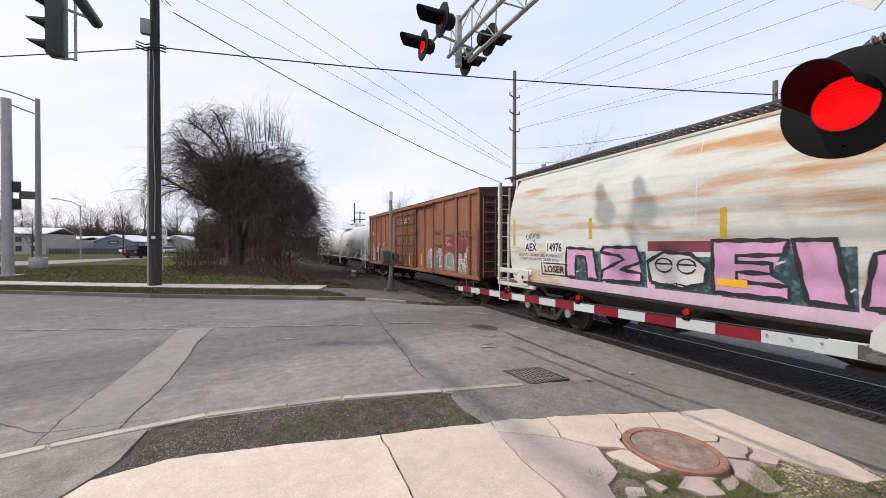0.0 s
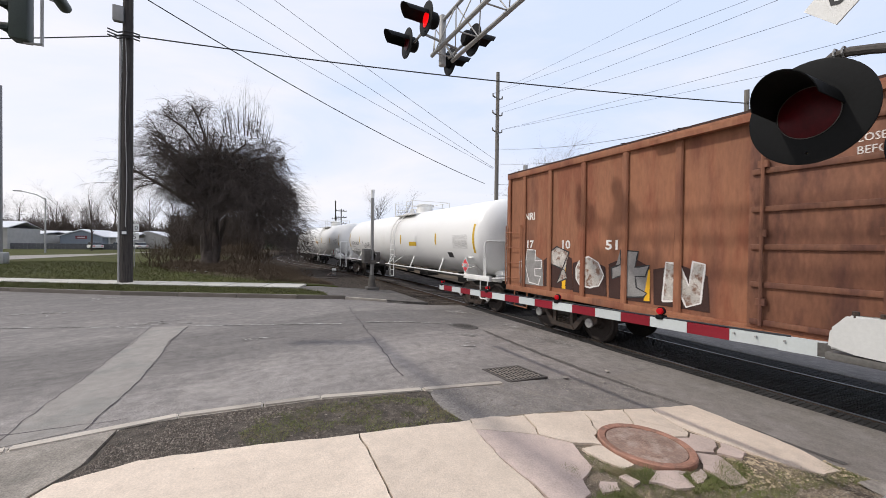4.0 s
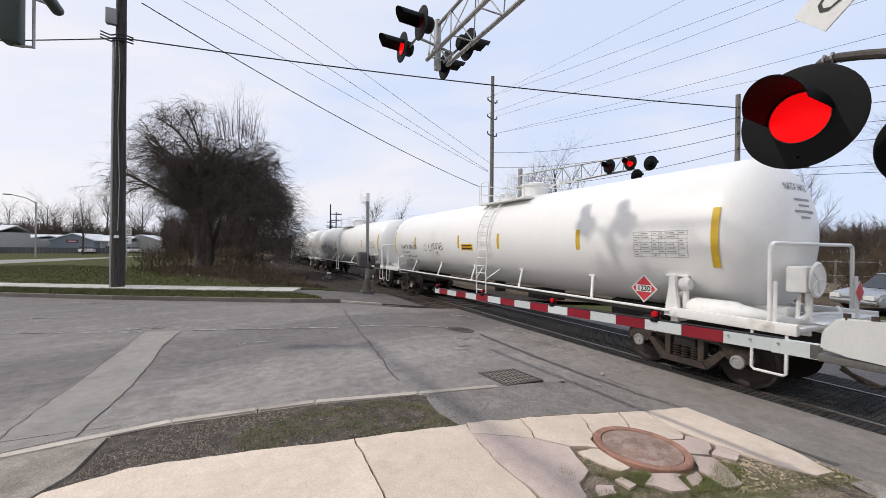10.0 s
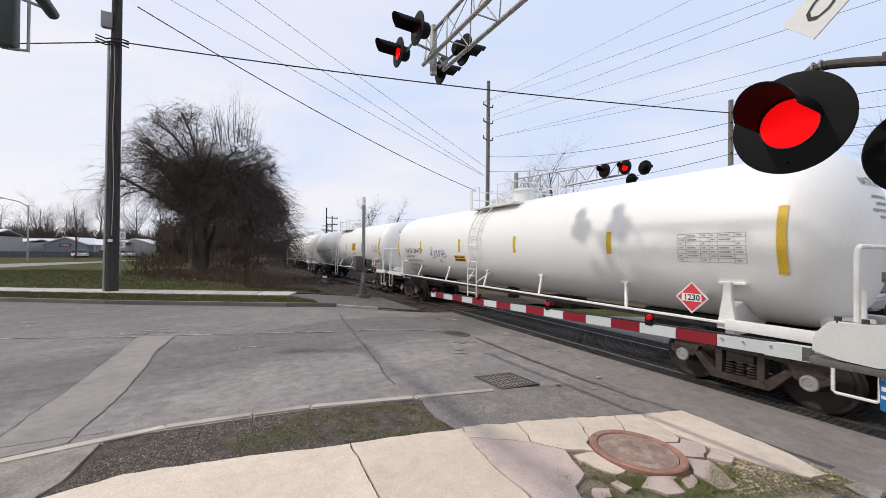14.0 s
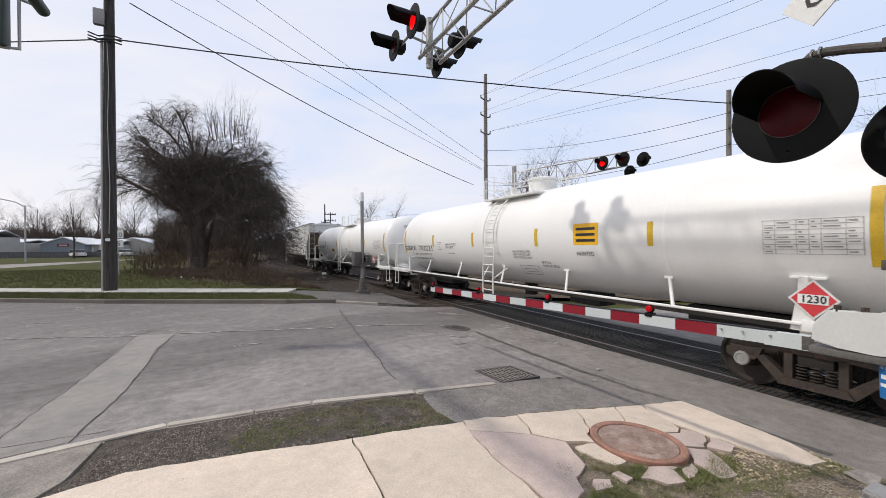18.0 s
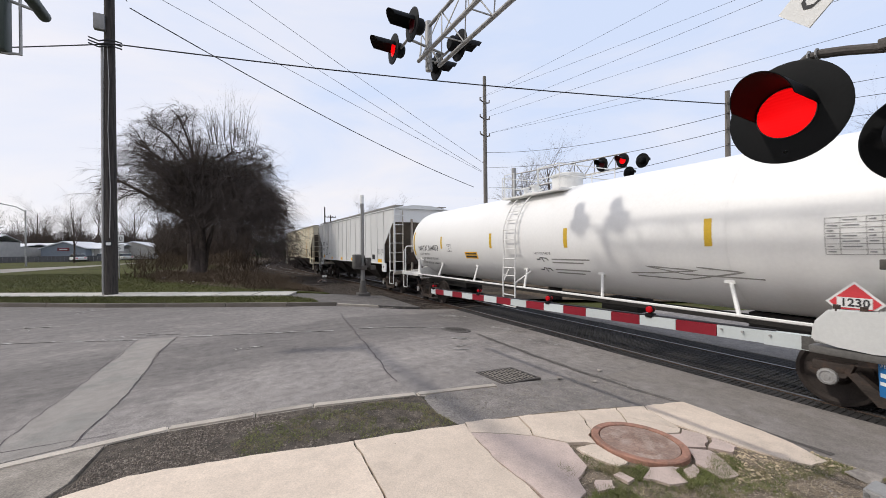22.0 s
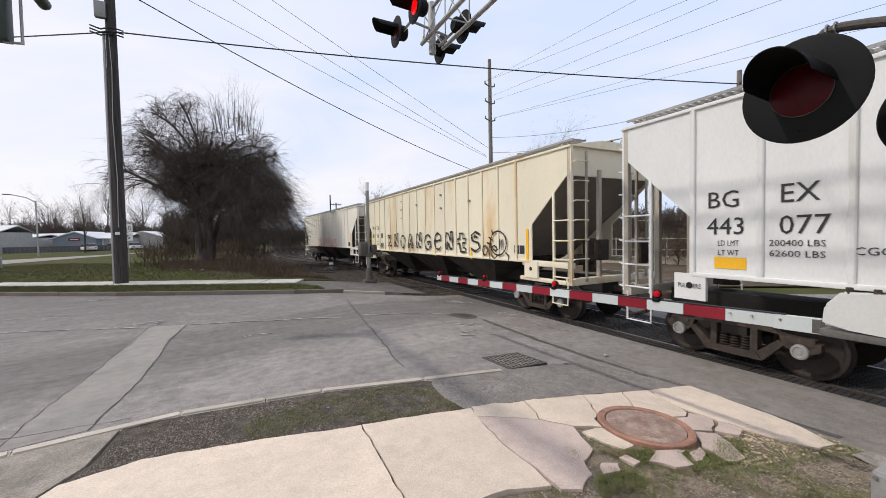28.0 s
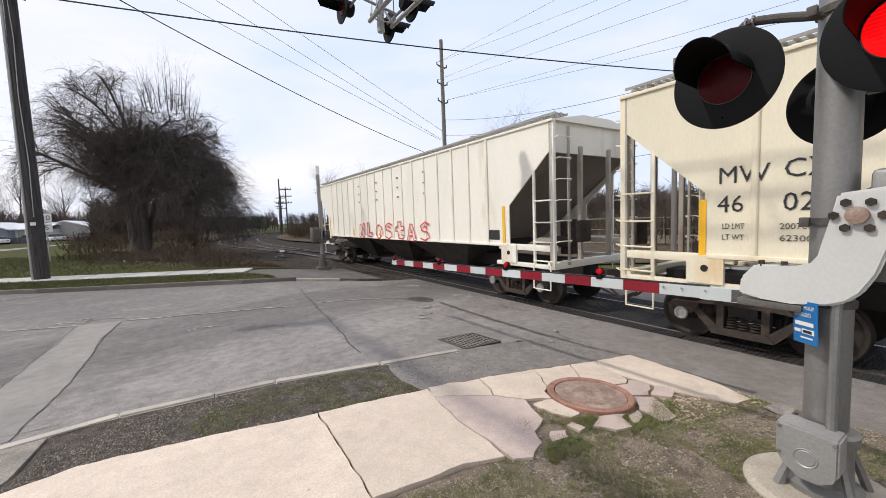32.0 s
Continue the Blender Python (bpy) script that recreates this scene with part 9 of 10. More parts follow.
def shed(x, y, w_, d, eave, ridge, wall_m, turn, label, along=True, sign=False, door=False):
    t = thing("shed", label, "building", group="buildings", at=pose(x, y, 0, 0, 0, turn))
    bm = bmesh.new()
    if along:
        box(bm, -w_ / 2, w_ / 2, -d / 2, d / 2, 0, eave)
    else:
        prism(bm, [(-w_ / 2, 0), (w_ / 2, 0), (w_ / 2, eave), (0, ridge), (-w_ / 2, eave)], -d / 2, d / 2, swap=True)
    part("wall", bm, M[wall_m], t, smooth=0)
    bm = bmesh.new()
    if along:
        prism(bm, [(-d / 2 - 0.4, eave - 0.05), (0, ridge), (d / 2 + 0.4, eave - 0.05), (0, ridge + 0.18), (-d / 2 - 0.4, eave + 0.1)][:5], -w_ / 2 - 0.3, w_ / 2 + 0.3)
    else:
        prism(bm, [(-w_ / 2 - 0.4, eave - 0.15), (0, ridge + 0.02), (w_ / 2 + 0.4, eave - 0.15), (w_ / 2 + 0.4, eave + 0.05), (0, ridge + 0.22), (-w_ / 2 - 0.4, eave + 0.05)], -d / 2 - 0.3, d / 2 + 0.3, swap=True)
    part("roof", bm, M["metal_roof"], t, "pale metal roof", smooth=0)
    if sign:
        bm = bmesh.new()
        box(bm, -1.0, 1.0, -d / 2 - 0.12, -d / 2 - 0.02, eave - 0.5, eave + 0.15)
        s_ = part("sign", bm, M["maroon"], t, "dark red sign board", smooth=0)
        bm = bmesh.new()
        box(bm, -0.7, 0.7, -d / 2 - 0.14, -d / 2 - 0.125, eave - 0.27, eave - 0.1)
        part("writing_bar", bm, M["sign_white"], s_, smooth=0)
    for q in ((-0.3, 0.25) if door else ()):
        bm = bmesh.new()
        box(bm, q * w_ - 1.4, q * w_ + 1.4, -d / 2 - 0.06, -d / 2 - 0.02, 0, 2.7)
        part("roller_door", bm, M["sign_white"], t, smooth=0)
    return t


shed(-43.5, 116, 9.5, 12, 3.0, 3.6, "siding_grey", -8, "low grey shed with a curved front", True)
shed(-32.6, 117, 7.5, 12, 2.7, 4.1, "siding_blue", -8, "blue-grey gabled shed with a red sign", False, True)
shed(-36.0, 128, 22, 12, 2.9, 4.0, "siding_grey", -8, "long low shed with a pale metal roof", True)
shed(-27.6, 118, 7.0, 10, 2.6, 3.6, "siding_grey", -8, "grey shed with white roller doors", True, False, True)
shed(-22.5, 124, 9.0, 10, 2.8, 4.2, "siding_grey", -8, "grey gabled shed by parked cars", False, False, False)
shed(-15.0, 126, 8.0, 10, 2.8, 4.0, "siding_grey", -8, "low grey shed half hidden by brush", True)
hs = shed(-43.5, 104, 8.0, 9, 4.0, 5.2, "siding_grey", -8, "two storey pale house with dark windows", True)
for q in (-2.4, -0.2, 2.2):
    for z in (1.2, 3.0):
        bm = bmesh.new()
        box(bm, q - 0.45, q + 0.45, -4.56, -4.49, z - 0.5, z + 0.5)
        part("window", bm, M["car_glass"], hs, smooth=0)
fence = thing("fence", "dark board fence in front of the sheds", "fence", at=pose(-31, 98.5, 0, 0, 0, -6))
for k in range(30):
    bm = bmesh.new()
    box(bm, -9 + k * 0.62, -8.42 + k * 0.62, -0.03, 0.03, 0, 1.2)
    part("board", bm, M["fence_grey"], fence, smooth=0)
rf = thing("fence", "post and rail fence along a low wall beyond the track", "fence", at=pose(0, 0, RAIL_TOP))
bm = bmesh.new()
a, b = Vector((19.5, 30, 0)), Vector((29.0, 7.6, 0))
nrm = Vector((0.92, 0.39, 0))
v = [bm.verts.new(p + q) for p in (a, b) for q in (nrm * 0.12, -nrm * 0.12, -nrm * 0.12 + Vector((0, 0, 0.55)), nrm * 0.12 + Vector((0, 0, 0.55)))]
for i in range(4):
    bm.faces.new((v[i], v[(i + 1) % 4], v[4 + (i + 1) % 4], v[4 + i]))
bm.faces.new(v[:4])
bm.faces.new(v[4:])
part("low_wall", bm, M["concrete"], rf, smooth=0)
for z in (1.0, 1.75):
    bm = bmesh.new()
    cyl(bm, a + Vector((0, 0, z)), b + Vector((0, 0, z)), 0.03, seg=6)
    part("rail", bm, M["galv"], rf)
for k in range(16):
    p = a + (b - a) * (k / 15)
    bm = bmesh.new()
    cyl(bm, p, p + Vector((0, 0, 1.85)), 0.045, seg=8)
    part("fence_post", bm, M["galv"], rf)


# ---- trees and brush ----
def grow(rng, v, f, p, d, length, r, depth, spec):
    """One branch as a tapered, bending tube, with its side branches."""
    segs = spec["segs"][depth]
    sides = spec["sides"][depth]
    ring_prev = None
    pts = []
    droop = spec["droop"][depth]
    inside = spec.get("inside")
    for i in range(segs + 1):
        s = i / segs
        if inside and i > 1 and not inside(p):
            break
        rr = r * (1 - (1 - spec["taper"]) * s) if depth < spec["last"] else r * (1 - 0.75 * s)
        q = d.to_track_quat("Z", "Y")
        base = len(v)
        for k in range(sides):
            a = 2 * math.pi * k / sides
            v.append(tuple(p + q @ Vector((rr * math.cos(a), rr * math.sin(a), 0))))
        if ring_prev is not None:
            f.extend((ring_prev + k, ring_prev + (k + 1) % sides, base + (k + 1) % sides, base + k) for k in range(sides))
        ring_prev = base
        pts.append((p.copy(), d.copy(), rr))
        w_ = spec["wander"][depth]
        d = (d + Vector((rng.uniform(-w_, w_), rng.uniform(-w_, w_), rng.uniform(-w_, w_))) + Vector((0, 0, droop))).normalized()
        p = p + d * (length / segs)
    if depth >= spec["last"]:
        return
    length, segs = length * (len(pts) - 1) / segs, len(pts) - 1
    n = spec["count"][depth]
    for _ in range(n):
        s = rng.uniform(spec["from"][depth], 1.0)
        q, dd, rr = pts[min(segs, int(s * segs))]
        q = q + dd * (length / segs) * (s * segs - int(s * segs))
        side = Vector((rng.gauss(0, 1), rng.gauss(0, 1), rng.gauss(0, 1)))
        side = (side - dd * side.dot(dd)).normalized()
        ang = rng.uniform(*spec["spread"][depth])
        nd = (dd * math.cos(ang) + side * math.sin(ang) + Vector((0, 0, spec["lift"][depth]))).normalized()
        grow(rng, v, f, q, nd, length * rng.uniform(*spec["ratio"][depth]), rr * spec["thin"][depth], depth + 1, spec)


# The big drooping tree: a dense hanging dome beside a looser arching lobe.
tree = thing("tree", "large bare drooping tree, dense dark twigs", "tree", at=(-2.75, 34.2, 0.1))


def in_dome(p):
    ragged = 0.45 * noise.noise(p * 0.7) + 0.5 * noise.noise(p * 2.3)
    z = p.z
    wide = 4.6 - 0.3 * (max(z, 3.0) - 3.0) if z < 9.2 else 2.75 * math.sqrt(max(0.0, 1 - ((z - 9.2) / 2.0) ** 2))
    low = 3.5 - 2.8 * smoothstep(2.4, 5.2, p.x) + 0.7 * noise.noise(p * 1.1)
    return math.hypot(p.x - 2.25, p.y * 0.95) < wide + ragged and z > low


def in_lobe(p):
    ragged = 0.6 * noise.noise(p * 0.8) + 0.5 * noise.noise(p * 2.1)
    top = 12.7 - 0.26 * (p.x + 1.0) ** 2 - 0.22 * p.y ** 2 + ragged
    low = 4.7 - 0.35 * min(0.0, p.x + 4.0) + 0.6 * ragged
    return -5.9 < p.x < 1.2 and low < p.z < top and abs(p.y) < 3.4


def crown_room(p):
    """Whether a point lies in the crown."""
    return in_dome(p) or in_lobe(p)


rng = random.Random(5)
spec = {"segs": [6, 11, 8, 6, 4], "sides": [10, 7, 5, 4, 3], "droop": [0.0, -0.15, -0.17, -0.2, -0.14], "wander": [0.07, 0.12, 0.17, 0.2, 0.25], "taper": 0.2, "last": 4,
        "count": [0, 17, 11, 9], "from": [0.5, 0.12, 0.12, 0.1], "spread": [(0.3, 0.7), (0.4, 1.1), (0.35, 1.1), (0.35, 1.1)], "lift": [0.3, 0.14, 0.06, 0.0],
        "ratio": [(0.7, 1.0), (0.4, 0.65), (0.4, 0.7), (0.4, 0.8)], "thin": [0.6, 0.4, 0.42, 0.55], "inside": crown_room}
tv, tf = [], []
for x, y, dx, dy, h, r in ((-0.1, 0.0, 0.06, 0.0, 6.2, 0.5), (-0.35, 0.15, -0.06, 0.02, 5.0, 0.3), (0.2, -0.25, 0.1, -0.05, 5.4, 0.28), (0.15, 0.25, 0.16, 0.08, 5.2, 0.26), (-0.3, -0.2, -0.02, -0.06, 4.4, 0.22)):
    grow(rng, tv, tf, Vector((x, y, -0.25)), Vector((dx, dy, 1)).normalized(), h, r, 0, dict(spec, last=0, inside=None, taper=0.5))
part("trunk", raw("trunk", tv, tf, M["bark"], 1), None, tree, "thick dark trunk in several stems")
bm = bmesh.new()
lathe(bm, [(0.0, -0.15), (0.85, -0.15), (0.72, 0.12), (0.58, 0.5), (0.48, 1.1), (0.0, 1.2)], 14, "Z", (-0.12, 0, 0))
part("root_flare", bm, M["bark"], tree)
# boughs of the dome: out, up and over
for k in range(36):
    a = k * 2.39996 + rng.uniform(-0.25, 0.25)
    up = rng.uniform(0.9, 2.0) if k % 2 else rng.uniform(2.0, 4.5)
    lv, lf = [], []
    d = Vector((math.cos(a) + 0.5, math.sin(a), up)).normalized()
    grow(rng, lv, lf, Vector((0.15 + 0.2 * math.cos(a), 0.2 * math.sin(a), rng.uniform(3.4, 5.6))), d, rng.uniform(6.6, 9.0), 0.13, 1, spec)
    part("limb", raw("limb", lv, lf, M["twig"]), None, tree)
# boughs of the lobe: a steep stem each, arching over to the west
for dx, dy, dz, ln, dr in ((-0.32, 0.0, 1.0, 9.6, 0.0), (-0.45, 0.22, 1.0, 9.0, -0.03), (-0.5, -0.25, 1.0, 8.8, -0.04), (-0.75, 0.05, 1.0, 9.4, -0.08), (-0.9, -0.2, 0.9, 8.6, -0.1), (-1.0, 0.25, 0.8, 8.2, -0.1), (-1.1, -0.05, 0.55, 7.6, -0.08)):
    lv, lf = [], []
    grow(rng, lv, lf, Vector((-0.3, 0.2 * dy, rng.uniform(2.8, 3.8))), Vector((dx, dy, dz)).normalized(), ln, 0.15, 1,
         dict(spec, droop=[0, dr, -0.13, -0.17, -0.12], count=[0, 15, 9, 7], lift=[0, 0.2, 0.08, 0], inside=in_lobe, wander=[0.07, 0.1, 0.16, 0.2, 0.25]))
    part("limb", raw("limb", lv, lf, M["twig"]), None, tree)
# upright shoots on the dome's top
up = dict(spec, droop=[0, 0, 0.01, 0.02, 0.0], count=[0, 0, 5, 4], lift=[0, 0, 0.4, 0.3], wander=[0.1, 0.1, 0.06, 0.1, 0.12], inside=None, ratio=[(0, 0), (0, 0), (0.3, 0.55), (0.4, 0.7)])
for _ in range(34):
    sv, sf = [], []
    a = rng.uniform(-0.85, 1)
    grow(rng, sv, sf, Vector((2.2 + a * 2.4, rng.uniform(-1.5, 1.5), 10.4 - 1.7 * a * a + rng.uniform(-0.6, 0.4))), Vector((0.3 * a, rng.uniform(-0.2, 0.2), 1)).normalized(), rng.uniform(1.4, 3.3), 0.026, 2, up)
    part("top_shoot", raw("top_shoot", sv, sf, M["twig"]), None, tree)
# hanging curtain of twigs, thick over the dome, thin on the lobe
cv, cf = [], []
hang = dict(spec, droop=[0, 0, 0, -0.2, -0.12], count=[0, 0, 0, 7], lift=[0, 0, 0, 0], inside=None)
left = 2600
while left:
    p = Vector((rng.uniform(-6.2, 7.0), rng.uniform(-4.7, 4.7), rng.uniform(0.8, 12.6)))
    dome = in_dome(p)
    if not dome and (not in_lobe(p) or rng.random() < 0.86):
        continue
    if dome and p.z > 4.0 and math.hypot(p.x - 2.25, p.y) < 2.0 and p.y > -1.0:
        continue
    left -= 1
    a = math.atan2(p.y, p.x - 1.2)
    grow(rng, cv, cf, p, Vector((0.5 * math.cos(a) + rng.gauss(0, 0.5), 0.5 * math.sin(a) + rng.gauss(0, 0.5), rng.uniform(-0.6, 0.6))).normalized(), rng.uniform(0.8, 2.0), 0.013, 3, hang)
tagged(part("twig_curtain", raw("twig_curtain", cv, cf, M["twig"]), None, tree), kind="stuff")


def bare_tree(seed, h, spread=0.5):
    rng_ = random.Random(seed)
    s = {"segs": [6, 5, 4, 3], "sides": [7, 5, 3, 3], "droop": [0.02, 0.01, 0.0, 0.0], "wander": [0.06, 0.12, 0.15, 0.2], "taper": 0.25, "last": 3, "count": [13, 8, 7], "from": [0.28, 0.2, 0.1],
         "spread": [(0.4, 0.9), (0.3, 0.9), (0.3, 0.9)], "lift": [0.25, 0.15, 0.1], "ratio": [(0.3, spread), (0.35, 0.65), (0.4, 0.7)], "thin": [0.45, 0.5, 0.6]}
    v_, f_ = [], []
    grow(rng_, v_, f_, Vector((0, 0, -0.2)), Vector((0, 0, 1)), h, h * 0.018, 0, s)
    return raw("bare_crown", v_, f_, M["twig"])


kinds = [bare_tree(70 + k, 9.0 + k) for k in range(4)]
SMALL = [(-29.0, 68.0, 0.62), (-33.0, 66.0, 0.75), (-24.0, 84.0, 0.8), (-46.0, 88.0, 0.95), (-13.0, 95.0, 0.7), (31.0, 37.0, 1.0), (27.5, 29.0, 0.95), (52.0, 12.0, 1.0), (60.0, 22.0, 1.1), (40.0, 50.0, 1.1), (25.0, 66.0, 0.8), (29.0, 96.0, 1.0),
         (-35.0, 58.0, 0.7), (46.0, 4.0, 1.0)]
spread_rng = random.Random(77)
for k in range(30):
    r_, a_ = spread_rng.uniform(128, 165), radians(-38 + 34 * (k + spread_rng.random()) / 30)
    SMALL.append((r_ * math.sin(a_), r_ * math.cos(a_), spread_rng.uniform(0.8, 1.35)))
for k, (x, y, s) in enumerate(SMALL):
    t = thing("tree", "small bare leafless tree with fine twigs", "tree", group="bare trees", at=pose(x, y, gz(x) - 0.05, 0, 0, k * 67))
    c = part("crown", kinds[k % 4], None, t)
    c.scale = (s, s, s)


def woods(name, count, place, low, high, material, label, seed, twigs=26, wide=0.28):
    """Far bare woods as one object: stems with sprays of twigs."""
    rng_ = random.Random(seed)
    v_, f_ = [], []
    for _ in range(count):
        x, y, z0 = place(rng_)
        h = rng_.uniform(low, high)
        w_ = h * wide
        for i in range(twigs):
            s = rng_.uniform(0.15, 1.0)
            a = rng_.uniform(0, 6.283)
            bx, by, bz = x + rng_.gauss(0, 0.25), y + rng_.gauss(0, 0.25), z0 + h * s * 0.55
            reach = w_ * rng_.uniform(0.4, 1.1) * (1.1 - 0.5 * s)
            tx, ty, tz = bx + reach * math.cos(a), by + reach * math.sin(a), min(z0 + h, bz + h * rng_.uniform(0.1, 0.45))
            t_ = 0.012 * h * rng_.uniform(0.5, 1.3)
            b_ = len(v_)
            v_ += [(bx - t_, by, bz), (bx + t_, by, bz), (tx, ty, tz), (bx, by + t_, bz + 0.3 * t_)]
            f_ += [(b_, b_ + 1, b_ + 2), (b_, b_ + 3, b_ + 2)]
            for _k in range(3):
                u = rng_.uniform(0.35, 0.95)
                mx, my, mz = bx + (tx - bx) * u, by + (ty - by) * u, bz + (tz - bz) * u
                b_ = len(v_)
                e = h * 0.11
                v_ += [(mx, my, mz), (mx + 0.35 * t_, my, mz + t_), (mx + rng_.uniform(-e, e), my + rng_.uniform(-e, e), mz + rng_.uniform(0, 1.3 * e))]
                f_.append((b_, b_ + 1, b_ + 2))
        b_ = len(v_)
        t_ = 0.014 * h
        v_ += [(x - t_, y, z0 - 0.3), (x + t_, y, z0 - 0.3), (x, y + t_, z0 - 0.3), (x, y, z0 + h * 0.8)]
        f_ += [(b_, b_ + 1, b_ + 3), (b_ + 1, b_ + 2, b_ + 3), (b_ + 2, b_, b_ + 3)]
    return tagged(new(name, raw(name, v_, f_, M[material])), label, "woods", kind="stuff")


def polar(r0, r1, a0, a1, base=0.0, rise=0.0):
    def place(rng_):
        r, a = rng_.uniform(r0, r1), radians(rng_.uniform(a0, a1))
        return r * math.sin(a), r * math.cos(a), base + rise * (r - r0) / max(1, r1 - r0)
    return place


woods("far_woods", 760, polar(140, 185, -42, -2), 5.5, 10.5, "woods", "bare brown woods behind the sheds", 31)
woods("far_woods", 200, polar(70, 110, -8.5, 1.0), 5.0, 9.0, "woods", "bare brown thicket behind the big tree", 32, 34)
woods("far_woods", 800, polar(60, 125, 38, 100, -0.4, 2.5), 4.5, 7.5, "woods", "bare wooded hillside beyond the track", 33, 30)
woods("far_woods", 160, polar(110, 190, 4, 38), 4.5, 8.0, "woods", "low bare woods along the railway", 34)
woods("far_woods", 110, polar(120, 165, 1, 9), 4.0, 6.5, "evergreen", "dark evergreen trees beyond the bend", 35, 60, 0.4)
woods("brush", 190, lambda g: (lambda y_: (12.6 + max(0.0, y_ - 64) * 0.3 + g.uniform(0, 6), y_, -0.36))(g.uniform(30, 80)), 1.5, 3.0, "brush", "dry brush beside the track", 36, 22, 0.5)
woods("brush", 300, lambda g: ((lambda q, s: (-6.0 + 8.4 * q + s * 0.5, 32.5 - 8.4 * q + g.uniform(-0.5, 4.5), 0.0))(g.random(), g.gauss(0, 1))), 0.25, 0.7, "brush", "tangled dry brush under the tree", 37, 18, 0.6)
woods("brush", 260, lambda g: (g.uniform(24.0, 34.0), g.uniform(6, 40), -0.4), 1.6, 3.4, "brush", "bare scrub beyond the track", 40, 24, 0.5)
bank = drape("scrub_bank", [(10.6, 14), (16.5, 9), (60, -20), (70, 40), (60, 120), (27, 115), (19, 93), (16.2, 85), (12.6, 72), (11.5, 65), (11, 55), (12.5, 40)], 0.02, M["leaf_mould"])
tagged(bank, "brown leaf mould and scrub beyond the track", "earth", kind="structure")
woods("brush", 46, lambda g: (g.choice((g.uniform(-7.2, -3.6), g.uniform(-0.6, 1.6))), g.uniform(31.0, 38.0), 0.0), 1.0, 2.6, "brush", "tall bare stems round the tree", 38, 12, 0.3)
woods("brush", 120, lambda g: ((lambda y_: (2.4 - 0.16 * (y_ - 22) - g.uniform(0, 3.0), y_, -0.1))(g.uniform(22.0, 46.0))), 0.4, 1.4, "brush", "dry brush along the track bank", 39, 18, 0.5)
mould = drape("leaf_bed", [(-4.2, 28.5), (0.2, 20.6), (2.3, 18.3), (3.35, 17.6), (3.15, 19), (2.55, 24), (1.55, 32), (-0.5, 46), (-7, 46), (-6, 34)], 0.108, M["leaf_mould"])
tagged(mould, "brown leaf mould and dead stalks under the tree", "earth", kind="structure")
for outline in ([(-7, 46), (0.6, 46), (1.5, 62), (4, 76), (9, 92), (15, 112), (10, 130), (-14, 130)],):
    tagged(drape("scrub_ground", outline, 0.06, M["leaf_mould"]), "brown scrubland along the bend of the track", "earth", kind="structure")
woods("brush", 260, lambda g: ((lambda q, s: (-3.6 + 6.4 * q + s * 0.3 - 1.2 * g.random(), 27.5 - 8.8 * q + g.uniform(0.0, 4.0), 0.05))(g.random(), g.gauss(0, 1))), 0.3, 0.9, "brush", "dry stalks and brambles on the bank", 43, 14, 0.6)
woods("brush", 240, lambda g: ((lambda q: (g.uniform(-9, 0.3) if q < 0.6 else g.uniform(14, 19), g.uniform(46, 80), 0.0))(g.random())), 1.0, 2.6, "brush", "dry brush along the bend of the track", 44, 20, 0.5)
scatter("leaf_litter", 2600, in_poly([(0.2, 20.7), (2.3, 18.4), (3.3, 17.75), (3.1, 19.2), (2.5, 24.0), (0.4, 24.0)], 0.104), tuft(0.14, 1.2), M["brush"], "dead stalks at the end of the pavement", "leaf litter", 52)
stand = thing("switch_stand", "low rusty switch stand with a pale target beside the turnout", "switch stand", at=(5.3, 28.4, RAIL_TOP - 0.13))
bm = bmesh.new()
box(bm, -0.5, 0.6, -0.12, 0.12, 0.0, 0.1, 0.015)
part("base_timber", bm, M["sleeper"], stand)
bm = bmesh.new()
prism(bm, [(-0.18, 0.1), (0.18, 0.1), (0.1, 0.34), (-0.1, 0.34)], -0.12, 0.12)
part("housing", bm, M["weathered"], stand)
bm = bmesh.new()
tube(bm, [(0.0, -0.14, 0.22), (-0.25, -0.16, 0.3), (-0.5, -0.16, 0.14)], 0.02)
part("lever", bm, M["rust_iron"], stand)
bm = bmesh.new()
cyl(bm, (0, 0, 0.34), (0, 0, 0.5), 0.02, seg=8)
part("spindle", bm, M["weathered"], stand)
bm = bmesh.new()
box(bm, -0.15, 0.15, -0.012, 0.012, 0.44, 0.6, 0.008)
part("target", bm, M["sign_white"], stand, "pale target plate")
bm = bmesh.new()
box(bm, -0.75, 0.75, -0.09, 0.09, 0.0, 0.08, 0.012)
solo("timber", bm, M["sleeper"], "old timber lying in the stones by the track", "timber", at=pose(4.5, 26.9, RAIL_TOP - 0.12, 0, 0, -12))
LEAVES = [(-6.2, 33.6), (-3.3, 28.2), (0.6, 23.2), (2.4, 21.0), (2.4, 25.0), (0.6, 40.0), (-6.0, 40.0)]
scatter("leaf_litter", 9000, in_poly(LEAVES, 0.104), tuft(0.12, 1.4), M["brush"], "dead leaves and dry stalks under the tree", "leaf litter", 51)
rng = random.Random(9)
for k in range(16):
    x, y = rng.uniform(-4.5, 2.0), rng.uniform(25.5, 31)
    bm = bmesh.new()
    w_ = rng.uniform(0.06, 0.16)
    vs = [bm.verts.new((rng.uniform(-w_, w_), rng.uniform(-w_, w_), rng.uniform(0.0, 0.1))) for _ in range(6)]
    bmesh.ops.convex_hull(bm, input=vs)
    solo("litter", bm, M["litter"], "scrap of pale rubbish in the brush", "litter", group="litter", smooth=0, at=(x, y, 0.12))
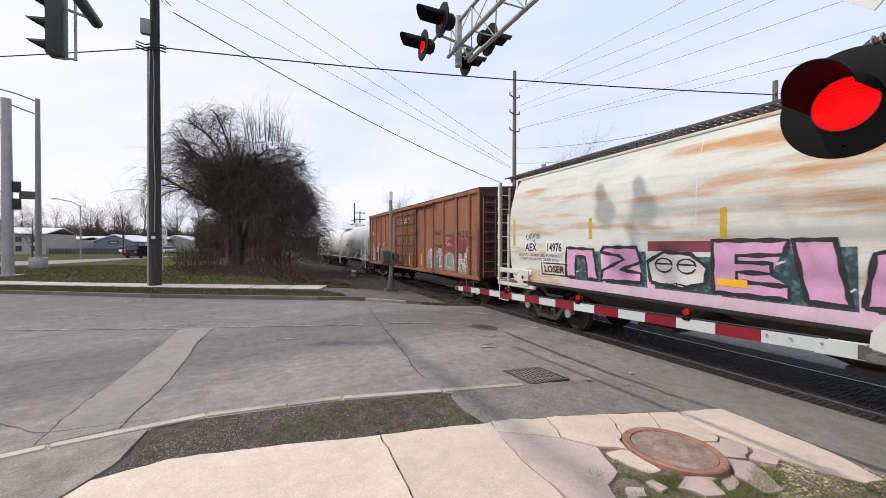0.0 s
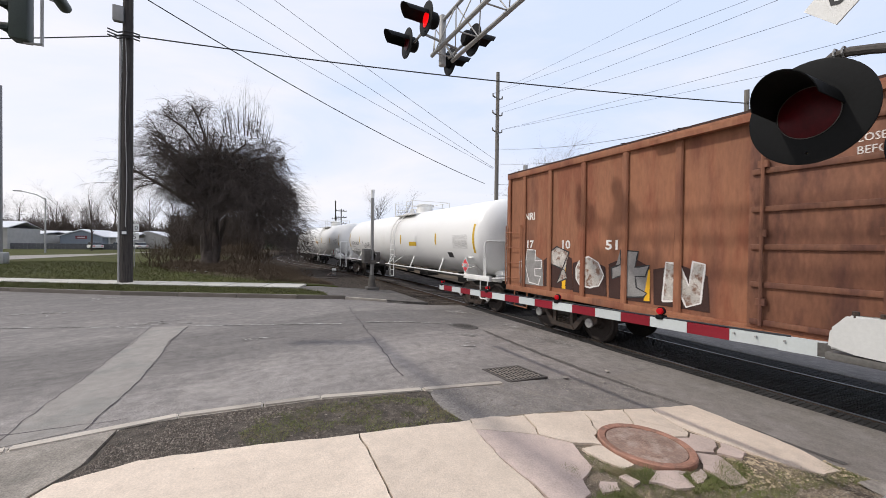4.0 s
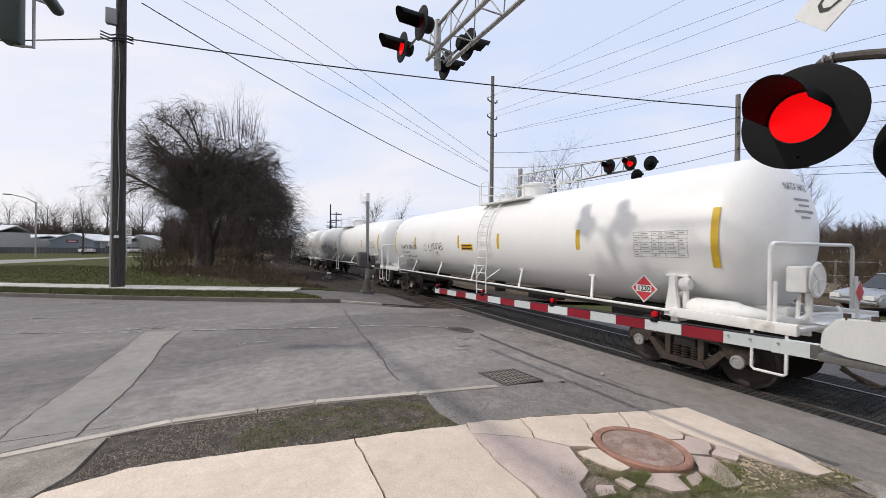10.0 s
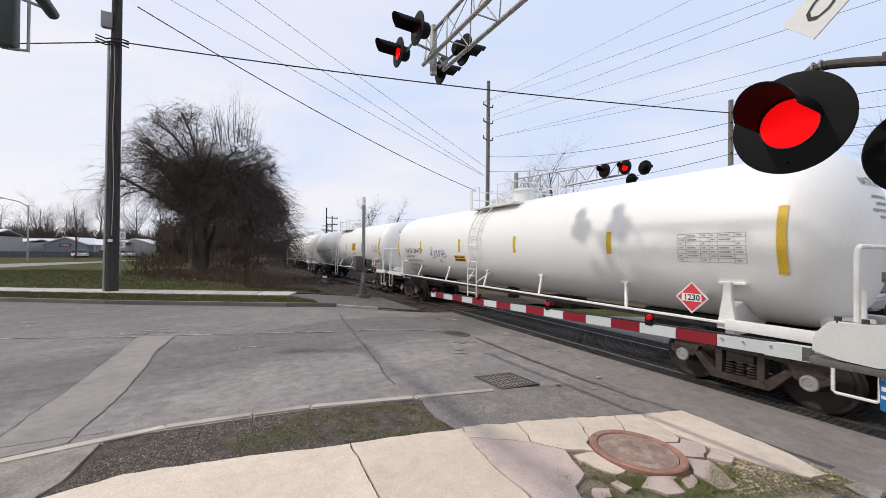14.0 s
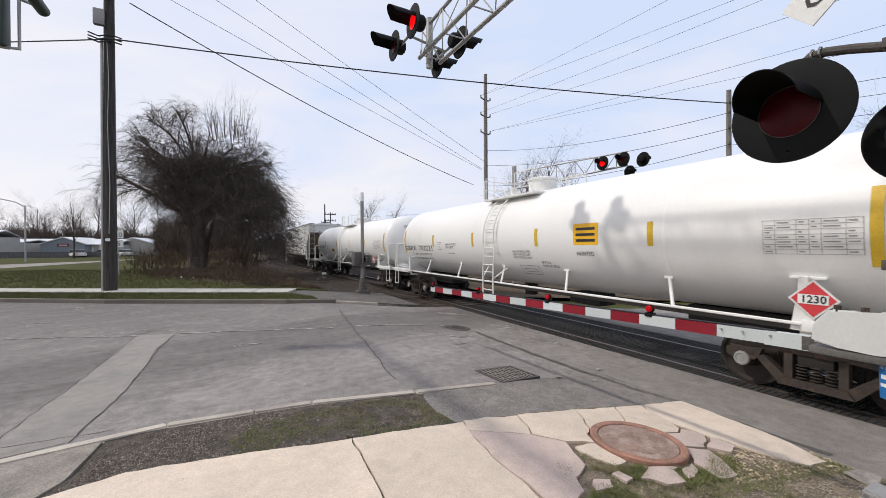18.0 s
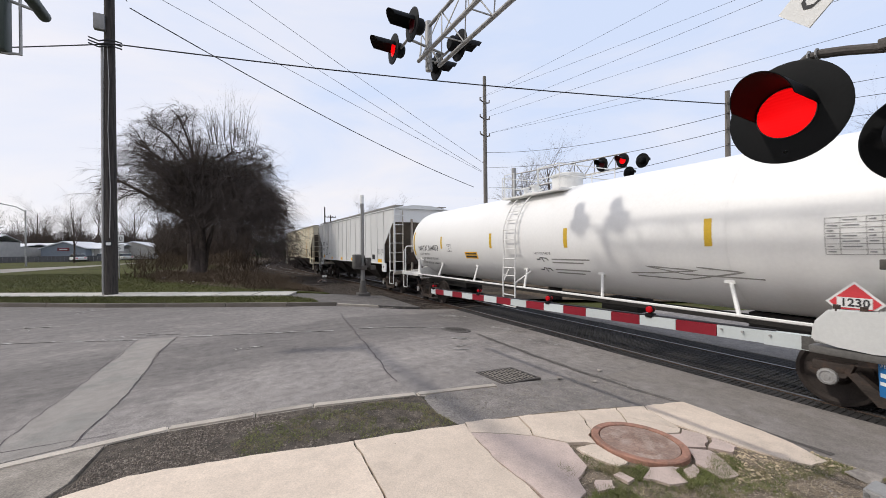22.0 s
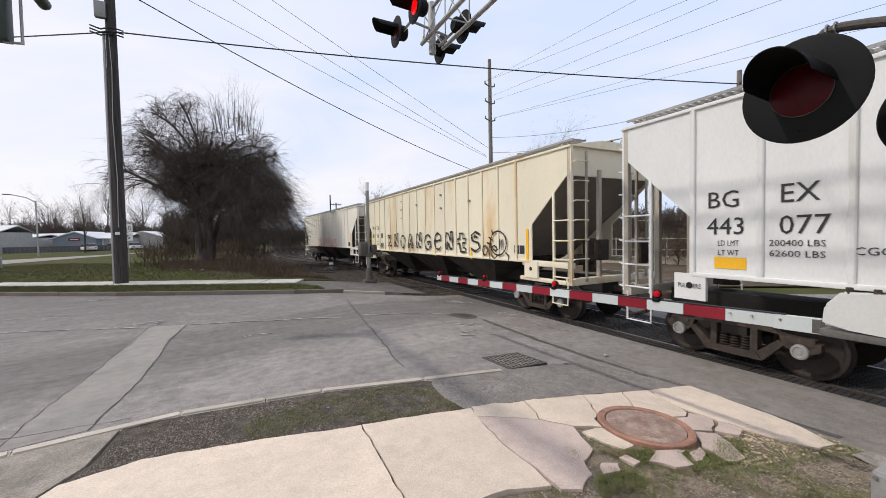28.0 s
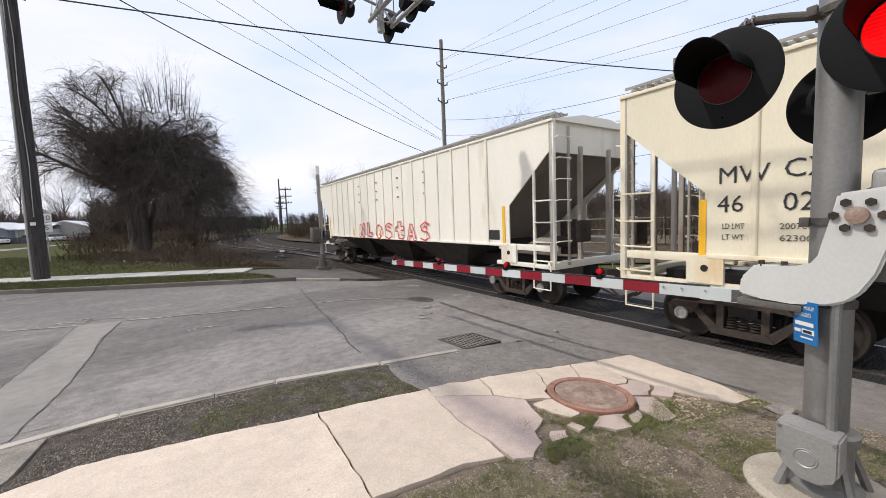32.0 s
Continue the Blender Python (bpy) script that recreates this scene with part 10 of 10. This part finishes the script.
for k, (x, y, s) in enumerate(((5.2, 1.15, 0.16), (4.4, 4.55, 0.06), (4.9, 4.3, 0.05), (4.95, 1.35, 0.12), (5.6, 4.8, 0.05))):
    bm = bmesh.new()
    vs = [bm.verts.new((rng.uniform(-s, s), rng.uniform(-s, s), rng.uniform(0, 0.5 * s))) for _ in range(12)]
    bmesh.ops.convex_hull(bm, input=vs)
    solo("stone", bm, M["gravel"], "grey stone lying by the track", "stone", group="stones", smooth=0, at=(x, y, gz(x) + 0.02))


# ---- what moves ----
def travelled(t):
    """How far the train has come since 16 s."""
    return 4.776 * (t - 16) + 0.0038 * (t - 16) ** 2


BEAT, START, LIT = 1.081, 1.0, 0.53


def flashing(lens, first):
    """Half turns of a lamp's two-sided lens in place of flashing, two each beat; the red side shows at 0 degrees."""
    x = lens.location.copy()
    lit0 = ((0.0 - START) % BEAT < LIT) == first
    angle = 0.0 if lit0 else 180.0
    rows = [(0.0, pose(x.x, x.y, x.z, 0, 0, angle))]
    for e in sorted(START + n * BEAT + h for n in range(-1, 30) for h in (0, LIT)):
        if 0.15 < e < 31.9:
            whole = round(e)
            if e - 0.0667 < whole < e + 0.0333:  # no half-turned lamp on the full second
                e = whole - 0.0334 if e < whole else whole + 0.0667
            for i, dt in enumerate((-0.0667, -0.0333, 0.0, 0.0333)):
                rows.append((round((e + dt) * 30) / 30, pose(x.x, x.y, x.z, 0, 0, angle + 60 * i)))
            angle = (angle + 180) % 360
    rows.append((32.0, pose(x.x, x.y, x.z, 0, 0, angle)))
    walk(lens, rows)


ROAD_LINE = [(-62.0, 36.0), (-40.0, 44.5), (-30.0, 48.5), (-23.2, 52.5), (-20.2, 57.0), (-17.6, 63.0), (-15.0, 72.0), (-12.0, 84.0), (-6.0, 108.0), (5.0, 150.0), (14.0, 190.0)]


def along_road(s):
    """Place and turn at s metres along the road behind, from where the cars come into view."""
    s += 36.0
    for (x0, y0), (x1, y1) in zip(ROAD_LINE, ROAD_LINE[1:]):
        d = math.hypot(x1 - x0, y1 - y0)
        if s <= d or (x1, y1) == ROAD_LINE[-1]:
            return x0 + (x1 - x0) * s / d, y0 + (y1 - y0) * s / d, math.degrees(math.atan2(x0 - x1, y1 - y0))
        s -= d


def motions():
    for car, u16, half in CARS:
        rows = []
        for k in range(65):
            t = k * 0.5
            u = u16 - travelled(t)
            x0, y0, _ = on_track(u - half)
            x1, y1, _ = on_track(u + half)
            rows.append((t, pose((x0 + x1) / 2, (y0 + y1) / 2, RAIL_TOP, 0, 0, math.degrees(math.atan2(x0 - x1, y1 - y0)))))
        walk(car, rows)
        for b in car.children:
            for w_ in b.children:
                if w_.name.startswith("wheelset"):
                    y = w_.location.y
                    walk(w_, [(k * 0.125, pose(0, y, 0.457, math.degrees(travelled(k * 0.125) / 0.457) % 360, 0, 0)) for k in range(257)])
    for lens, first in LAMPS:
        flashing(lens, first)
    for car, t0, pace in DRIVEN:
        rows = []
        for k in range(33):
            s = pace * (k - t0)
            s = min(max(s, -34.0), 105.0)
            x, y, a = along_road(s)
            rows.append((float(k), pose(x, y, gz(x, y) + 0.125, 0, 0, a)))
        walk(car, rows)


motions()
